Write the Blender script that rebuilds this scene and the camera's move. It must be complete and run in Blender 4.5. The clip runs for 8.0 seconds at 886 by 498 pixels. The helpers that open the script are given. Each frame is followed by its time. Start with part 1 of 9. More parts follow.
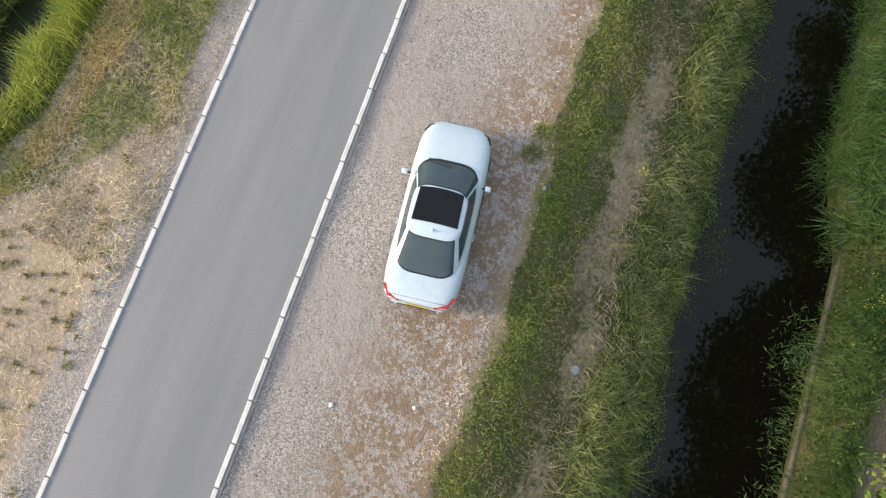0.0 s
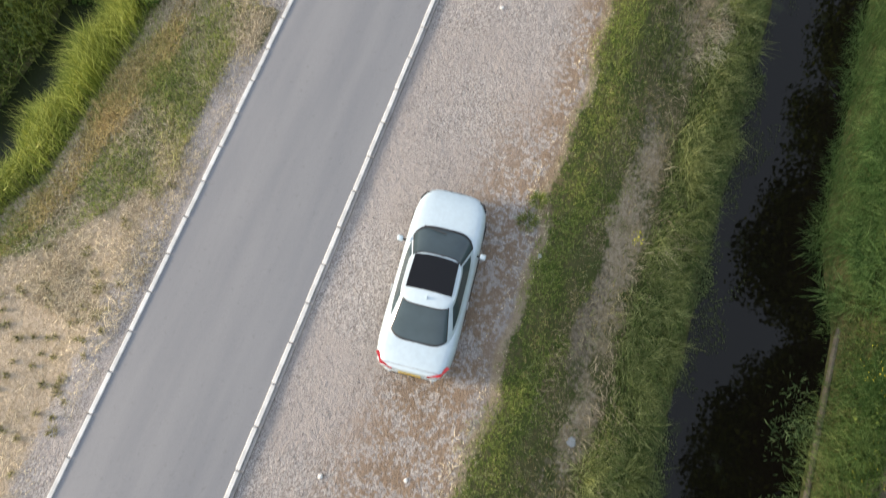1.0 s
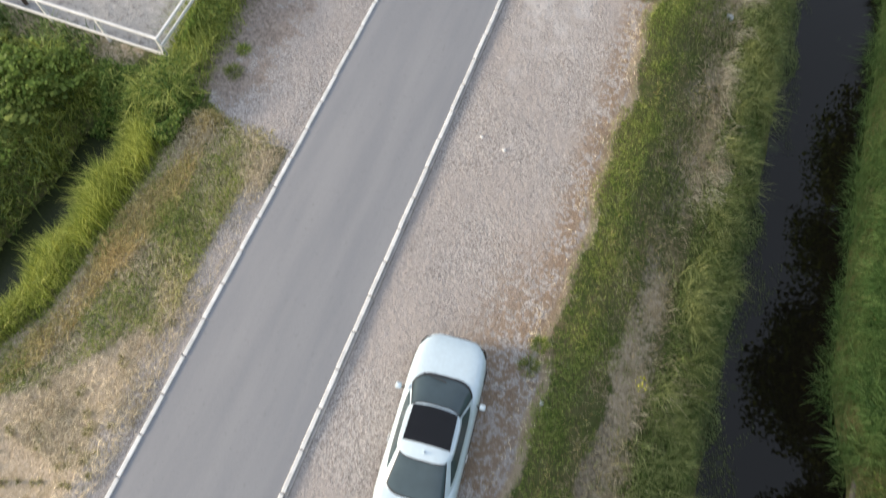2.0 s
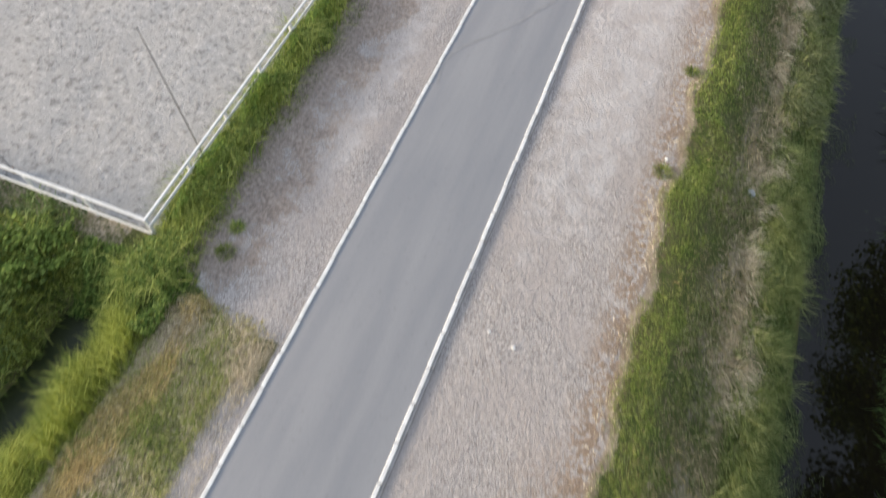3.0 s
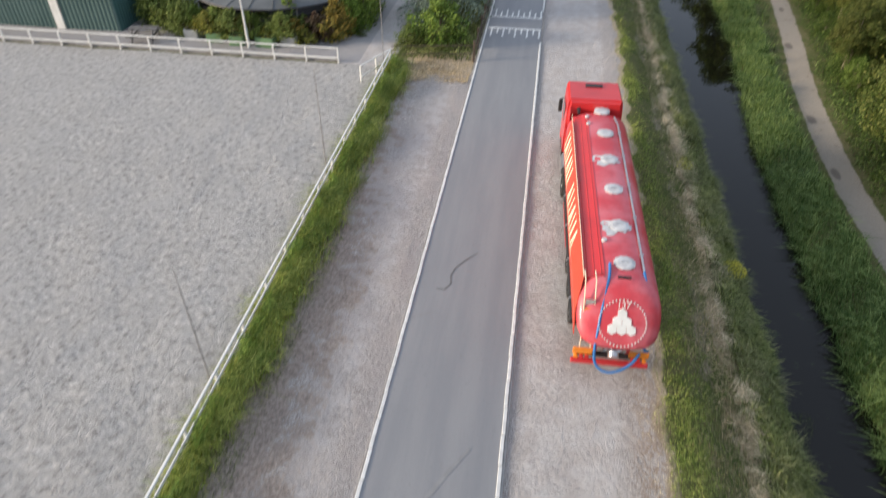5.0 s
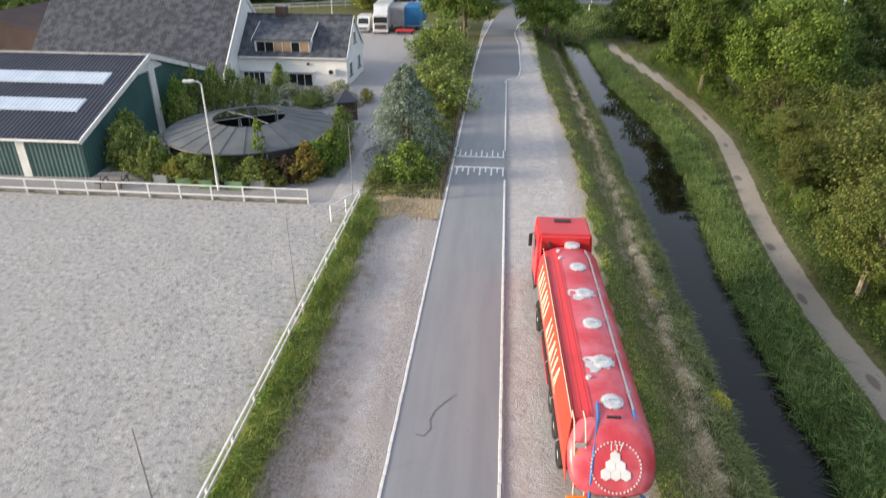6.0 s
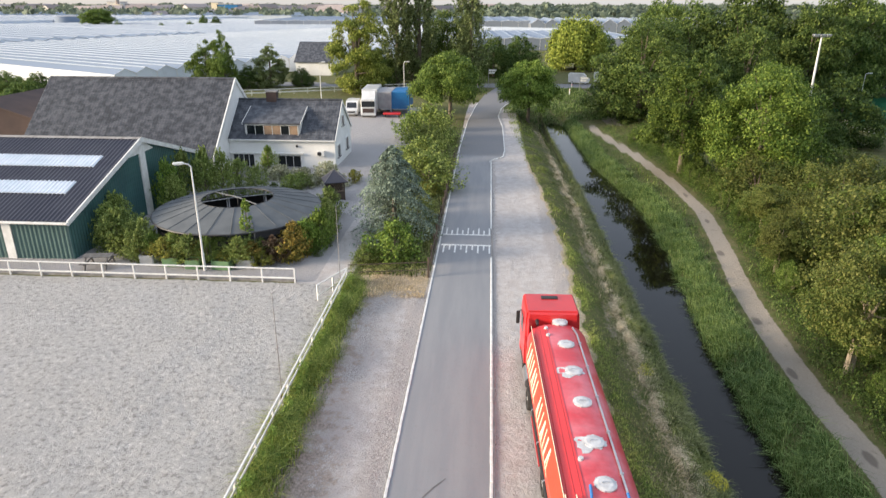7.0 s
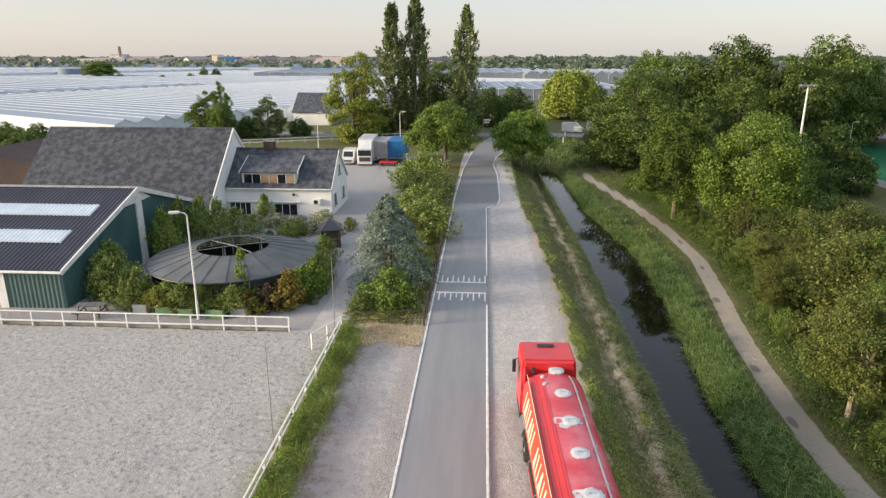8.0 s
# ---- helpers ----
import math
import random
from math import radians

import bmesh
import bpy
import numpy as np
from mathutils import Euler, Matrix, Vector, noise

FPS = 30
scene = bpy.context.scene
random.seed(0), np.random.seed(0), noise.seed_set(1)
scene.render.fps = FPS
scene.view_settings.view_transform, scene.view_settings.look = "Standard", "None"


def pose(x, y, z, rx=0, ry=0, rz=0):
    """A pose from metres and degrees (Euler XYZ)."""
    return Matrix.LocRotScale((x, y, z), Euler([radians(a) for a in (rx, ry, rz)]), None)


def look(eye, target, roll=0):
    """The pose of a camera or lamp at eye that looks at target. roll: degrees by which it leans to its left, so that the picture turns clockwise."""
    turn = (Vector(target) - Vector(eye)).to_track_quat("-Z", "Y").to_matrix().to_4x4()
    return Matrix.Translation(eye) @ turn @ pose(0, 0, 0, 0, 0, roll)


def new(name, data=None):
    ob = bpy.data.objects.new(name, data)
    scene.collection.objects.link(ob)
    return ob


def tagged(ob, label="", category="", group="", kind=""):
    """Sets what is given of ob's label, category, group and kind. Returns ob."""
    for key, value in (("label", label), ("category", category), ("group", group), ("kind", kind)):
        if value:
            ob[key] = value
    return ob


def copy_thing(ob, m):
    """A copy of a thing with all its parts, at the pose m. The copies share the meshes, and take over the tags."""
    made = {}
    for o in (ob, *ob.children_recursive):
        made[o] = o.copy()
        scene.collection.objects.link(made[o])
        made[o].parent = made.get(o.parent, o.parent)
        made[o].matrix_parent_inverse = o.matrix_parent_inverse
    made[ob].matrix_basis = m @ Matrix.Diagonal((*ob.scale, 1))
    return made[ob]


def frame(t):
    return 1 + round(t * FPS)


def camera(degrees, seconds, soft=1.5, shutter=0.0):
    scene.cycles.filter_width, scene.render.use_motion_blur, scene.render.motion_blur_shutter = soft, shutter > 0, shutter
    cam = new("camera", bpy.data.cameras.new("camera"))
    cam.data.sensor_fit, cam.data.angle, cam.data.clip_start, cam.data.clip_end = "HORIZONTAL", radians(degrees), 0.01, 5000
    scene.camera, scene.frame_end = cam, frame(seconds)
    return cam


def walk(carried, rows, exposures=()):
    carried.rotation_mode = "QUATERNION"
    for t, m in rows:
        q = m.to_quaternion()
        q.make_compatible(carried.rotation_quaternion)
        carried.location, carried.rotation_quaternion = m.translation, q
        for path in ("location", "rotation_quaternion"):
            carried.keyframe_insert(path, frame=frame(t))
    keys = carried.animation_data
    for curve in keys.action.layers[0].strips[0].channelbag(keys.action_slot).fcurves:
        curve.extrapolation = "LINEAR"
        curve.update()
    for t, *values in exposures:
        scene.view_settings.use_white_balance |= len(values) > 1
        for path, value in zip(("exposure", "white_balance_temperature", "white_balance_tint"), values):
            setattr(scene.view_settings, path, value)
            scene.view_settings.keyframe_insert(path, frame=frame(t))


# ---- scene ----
cam = camera(68.3, 8.0, 1.3, 0.5)
PATH = [
    (0, (-0.016, 1.232, 15.221), (-0.149, 1.582, 13.256), -2.0),
    (0.5, (0.128, 1.239, 15.215), (-0.029, 1.628, 13.26), -2.9),
    (1, (0.064, 1.457, 15.238), (-0.13, 1.972, 13.315), -1.2),
    (2.3, (-0.506, 3.515, 15.699), (-0.835, 4.316, 13.897), -1.5),
    (2.5, (-0.743, 4.17, 15.717), (-1.092, 5.009, 13.935), -1.5),
    (3, (-1.485, 6.097, 15.737), (-1.87, 7.027, 14.009), -1.2),
    (3.3, (-2.001, 7.473, 15.755), (-2.398, 8.471, 14.068), -1.0),
    (3.5, (-2.321, 8.351, 15.786), (-2.725, 9.403, 14.134), -1.0),
    (4, (-3.09, 10.546, 15.736), (-3.475, 11.762, 14.195), -0.6),
    (4.3, (-3.517, 11.906, 15.767), (-3.843, 13.246, 14.319), -0.4),
    (4.5, (-3.651, 12.737, 15.801), (-3.953, 14.141, 14.409), -0.2),
    (5, (-4.094, 14.793, 15.926), (-4.327, 16.335, 14.673), 0.1),
    (5.2, (-4.28, 15.166, 15.939), (-4.487, 16.763, 14.753), 0.4),
    (6.3, (-4.565, 15.366, 15.928), (-4.71, 17.174, 15.084), 0.1),
    (6.5, (-4.561, 15.362, 15.968), (-4.699, 17.189, 15.166), 0.1),
    (7, (-4.52, 15.386, 15.957), (-4.647, 17.253, 15.251), 0.1),
    (7.5, (-4.503, 15.392, 15.97), (-4.623, 17.287, 15.342), 0.1),
    (8, (-4.457, 15.43, 15.996), (-4.576, 17.343, 15.426), -0.0),
]
walk(cam, [(t, look(eye, target, roll)) for t, eye, target, roll in PATH], [(0.0, 2.04, 6060, 10), (3.0, 2.05, 5940, 10), (4.0, 1.82, 5850, 10), (5.0, 1.82, 5850, 10), (6.5, 2.12, 5920, 10), (7.0, 2.15, 5960, 10), (7.5, 2.08, 6020, 10), (8.0, 1.96, 6140, 10)])

# ---- sky and sun: a low evening sun off to the west, mostly soft sky light ----
SUN_ELEV, SUN_AZ = 14.0, -107.0          # degrees above the horizon; clockwise from +y
world = bpy.data.worlds.new("evening_sky")
scene.world = world
world.use_nodes = True
wn = world.node_tree
sky = wn.nodes.new("ShaderNodeTexSky")
sky.sky_type = "NISHITA"
sky.sun_disc = False
sky.sun_elevation = radians(SUN_ELEV)
sky.sun_rotation = radians(SUN_AZ)
sky.air_density, sky.dust_density, sky.ozone_density = 1.0, 1.0, 1.0
haze = wn.nodes.new("ShaderNodeMix")       # thin evening haze evens the sky out
haze.data_type = "RGBA"
haze.inputs[0].default_value = 0.9
dome = wn.nodes.new("ShaderNodeSeparateXYZ")
wn.links.new(wn.nodes.new("ShaderNodeTexCoord").outputs["Generated"], dome.inputs[0])
grade = wn.nodes.new("ShaderNodeValToRGB")   # hazy white at the horizon, brighter and bluer overhead
grade.color_ramp.elements[0].position, grade.color_ramp.elements[0].color = 0.0, (0.65, 0.6, 0.57, 1)
grade.color_ramp.elements[1].position, grade.color_ramp.elements[1].color = 0.85, (0.86, 0.91, 1.0, 1)
middle = grade.color_ramp.elements.new(0.34)
middle.color = (0.57, 0.585, 0.62, 1)
low_sky = grade.color_ramp.elements.new(0.16)
low_sky.color = (0.66, 0.63, 0.615, 1)
lift = wn.nodes.new("ShaderNodeVectorMath")
lift.operation = "SCALE"
lift.inputs["Scale"].default_value = 1.66
wn.links.new(dome.outputs[2], grade.inputs[0])
wn.links.new(grade.outputs[0], lift.inputs[0])
glow = wn.nodes.new("ShaderNodeVectorMath")   # the haze is warmer towards the low sun
glow.operation = "DOT_PRODUCT"
glow.inputs[1].default_value = (math.sin(radians(SUN_AZ)), math.cos(radians(SUN_AZ)), 0.0)
wn.links.new(dome.inputs[0].links[0].from_socket, glow.inputs[0])
warm = wn.nodes.new("ShaderNodeMix")
warm.data_type, warm.blend_type = "RGBA", "MULTIPLY"
warm.inputs[7].default_value = (1.04, 0.975, 0.9, 1)
amount = wn.nodes.new("ShaderNodeMapRange")
amount.inputs[1].default_value, amount.inputs[2].default_value = -0.35, 0.85
wn.links.new(glow.outputs["Value"], amount.inputs[0])
wn.links.new(amount.outputs[0], warm.inputs[0])
wn.links.new(lift.outputs[0], warm.inputs[6])
wn.links.new(warm.outputs[2], haze.inputs[7])
wn.links.new(sky.outputs[0], haze.inputs[6])
wn.links.new(haze.outputs[2], wn.nodes["Background"].inputs[0])
wn.nodes["Background"].inputs[1].default_value = 0.15
sun = new("sun", bpy.data.lights.new("sun", "SUN"))
sun.data.energy, sun.data.angle, sun.data.color = 1.7, radians(14), (1.0, 0.79, 0.55)
sun.matrix_world = look((0, 0, 60), (math.sin(radians(-SUN_AZ)) * 50 * math.cos(radians(SUN_ELEV)),
                                     -math.cos(radians(SUN_AZ)) * 50 * math.cos(radians(SUN_ELEV)),
                                     60 - 50 * math.sin(radians(SUN_ELEV))))

# ---- tools ----
rng = np.random.default_rng(7)


def part(name, bm, material, parent=None, label="", smooth=False):
    """Links a bmesh as one mesh object under a thing or a part."""
    me = bpy.data.meshes.new(name)
    bmesh.ops.recalc_face_normals(bm, faces=bm.faces)
    bm.to_mesh(me)
    bm.free()
    if smooth:
        me.shade_smooth()
        me.set_sharp_from_angle(angle=radians(38))
    me.materials.append(material)
    ob = new(name, me)
    if parent:
        ob.parent = parent
    return tagged(ob, label)


def share(ob, m, parent=None):
    """One more piece on the same mesh."""
    o = new(ob.name.split(".")[0], ob.data)
    o.parent = parent or ob.parent
    o.matrix_basis = m
    return o


def thing(name, m, label, category, group="", kind=""):
    ob = new(name)
    ob.empty_display_size = 0.2
    ob.matrix_basis = m
    return tagged(ob, label, category, group, kind)


def box(bm, x0, x1, y0, y1, z0, z1, bevel=0.0, seg=1):
    r = bmesh.ops.create_cube(bm, size=1, matrix=Matrix.LocRotScale(((x0 + x1) / 2, (y0 + y1) / 2, (z0 + z1) / 2), None, (abs(x1 - x0), abs(y1 - y0), abs(z1 - z0))))
    if bevel:
        edges = list({e for v in r["verts"] for e in v.link_edges})
        bmesh.ops.bevel(bm, geom=edges, offset=bevel, segments=seg, affect="EDGES", profile=0.5)
    return bm


def rod(bm, p0, p1, r0, r1=None, n=8):
    p0, p1 = Vector(p0), Vector(p1)
    d = p1 - p0
    m = Matrix.Translation((p0 + p1) / 2) @ d.to_track_quat("Z", "Y").to_matrix().to_4x4()
    bmesh.ops.create_cone(bm, cap_ends=True, segments=n, radius1=r0, radius2=r0 if r1 is None else r1, depth=d.length, matrix=m)
    return bm


def loft(bm, rings, cap=True):
    """Skins rings of points; each ring closed."""
    rows = [[bm.verts.new(p) for p in ring] for ring in rings]
    n = len(rows[0])
    for a, b in zip(rows, rows[1:]):
        for i in range(n):
            bm.faces.new((a[i], a[(i + 1) % n], b[(i + 1) % n], b[i]))
    if cap:
        bm.faces.new(rows[0])
        bm.faces.new(rows[-1][::-1])
    return bm


def tube(bm, pts, r, n=8):
    """A bent pipe through the points; r is one radius or one for each point."""
    pts = [Vector(p) for p in pts]
    rings, side = [], None
    for i, p in enumerate(pts):
        d = (pts[min(i + 1, len(pts) - 1)] - pts[max(i - 1, 0)]).normalized()
        ref = side if side is not None else (Vector((1, 0, 0)) if abs(d.x) < 0.9 else Vector((0, 1, 0)))
        side = (ref - d * ref.dot(d)).normalized()
        up = d.cross(side)
        rr = r[i] if isinstance(r, (list, tuple)) else r
        rings.append([p + (side * math.cos(a) + up * math.sin(a)) * rr for a in np.linspace(0, 2 * math.pi, n, endpoint=False)])
    return loft(bm, rings)


def prism(bm, poly, axis, a, b):
    """Extrudes a closed 2D outline along an axis from a to b."""
    put = {"x": lambda p, s: (s, p[0], p[1]), "y": lambda p, s: (p[0], s, p[1]), "z": lambda p, s: (p[0], p[1], s)}[axis]
    return loft(bm, [[put(p, a) for p in poly], [put(p, b) for p in poly]])


def raw(name, co, quads=None, tris=None, material=None, parent=None, label="", smooth=False):
    """A mesh from arrays: vertices, and faces of four and three corners."""
    me = bpy.data.meshes.new(name)
    quads = np.zeros((0, 4), int) if quads is None else quads
    tris = np.zeros((0, 3), int) if tris is None else tris
    me.vertices.add(len(co))
    me.vertices.foreach_set("co", np.ascontiguousarray(co, dtype=np.float32).ravel())
    loops = np.concatenate([quads.ravel(), tris.ravel()]).astype(np.int32)
    me.loops.add(len(loops))
    me.loops.foreach_set("vertex_index", loops)
    n4, n3 = len(quads), len(tris)
    me.polygons.add(n4 + n3)
    start = np.concatenate([np.arange(n4) * 4, n4 * 4 + np.arange(n3) * 3]).astype(np.int32)
    me.polygons.foreach_set("loop_start", start)
    me.polygons.foreach_set("use_smooth", np.full(n4 + n3, smooth))
    me.update(calc_edges=True)
    me.validate()
    if material:
        me.materials.append(material)
    ob = new(name, me)
    if parent:
        ob.parent = parent
    return tagged(ob, label)


def sheet(name, us, vs, fn, material, parent=None, smooth=True):
    """A grid over us x vs, with fn giving x, y, z arrays."""
    u, v = np.meshgrid(us, vs, indexing="ij")
    co = np.stack(fn(u, v), -1).reshape(-1, 3)
    i = np.arange(len(us) * len(vs)).reshape(len(us), len(vs))
    q = np.stack([i[:-1, :-1], i[1:, :-1], i[1:, 1:], i[:-1, 1:]], -1).reshape(-1, 4)
    return raw(name, co, q, None, material, parent, "", smooth)


# ---- materials ----
def nodes_of(name):
    m = bpy.data.materials.new(name)
    m.use_nodes = True
    nt = m.node_tree
    return m, nt, nt.nodes["Principled BSDF"]


def add(nt, kind, **values):
    n = nt.nodes.new(kind)
    for k, v in values.items():
        if k in n.inputs:
            n.inputs[k].default_value = v
    return n


def mixc(nt, fac, a, b, blend="MIX"):
    n = nt.nodes.new("ShaderNodeMix")
    n.data_type, n.blend_type = "RGBA", blend
    for sock, val in ((n.inputs[0], fac), (n.inputs[6], a), (n.inputs[7], b)):
        if hasattr(val, "links"):
            nt.links.new(val, sock)
        elif isinstance(val, (tuple, list)):
            sock.default_value = (*val[:3], 1)
        else:
            sock.default_value = val
    return n.outputs[2]


def calc(nt, op, a, b=0.0, c=0.0):
    n = nt.nodes.new("ShaderNodeMath")
    n.operation = op
    for sock, val in zip(n.inputs, (a, b, c)):
        if hasattr(val, "links"):
            nt.links.new(val, sock)
        else:
            sock.default_value = val
    return n.outputs[0]


def ramp(nt, val, lo, hi):
    n = nt.nodes.new("ShaderNodeMapRange")
    n.interpolation_type = "SMOOTHSTEP"
    nt.links.new(val, n.inputs[0])
    n.inputs[1].default_value, n.inputs[2].default_value = lo, hi
    return n.outputs[0]


def noise_tex(nt, vec, scale, detail=4.0, rough=0.55):
    n = add(nt, "ShaderNodeTexNoise", Scale=scale, Detail=detail, Roughness=rough)
    nt.links.new(vec, n.inputs["Vector"])
    return n.outputs[0]


def bumped(nt, bsdf, height, strength, dist):
    b = add(nt, "ShaderNodeBump", Strength=strength, Distance=dist)
    nt.links.new(height, b.inputs["Height"])
    nt.links.new(b.outputs[0], bsdf.inputs["Normal"])


def mat(name, c1, c2=None, rough=0.7, metal=0.0, s1=1.5, s2=25.0, bump=0.15, dist=0.01, vary=0.0, coat=0.0, grime=0.25):
    """A worn surface: two colours in large patches, fine grain, a little relief, and a tone for each piece."""
    m, nt, p = nodes_of(name)
    vec = nt.nodes.new("ShaderNodeTexCoord").outputs["Object"]
    big, fine = noise_tex(nt, vec, s1), noise_tex(nt, vec, s2)
    col = mixc(nt, ramp(nt, big, 0.35, 0.68), c1, c2 or tuple(v * 0.8 for v in c1))
    grain = calc(nt, "MULTIPLY_ADD", fine, grime * 2, 1 - grime)
    if vary:
        rnd = nt.nodes.new("ShaderNodeObjectInfo").outputs["Random"]
        grain = calc(nt, "MULTIPLY", grain, calc(nt, "MULTIPLY_ADD", rnd, vary * 2, 1 - vary))
    hs = nt.nodes.new("ShaderNodeHueSaturation")
    nt.links.new(col, hs.inputs["Color"])
    nt.links.new(grain, hs.inputs["Value"])
    nt.links.new(hs.outputs[0], p.inputs["Base Color"])
    nt.links.new(calc(nt, "MULTIPLY_ADD", fine, 0.2, rough - 0.1), p.inputs["Roughness"])
    p.inputs["Metallic"].default_value = metal
    p.inputs["Coat Weight"].default_value = coat
    p.inputs["Coat Roughness"].default_value = 0.08
    if bump:
        bumped(nt, p, fine, bump, dist)
    return m


def leafy(name, c1, c2, c3, through_light=0.3, rough=0.55):
    """Leaves: each one its own tone, some light passing through."""
    m, nt, p = nodes_of(name)
    geo = nt.nodes.new("ShaderNodeNewGeometry")
    rnd = geo.outputs["Random Per Island"]
    pos = noise_tex(nt, geo.outputs["Position"], 0.55, 3.0)
    col = mixc(nt, ramp(nt, pos, 0.38, 0.66), c1, c2)
    col = mixc(nt, calc(nt, "MULTIPLY", calc(nt, "POWER", rnd, 2.2), 0.7), col, c3)
    gain = nt.nodes.new("ShaderNodeVectorMath")
    gain.operation = "SCALE"
    gain.inputs["Scale"].default_value = 1.7
    nt.links.new(col, gain.inputs[0])
    col = gain.outputs[0]
    hs = nt.nodes.new("ShaderNodeHueSaturation")
    nt.links.new(col, hs.inputs["Color"])
    tone = nt.nodes.new("ShaderNodeObjectInfo").outputs["Random"]
    nt.links.new(calc(nt, "MULTIPLY", calc(nt, "MULTIPLY_ADD", rnd, 0.9, 0.5), calc(nt, "MULTIPLY_ADD", tone, 0.5, 0.75)), hs.inputs["Value"])
    nt.links.new(hs.outputs[0], p.inputs["Base Color"])
    p.inputs["Roughness"].default_value = rough
    p.inputs["Specular IOR Level"].default_value = 0.18
    tr = nt.nodes.new("ShaderNodeBsdfTranslucent")
    nt.links.new(hs.outputs[0], tr.inputs[0])
    mx = nt.nodes.new("ShaderNodeMixShader")
    mx.inputs[0].default_value = through_light
    nt.links.new(p.outputs[0], mx.inputs[1])
    nt.links.new(tr.outputs[0], mx.inputs[2])
    nt.links.new(mx.outputs[0], nt.nodes["Material Output"].inputs[0])
    return m


def glass(name, tint, rough=0.05):
    """Dark glazing seen from outside: a glossy, nearly black pane."""
    m, nt, p = nodes_of(name)
    vec = nt.nodes.new("ShaderNodeTexCoord").outputs["Object"]
    col = mixc(nt, noise_tex(nt, vec, 3.0), tint, tuple(v * 0.6 for v in tint))
    nt.links.new(col, p.inputs["Base Color"])
    p.inputs["Roughness"].default_value = rough
    p.inputs["Specular IOR Level"].default_value = 0.6
    return m


M_WHITE = mat("white_paint", (0.78, 0.78, 0.76), (0.66, 0.66, 0.63), 0.5, s1=2.0, grime=0.12)
M_ROADPAINT = mat("road_paint", (0.74, 0.74, 0.72), (0.6, 0.6, 0.58), 0.7, s1=3.0, s2=60, grime=0.25, vary=0.08)
M_CONCRETE = mat("grey_concrete", (0.3, 0.29, 0.28), (0.22, 0.21, 0.2), 0.9, s1=2.0, s2=50, grime=0.3, vary=0.12)
M_STEEL = mat("galvanised_steel", (0.42, 0.43, 0.44), (0.32, 0.33, 0.34), 0.45, 0.8, s1=3.0, grime=0.15)
M_WHITEWALL = mat("white_render", (0.86, 0.86, 0.84), (0.78, 0.78, 0.76), 0.85, s1=0.6, s2=18, grime=0.1)
M_ROOFTILE = mat("dark_roof_tile", (0.035, 0.04, 0.052), (0.1, 0.108, 0.126), 0.75, s1=1.6, s2=7, grime=0.6, vary=0.22)
M_ROOFSHEET = mat("dark_corrugated_sheet", (0.048, 0.047, 0.064), (0.066, 0.064, 0.08), 0.5, s1=0.4, s2=10, grime=0.2)
M_SKYLIGHT = mat("milky_skylight", (0.74, 0.78, 0.83), (0.64, 0.7, 0.76), 0.35, s1=0.8, s2=12, grime=0.2)
M_GREENSTEEL = mat("green_steel_cladding", (0.05, 0.125, 0.12), (0.04, 0.1, 0.1), 0.5, s1=0.5, s2=12, grime=0.15)
M_PALECLAD = mat("pale_green_cladding", (0.1, 0.165, 0.152), (0.08, 0.14, 0.13), 0.5, s1=0.5, s2=12, grime=0.2)
M_BLACK = mat("black_plastic", (0.018, 0.018, 0.02), (0.03, 0.03, 0.03), 0.5, s1=3.0, grime=0.2)
M_RUBBER = mat("tyre_rubber", (0.02, 0.02, 0.02), (0.04, 0.038, 0.035), 0.85, s1=4.0, grime=0.3)
M_WINDOW = glass("window_glass", (0.02, 0.024, 0.028))
M_WOOD = mat("weathered_wood", (0.25, 0.19, 0.13), (0.17, 0.13, 0.09), 0.85, s1=2.0, s2=30, grime=0.35, vary=0.2)
M_DARKWOOD = mat("dark_wood", (0.06, 0.045, 0.035), (0.1, 0.075, 0.055), 0.85, s1=2.0, s2=30, grime=0.3, vary=0.2)
M_BARK = mat("bark", (0.13, 0.1, 0.075), (0.2, 0.17, 0.13), 0.95, s1=3.0, s2=20, bump=0.6, dist=0.03, grime=0.4)
M_BRICKRED = mat("red_brown_cladding", (0.08, 0.053, 0.046), (0.06, 0.041, 0.037), 0.85, s1=0.6, s2=10, grime=0.25)

# ---- the lie of the land ----
RX, LX = -4.06, -7.72                 # the road's painted edges
PATH_LINE = [(10.3, -40), (10.3, 0), (10.6, 20), (11.1, 37), (11.0, 43), (11.3, 48), (11.9, 54.5), (13.1, 62), (14.3, 71), (14.2, 80), (13.2, 92), (11.2, 106), (10.6, 112), (13, 117), (17, 119)]


def smooth01(v, a, b):
    t = np.clip((v - a) / (b - a), 0, 1)
    return t * t * (3 - 2 * t)


def wob(x, y, s, seed=0.0):
    """Cheap smooth unevenness, about -1 to 1."""
    return (np.sin(x * s * 1.7 + seed + 1.3 * np.sin(y * s * 0.9 + seed)) + np.sin(y * s * 1.3 - seed * 2 + 1.7 * np.sin(x * s * 1.1 + 2))) * 0.5


def near_line(x, y, pts):
    d = np.full(np.shape(x), 1e9)
    for (ax, ay), (bx, by) in zip(pts, pts[1:]):
        vx, vy = bx - ax, by - ay
        t = np.clip(((x - ax) * vx + (y - ay) * vy) / (vx * vx + vy * vy), 0, 1)
        d = np.minimum(d, np.hypot(x - ax - t * vx, y - ay - t * vy))
    return d


def road_left(y):
    return np.interp(y, [0, 92, 110, 126, 138.5, 150], [LX, LX, -7.4, -6.5, -5.3, -3.0])


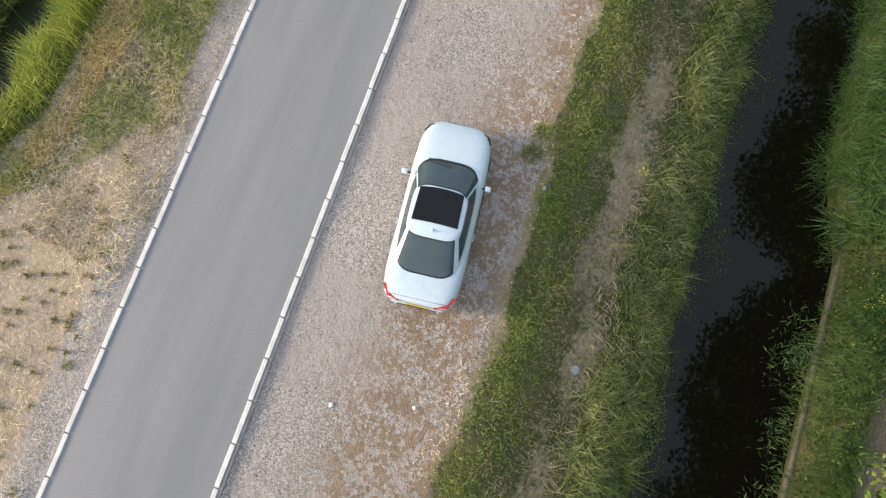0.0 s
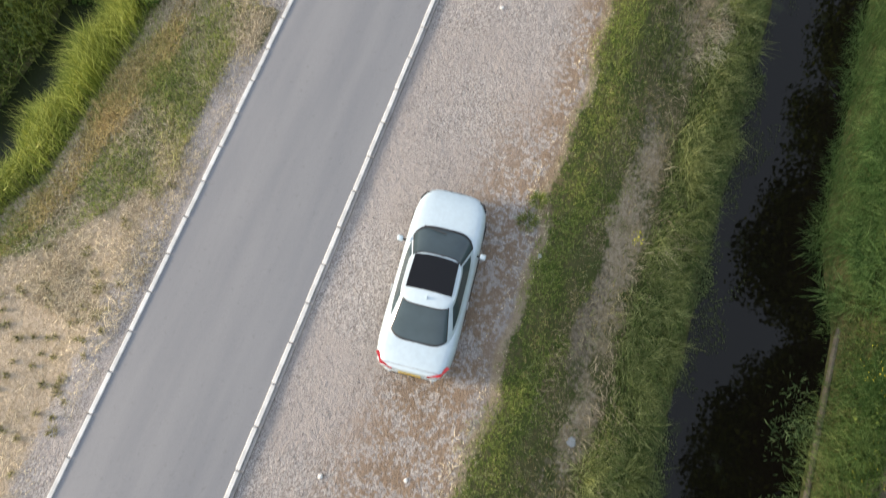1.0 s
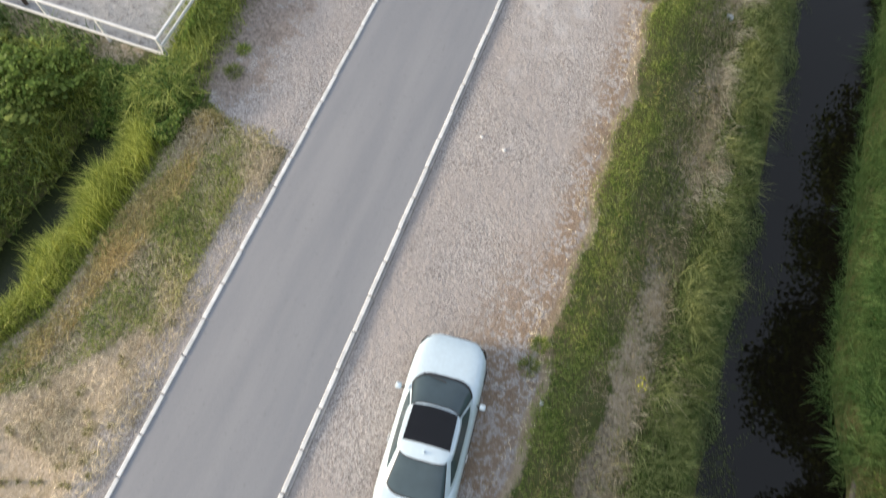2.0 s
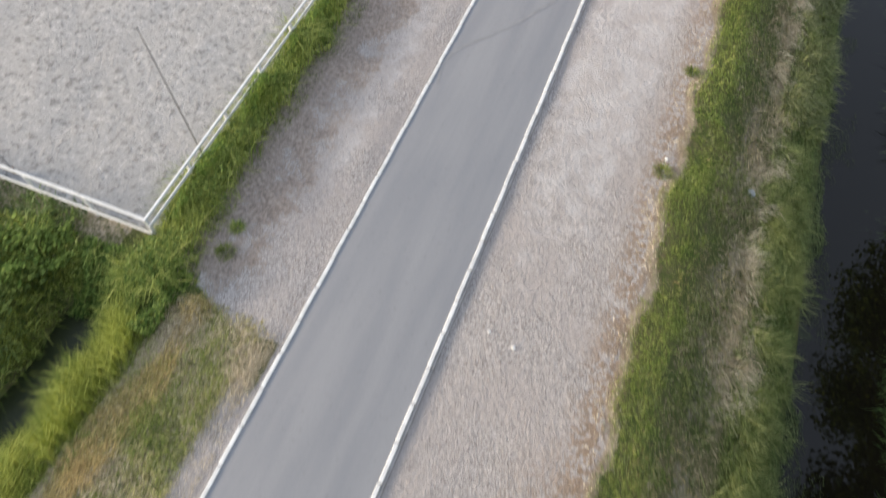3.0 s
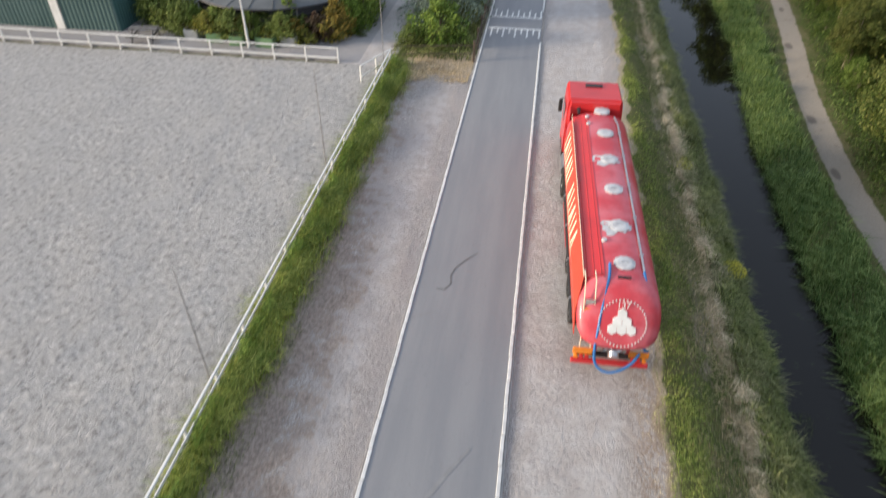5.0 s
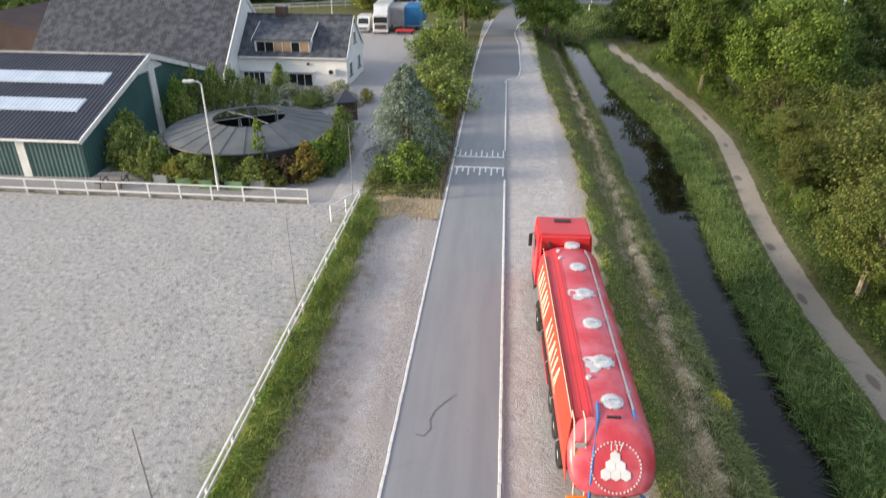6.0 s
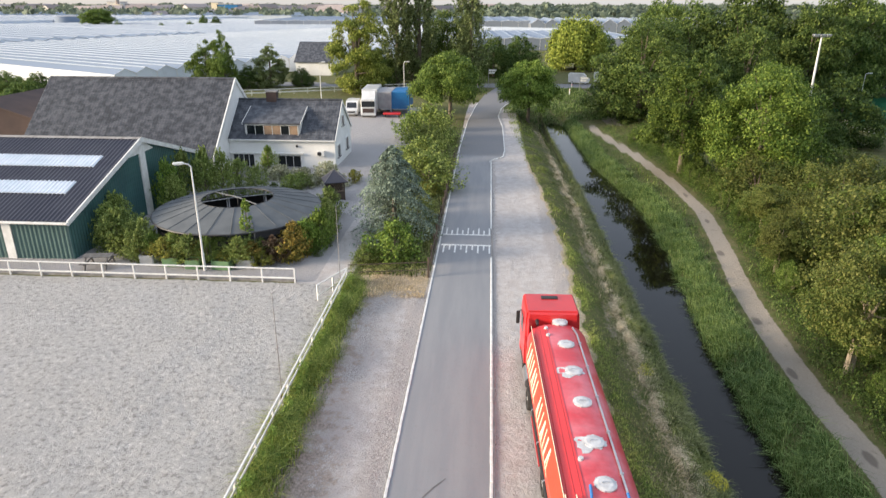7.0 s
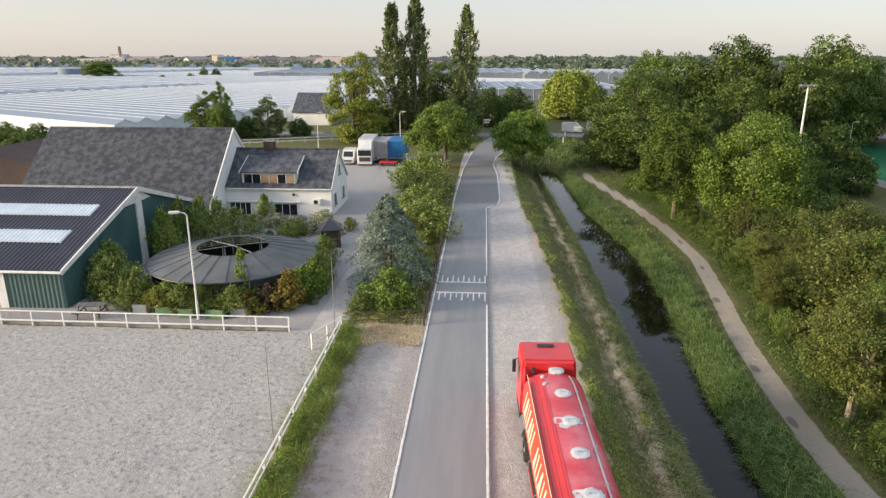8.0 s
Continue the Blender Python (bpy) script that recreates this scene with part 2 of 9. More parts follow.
def road_right(y):
    return np.interp(y, [0, 85, 86.9, 90.5, 105.6, 114.3, 122.4, 129, 133.4, 145], [RX, RX, -2.75, -2.5, -2.5, -3.0, -2.4, -0.95, 0.5, 6.0])


def lay_by_edge(y):
    return np.interp(y, [-40, 0, 3, 6, 20, 60, 74, 95, 116, 126], [0.5, 0.4, 0.75, 0.5, 0.38, 0.8, 0.3, -0.9, -1.9, -2.3]) + 0.11 * np.sin(y * 1.31) + 0.09 * np.sin(y * 2.9 + 1.0)


def ditch_drift(x, y):
    """How far the ditch wanders from its straight line: it widens at mid-length, then bends west."""
    bend = np.interp(y, [80, 90, 104, 118], [0.0, -0.3, -0.7, -1.0]) * smooth01(x, 3.0, 5.0)
    wide = np.interp(y, [42, 50, 57, 65, 74, 82, 92], [0.0, 0.2, 1.0, 1.6, 1.9, 1.1, 0.3]) * smooth01(x, 6.4, 7.4)
    return (bend + wide) * (1 - smooth01(x, 11, 14))


def height(x, y):
    x, y = np.broadcast_arrays(np.asarray(x, float), np.asarray(y, float))
    sh = lay_by_edge(y) - 0.45
    boarded = 0.72 * (1 - smooth01(y, 7.0, 10.0)) * smooth01(x, 6.8, 7.6) * (1 - smooth01(x, 8.85, 9.6))
    bank = np.interp(x - ditch_drift(x, y) - boarded - np.minimum(0.0, sh * (x < 4)), [0.5, 1.4, 2.2, 3.0, 3.7, 4.6, 5.2, 5.7, 6.6, 7.5, 7.95, 8.5, 9.3, 12.5, 16, 30], [0, -0.12, -0.4, -0.78, -0.98, -1.55, -1.95, -2.35, -2.9, -2.6, -2.05, -1.5, -1.15, -1.0, -0.9, -0.6])
    end = smooth01(y, 116, 126)
    z = np.where(x > 0.0, bank * (1 - end) + (-0.5) * end * smooth01(x, 0, 8) * (1 - smooth01(y, 132, 148)), 0.0)
    z = z - 0.05 * smooth01(x, RX - 0.1, RX + 0.3)
    # ditch on the west side, ending below the riding ground's corner
    cx = np.interp(y, [-30, 0, 4, 8, 11], [-21, -15.6, -14.0, -13.6, -13.9])
    d = np.abs(x - cx)
    z = z - 1.5 * (1 - smooth01(d, 0.35, 1.9)) * (1 - smooth01(y, 9.2, 10.8)) * (x < -8)
    near = (np.abs(y - 50) < 120) & (np.abs(x) < 100)
    rough = np.where((x > RX) & (x < 0.3), 0.012, 0.03) * near
    z = z + rough * (wob(x, y, 0.9) + 0.5 * wob(x, y, 2.6, 1.0))
    z = np.where((x > LX - 0.25) & (x < RX + 0.25) & (y < 150), -0.03, z)
    sand = (x < -12.95 - 0.003 * (y - 12)) & (y > 12.3) & (y < 51)
    z = z + sand * 0.018 * (wob(x, y, 4.2, 0.4) + wob(x, y, 7.7, 2.0) * 0.7)
    return z


def stretch(a, b, step, lo, hi):
    """Even steps from a to b, then ever longer ones out to lo and hi."""
    mid = np.arange(a, b + step / 2, step)
    out_hi, out_lo = [mid[-1]], [mid[0]]
    s = step
    while out_hi[-1] < hi:
        s *= 1.16
        out_hi.append(out_hi[-1] + s)
    s = step
    while out_lo[-1] > lo:
        s *= 1.16
        out_lo.append(out_lo[-1] - s)
    return np.concatenate([out_lo[:0:-1], mid, out_hi[1:]])


def ground_material():
    m, nt, p = nodes_of("ground_cover")
    pos = nt.nodes.new("ShaderNodeNewGeometry").outputs["Position"]
    n_big, n_mid, n_fine = noise_tex(nt, pos, 0.35), noise_tex(nt, pos, 1.6, 5.0, 0.65), noise_tex(nt, pos, 9.0, 5.0, 0.7)
    n_grain = noise_tex(nt, pos, 38.0, 3.0, 0.7)

    def mask(name, ragged=0.9):
        a = nt.nodes.new("ShaderNodeAttribute")
        a.attribute_name = name
        shifted = calc(nt, "ADD", a.outputs["Fac"], calc(nt, "MULTIPLY_ADD", calc(nt, "MULTIPLY_ADD", n_mid, 0.6, calc(nt, "MULTIPLY", n_fine, 0.4)), ragged, -0.5 * ragged))
        inside = ramp(nt, shifted, 0.38, 0.62)
        return inside

    green = mixc(nt, ramp(nt, n_mid, 0.35, 0.6), (0.085, 0.118, 0.03), (0.155, 0.15, 0.066))
    green = mixc(nt, ramp(nt, n_fine, 0.4, 0.75), green, (0.13, 0.115, 0.055))
    # loose earth
    earth = mixc(nt, ramp(nt, n_fine, 0.32, 0.68), (0.16, 0.13, 0.092), (0.38, 0.325, 0.245))
    earth = mixc(nt, calc(nt, "MULTIPLY", ramp(nt, n_grain, 0.5, 0.62), 0.35), earth, (0.46, 0.39, 0.28))
    straw = mixc(nt, ramp(nt, n_fine, 0.3, 0.7), (0.41, 0.325, 0.225), (0.62, 0.52, 0.39))
    straw = mixc(nt, calc(nt, "MULTIPLY", ramp(nt, n_mid, 0.5, 0.7), 0.7), straw, (0.33, 0.27, 0.16))
    vor = add(nt, "ShaderNodeTexVoronoi", Scale=40.0)
    nt.links.new(pos, vor.inputs["Vector"])
    stone_tone = nt.nodes.new("ShaderNodeSeparateColor")
    nt.links.new(vor.outputs["Color"], stone_tone.inputs[0])
    gravel = mixc(nt, ramp(nt, stone_tone.outputs[0], 0.1, 0.95), (0.2, 0.175, 0.16), (0.68, 0.64, 0.61))
    gravel = mixc(nt, calc(nt, "MULTIPLY", ramp(nt, n_big, 0.42, 0.62), 0.8), gravel, (0.45, 0.405, 0.38), "MIX")
    gravel = mixc(nt, calc(nt, "MULTIPLY", n_mid, 0.55), gravel, (0.5, 0.465, 0.445))
    gravel = mixc(nt, calc(nt, "MULTIPLY", ramp(nt, n_fine, 0.56, 0.72), 0.45), gravel, (0.24, 0.19, 0.155))
    pale = mixc(nt, ramp(nt, n_mid, 0.38, 0.62), (0.49, 0.455, 0.435), (0.56, 0.535, 0.52))
    soil = mixc(nt, ramp(nt, n_fine, 0.35, 0.65), (0.18, 0.138, 0.105), (0.47, 0.39, 0.328))
    sand = mixc(nt, n_fine, (0.345, 0.336, 0.324), (0.515, 0.505, 0.49))
    sand = mixc(nt, ramp(nt, n_big, 0.35, 0.7), sand, (0.45, 0.442, 0.43))
    hoof = noise_tex(nt, pos, 3.6, 6.0, 0.72)
    sand = mixc(nt, calc(nt, "MULTIPLY", ramp(nt, hoof, 0.52, 0.62), 0.85), sand, (0.255, 0.246, 0.235))
    sand = mixc(nt, calc(nt, "MULTIPLY", ramp(nt, hoof, 0.46, 0.36), 0.6), sand, (0.66, 0.645, 0.62))
    track = mixc(nt, n_fine, (0.28, 0.245, 0.2), (0.44, 0.395, 0.335))
    track = mixc(nt, calc(nt, "MULTIPLY", ramp(nt, n_mid, 0.6, 0.7), 0.6), track, (0.22, 0.19, 0.15))
    paving = mixc(nt, n_fine, (0.33, 0.318, 0.318), (0.45, 0.437, 0.438))
    turf = mixc(nt, n_fine, (0.02, 0.13, 0.06), (0.03, 0.16, 0.075))
    col = green
    for name, c, rag in (("bare", earth, 1.2), ("dry", straw, 1.3), ("gravel", gravel, 0.7), ("pale", pale, 1.0), ("soil", soil, 2.4), ("sand", sand, 0.25), ("track", track, 1.0), ("paving", paving, 0.4), ("turf", turf, 0.05)):
        col = mixc(nt, calc(nt, "MULTIPLY", mask(name, rag), 0.8) if name == "soil" else mask(name, rag), col, c)
    col = mixc(nt, mask("damp", 0.3), col, (0.2, 0.175, 0.15))
    # brown leaf crumbs strewn over the gravel
    crumbs = nt.nodes.new("ShaderNodeAttribute")
    crumbs.attribute_name = "crumbs"
    speck = noise_tex(nt, pos, 9.0, 5.0, 0.65)
    amount = calc(nt, "MULTIPLY", crumbs.outputs["Fac"], ramp(nt, calc(nt, "MULTIPLY_ADD", n_mid, 0.35, calc(nt, "MULTIPLY", speck, 0.65)), 0.46, 0.52))
    col = mixc(nt, amount, col, mixc(nt, n_grain, (0.15, 0.1, 0.066), (0.44, 0.32, 0.205)))
    hs = nt.nodes.new("ShaderNodeHueSaturation")
    nt.links.new(col, hs.inputs["Color"])
    nt.links.new(calc(nt, "MULTIPLY_ADD", n_grain, 0.5, 0.75), hs.inputs["Value"])
    nt.links.new(hs.outputs[0], p.inputs["Base Color"])
    p.inputs["Roughness"].default_value = 0.95
    p.inputs["Specular IOR Level"].default_value = 0.2
    hgt = calc(nt, "ADD", calc(nt, "MULTIPLY", vor.outputs["Distance"], 0.5), calc(nt, "ADD", calc(nt, "MULTIPLY", n_fine, 1.2), calc(nt, "MULTIPLY", hoof, 2.6)))
    bumped(nt, p, hgt, 0.8, 0.07)
    return m


def build_ground():
    xs = stretch(-20, 14, 0.28, -4200, 4200)
    ys = np.concatenate([stretch(-9, 62, 0.28, -600, 63)[:-1], stretch(63, 64, 0.4, 63, 4800)])
    ys = np.unique(np.round(ys, 4))
    x, y = np.meshgrid(xs, ys, indexing="ij")
    z = height(x, y)
    ob = sheet("ground", xs, ys, lambda u, v: (u, v, z), ground_material())
    soft = 0.35
    edge = lay_by_edge(y)

    def band(v, a, b, s=soft):
        return smooth01(v, a - s, a + s) * (1 - smooth01(v, b - s, b + s))

    masks = {}
    gravel_r = smooth01(x, -8, -7.9) * (1 - smooth01(x - edge, -0.4, 0.3)) * (1 - smooth01(y, 124, 130))
    low = np.interp(x, [-12.5, -12.0, -11.5, -10.8, -9.2, -8.1, -7.6], [13.6, 13.2, 12.5, 11.1, 10.3, 10.4, 10.8])
    gravel_l = band(x, -11.9, -7.4) * smooth01(y - low, -0.3, 0.3) * (1 - smooth01(y, 49.6, 51.2))
    shoulder = band(x, -8.9, -7.5, 0.5) * (1 - smooth01(y, 8.5, 10.5)) * 0.62
    masks["gravel"] = np.maximum(np.maximum(gravel_r, gravel_l), shoulder)
    drive = [(-14.6, 49.5), (-14.2, 54), (-13.6, 60), (-14.2, 68), (-15.5, 76), (-16, 90)]
    masks["pale"] = np.maximum(band(x, -3.8, np.interp(y, [10, 45], [-0.9, -0.1]), 0.9) * smooth01(y, 2, 28) * (1 - smooth01(y, 120, 128)) * (0.8 + 0.06 * wob(x, y, 0.4, 2.0)), band(x, -10.6, -8.2, 0.8) * band(y, 14, 50, 3) * 0.52)
    straw_l = (1 - smooth01(x, -9.0, -7.9)) * (1 - smooth01(y - np.interp(x, [-30, -13, -11, -9, -8], [0.2, 1.5, 2.3, 5.0, 9.0]), -0.9, 0.6))
    verge = band(x, -11.2, -7.8, 0.5) * (1 - smooth01(y, 10, 11)) * 0.56
    edge_dry = (1 - smooth01(np.abs(x - edge + 0.12), 0.1, 0.75)) * np.interp(y, [10, 30], [0.74, 0.92]) * (y < 126)
    end_dry = band(y - 0.35 * (x + 10), 49.2, 53.4, 0.7) * band(x, -12.2, -7.9)
    orange = (1 - smooth01(np.abs(x - np.interp(y, [0, 4, 10], [-13, -11.2, -10.6])), 0.2, 0.7)) * (1 - smooth01(y, 9.5, 11)) * 0.75
    track_edge = (1 - smooth01(np.abs(near_line(x, y, PATH_LINE) - 1.0), 0.1, 0.5)) * 0.3
    fence_dry = (1 - smooth01(np.abs(y - 11.7), 0.3, 0.9)) * (x < -13.5) * 0.55
    litter = band(x, -1.0, 0.5, 0.8) * (1 - smooth01(y, 16, 26)) * 0.46
    bank_dry = (1 - smooth01(np.abs(x - np.interp(y, [8, 26], [2.75, 3.1]) + 0.25 * wob(x, y, 0.5, 2.0)), 0.15, 1.0)) * (0.56 - 0.06 * smooth01(y, 12, 26) + 0.16 * wob(x, y, 0.8, 6.0) + 0.1 * wob(x, y, 1.9, 3.0)) * (y < 116)
    masks["dry"] = np.maximum.reduce([bank_dry, litter, straw_l, verge, edge_dry, end_dry, orange, track_edge, fence_dry])
    masks["crumbs"] = np.maximum(np.maximum(band(x, np.interp(y, [0, 5], [-2.1, -1.2]), 0.7, 0.9) * (1 - smooth01(y, 7, 12)), band(x, -0.3, 0.7, 0.5) * (1 - smooth01(y, 20, 40))) * 0.85, 0)
    masks["soil"] = band(x, -12.8, -9.3, 0.9) * band(y, 11, 50.5, 1.0) * (0.64 + 0.07 * wob(x, y, 0.5, 7.0) + 0.08 * wob(x, y, 1.7, 3.0) + 0.2 * (1 - smooth01(x, -11.4, -10.2))) * (1 - 0.4 * smooth01(y, 30, 42))
    masks["bare"] = np.maximum((1 - smooth01(np.abs(x - 2.55 + 0.2 * wob(x, y, 0.35)), 0.1, 0.75)) * (0.5 - 0.1 * smooth01(y, 10, 24) + 0.2 * wob(x, y, 0.55, 4.0) + 0.14 * wob(x, y, 1.6, 1.0)) * (y < 116), (1 - smooth01(np.abs(x - 3.25), 0.1, 0.5)) * 0.42 * smooth01(y, 20, 30) * (y < 116))
    fence_x = -12.65 - 0.003 * (y - 12)
    masks["sand"] = (1 - smooth01(x - fence_x, -0.12, 0.08)) * band(y, 12.2, 51.0, 0.12)
    masks["track"] = np.maximum((1 - smooth01(near_line(x, y, PATH_LINE), 0.4, 0.88)), 0)
    yard = band(x, -62, -14.8, 0.3) * band(y, 51.3, 80.5, 0.2)
    park = band(x, -29, -13.2, 0.8) * band(y, 80, 124, 1)
    spots = [(12.63, 61.05), (10.75, 44.48), (11.2, 50.2), (11.1, 38.0), (13.9, 68.5), (14.3, 76)]
    masks["damp"] = np.maximum.reduce([np.exp(-(((x - px) / 0.3) ** 2 + ((y - py) / 0.75) ** 2)) for px, py in spots]) * 0.9
    masks["pale"] = np.maximum(masks["pale"], 1 - smooth01(near_line(x, y, drive), 1.2, 1.9))
    masks["paving"] = np.maximum(yard, park)
    masks["turf"] = band(x, 47.5, 140, 0.3) * band(y, 60, 139, 0.3)
    for name, v in masks.items():
        a = ob.data.attributes.new(name, "FLOAT", "POINT")
        a.data.foreach_set("value", np.ascontiguousarray(v, dtype=np.float32).ravel())
    return tagged(ob, "flat grassland with gravel lay-bys, sand and worn earth", "ground", kind="structure")


ground = build_ground()


def water_material():
    m, nt, p = nodes_of("ditch_water")
    pos = nt.nodes.new("ShaderNodeNewGeometry").outputs["Position"]
    weed = noise_tex(nt, pos, 1.1, 5.0, 0.7)
    weed2 = noise_tex(nt, pos, 14.0, 3.0)
    place = nt.nodes.new("ShaderNodeSeparateXYZ")
    nt.links.new(pos, place.inputs[0])
    shelf = calc(nt, "MULTIPLY_ADD", place.outputs[0], -0.2, 1.12)          # weed grows out from the west bank
    f = calc(nt, "MULTIPLY", ramp(nt, calc(nt, "ADD", weed, calc(nt, "MAXIMUM", shelf, -0.05)), 0.56, 0.7), 0.8)
    col = mixc(nt, f, (0.0065, 0.0055, 0.004), mixc(nt, weed2, (0.012, 0.017, 0.008), (0.04, 0.05, 0.02)))
    nt.links.new(col, p.inputs["Base Color"])
    nt.links.new(calc(nt, "MULTIPLY_ADD", f, 0.3, 0.025), p.inputs["Roughness"])
    p.inputs["IOR"].default_value = 1.33
    p.inputs["Specular IOR Level"].default_value = 0.5
    bumped(nt, p, noise_tex(nt, pos, 3.0, 2.0), 0.02, 0.02)
    return m


M_WATER = water_material()
ditch_ys = np.arange(-40, 124, 1.0)
water = sheet("water", np.array([0.0, 1.0]), ditch_ys, lambda u, v: (np.where(u < 0.5, 4.9, 8.78) + ditch_drift(np.where(u < 0.5, 4.9, 8.78), v), v, np.full(u.shape, -2.0)), M_WATER)
tagged(water, "dark still water in a narrow ditch", "water", kind="structure")
water_w = sheet("water_west", np.array([0.0, 1.0]), np.arange(-30, 11, 1.0), lambda u, v: (np.interp(v, [-30, 0, 4, 8, 11], [-21, -15.6, -14.0, -13.6, -13.9]) + (u - 0.5) * 2.2, v, np.full(u.shape, -1.15)), M_WATER)
tagged(water_w, "dark shaded ditch water among reeds", "water", kind="structure")


# ---- the road ----
def asphalt():
    m, nt, p = nodes_of("worn_asphalt")
    pos = nt.nodes.new("ShaderNodeNewGeometry").outputs["Position"]
    sep = nt.nodes.new("ShaderNodeSeparateXYZ")
    nt.links.new(pos, sep.inputs[0])
    stretched = nt.nodes.new("ShaderNodeMapping")
    stretched.inputs["Scale"].default_value = (1.6, 0.16, 1)
    nt.links.new(pos, stretched.inputs[0])
    streak = noise_tex(nt, stretched.outputs[0], 1.0, 4.0)
    fine, grain = noise_tex(nt, pos, 7.0, 4.0), noise_tex(nt, pos, 90.0, 2.0)
    col = mixc(nt, ramp(nt, streak, 0.32, 0.7), (0.231, 0.236, 0.248), (0.269, 0.271, 0.278))
    far = ramp(nt, sep.outputs[1], 86.5, 88.0)
    col = mixc(nt, far, col, (0.19, 0.19, 0.196))
    col = mixc(nt, calc(nt, "MULTIPLY", ramp(nt, fine, 0.6, 0.74), 0.4), col, (0.18, 0.176, 0.176))
    speck = noise_tex(nt, pos, 26.0, 3.0, 0.75)
    col = mixc(nt, calc(nt, "MULTIPLY", ramp(nt, speck, 0.62, 0.7), 0.5), col, (0.14, 0.138, 0.14))
    col = mixc(nt, calc(nt, "MULTIPLY", ramp(nt, speck, 0.36, 0.3), 0.35), col, (0.36, 0.355, 0.355))
    hs = nt.nodes.new("ShaderNodeHueSaturation")
    nt.links.new(col, hs.inputs["Color"])
    nt.links.new(calc(nt, "MULTIPLY_ADD", grain, 0.44, 0.78), hs.inputs["Value"])
    nt.links.new(hs.outputs[0], p.inputs["Base Color"])
    p.inputs["Roughness"].default_value = 0.82
    bumped(nt, p, grain, 0.35, 0.006)
    return m


M_ASPHALT = asphalt()
road_ys = np.concatenate([np.arange(-45, 84, 3.0), np.arange(84, 151, 0.75)])
road = sheet("road", np.linspace(0, 1, 9), road_ys, lambda u, v: (road_left(v) * (1 - u) + road_right(v) * u, v, 0.03 * (1 - (2 * u - 1) ** 2)), M_ASPHALT)
tagged(road, "narrow grey asphalt country road", "road", kind="structure")
cross_road = sheet("road_crossing", np.arange(-60, 121, 2.0), np.linspace(0, 1, 5), lambda u, v: (u, 151 + 7 * v + (u * 0.02) - 1.0, np.full(u.shape, 0.006)), M_ASPHALT)
tagged(cross_road, "grey asphalt side road crossing beyond the trees", "road", kind="structure")


def edging():
    """White-topped concrete edging, one metre a stone, on both sides of the road."""
    for side, name in ((-1, "edging_west"), (1, "edging_east")):
        owner = thing(name, pose(0, 0, 0), "white painted concrete road edging in metre lengths", "edging", kind="structure")
        bm = box(bmesh.new(), -0.055, 0.055, -0.485, 0.485, -0.1, 0.035, 0.012)
        first = None
        rest = bmesh.new()
        back = bmesh.new()
        y = -12.29
        while y < 128:
            x = float(road_left(y) if side < 0 else road_right(y))
            x2 = float(road_left(y + 0.5) if side < 0 else road_right(y + 0.5))
            turn = -math.degrees(math.atan2(x2 - x, 0.5))
            gap = side > 0 and 56.2 < y < 62.4
            if not gap:
                m = pose(x + 0.006 * math.sin(y * 3.1), y, 0, 0, 0, turn)
                if y < 95:
                    if first is None:
                        first = part("edging_stone", bm, M_ROADPAINT, owner)
                        first.matrix_basis = m
                    else:
                        share(first, m, owner)
                else:
                    box(rest, -0.055, 0.055, -0.485, 0.485, -0.1, 0.035)
                    bmesh.ops.transform(rest, matrix=m, verts=rest.verts[-8:])
            y += 1.0
        tagged(part("edging_far", rest, M_ROADPAINT, owner), kind="stuff")
        w = 0.08 if side > 0 else 0.05
        for y in np.arange(-12.8, 84.0, 4.0):
            box(back, *(sorted((RX + 0.06, RX + 0.06 + w)) if side > 0 else sorted((LX - 0.06, LX - 0.06 - w))), y, y + 3.985, -0.14, 0.008, 0.01)
        part("kerb_backing", back, M_CONCRETE, owner, "bare grey concrete haunch behind the edging")


edging()


def road_marks():
    owner = thing("road_marking", pose(0, 0, 0), "white toothed give-way lines painted across asphalt", "road marking", kind="structure")
    for y0, sgn in ((58.4, -1), (60.6, 1)):
        part("line", box(bmesh.new(), -7.6, -4.1, y0 - 0.1, y0 + 0.1, 0.006, 0.036), M_ROADPAINT, owner)
        for i in range(9):
            x = -7.35 + i * 0.395
            ln = 1.5 if i % 2 == 0 else 0.95
            a, b = sorted((y0 + sgn * 0.104, y0 + sgn * ln))
            part("tooth", box(bmesh.new(), x - 0.055, x + 0.055, a, b, 0.006, 0.036), M_ROADPAINT, owner)


road_marks()
M_SKID = mat("tyre_mark", (0.235, 0.236, 0.24), (0.268, 0.269, 0.272), 0.85, s1=3.0, s2=30, grime=0.3)


M_SKID_DARK = mat("fresh_tyre_mark", (0.12, 0.12, 0.12), (0.17, 0.168, 0.168), 0.85, s1=3.0, s2=30, grime=0.3)


def ribbon(name, pts, w, z, material):
    pts = [Vector((*p, 0)) for p in pts]
    bm = bmesh.new()
    prev = None
    for i, p in enumerate(pts):
        d = (pts[min(i + 1, len(pts) - 1)] - pts[max(i - 1, 0)]).normalized()
        n = Vector((-d.y, d.x, 0)) * w * (0.35 if i in (0, len(pts) - 1) else 0.5)
        u = (p.x - LX) / (RX - LX)
        zz = z + 0.03 * (1 - (2 * u - 1) ** 2)
        cur = [bm.verts.new((p + n).xy.to_3d() + Vector((0, 0, zz))), bm.verts.new((p - n).xy.to_3d() + Vector((0, 0, zz)))]
        if prev:
            bm.faces.new((prev[0], prev[1], cur[1], cur[0]))
        prev = cur
    ob = part(name, bm, material)
    return tagged(ob, "dark rubber tyre mark curving on asphalt", "tyre mark", kind="structure")


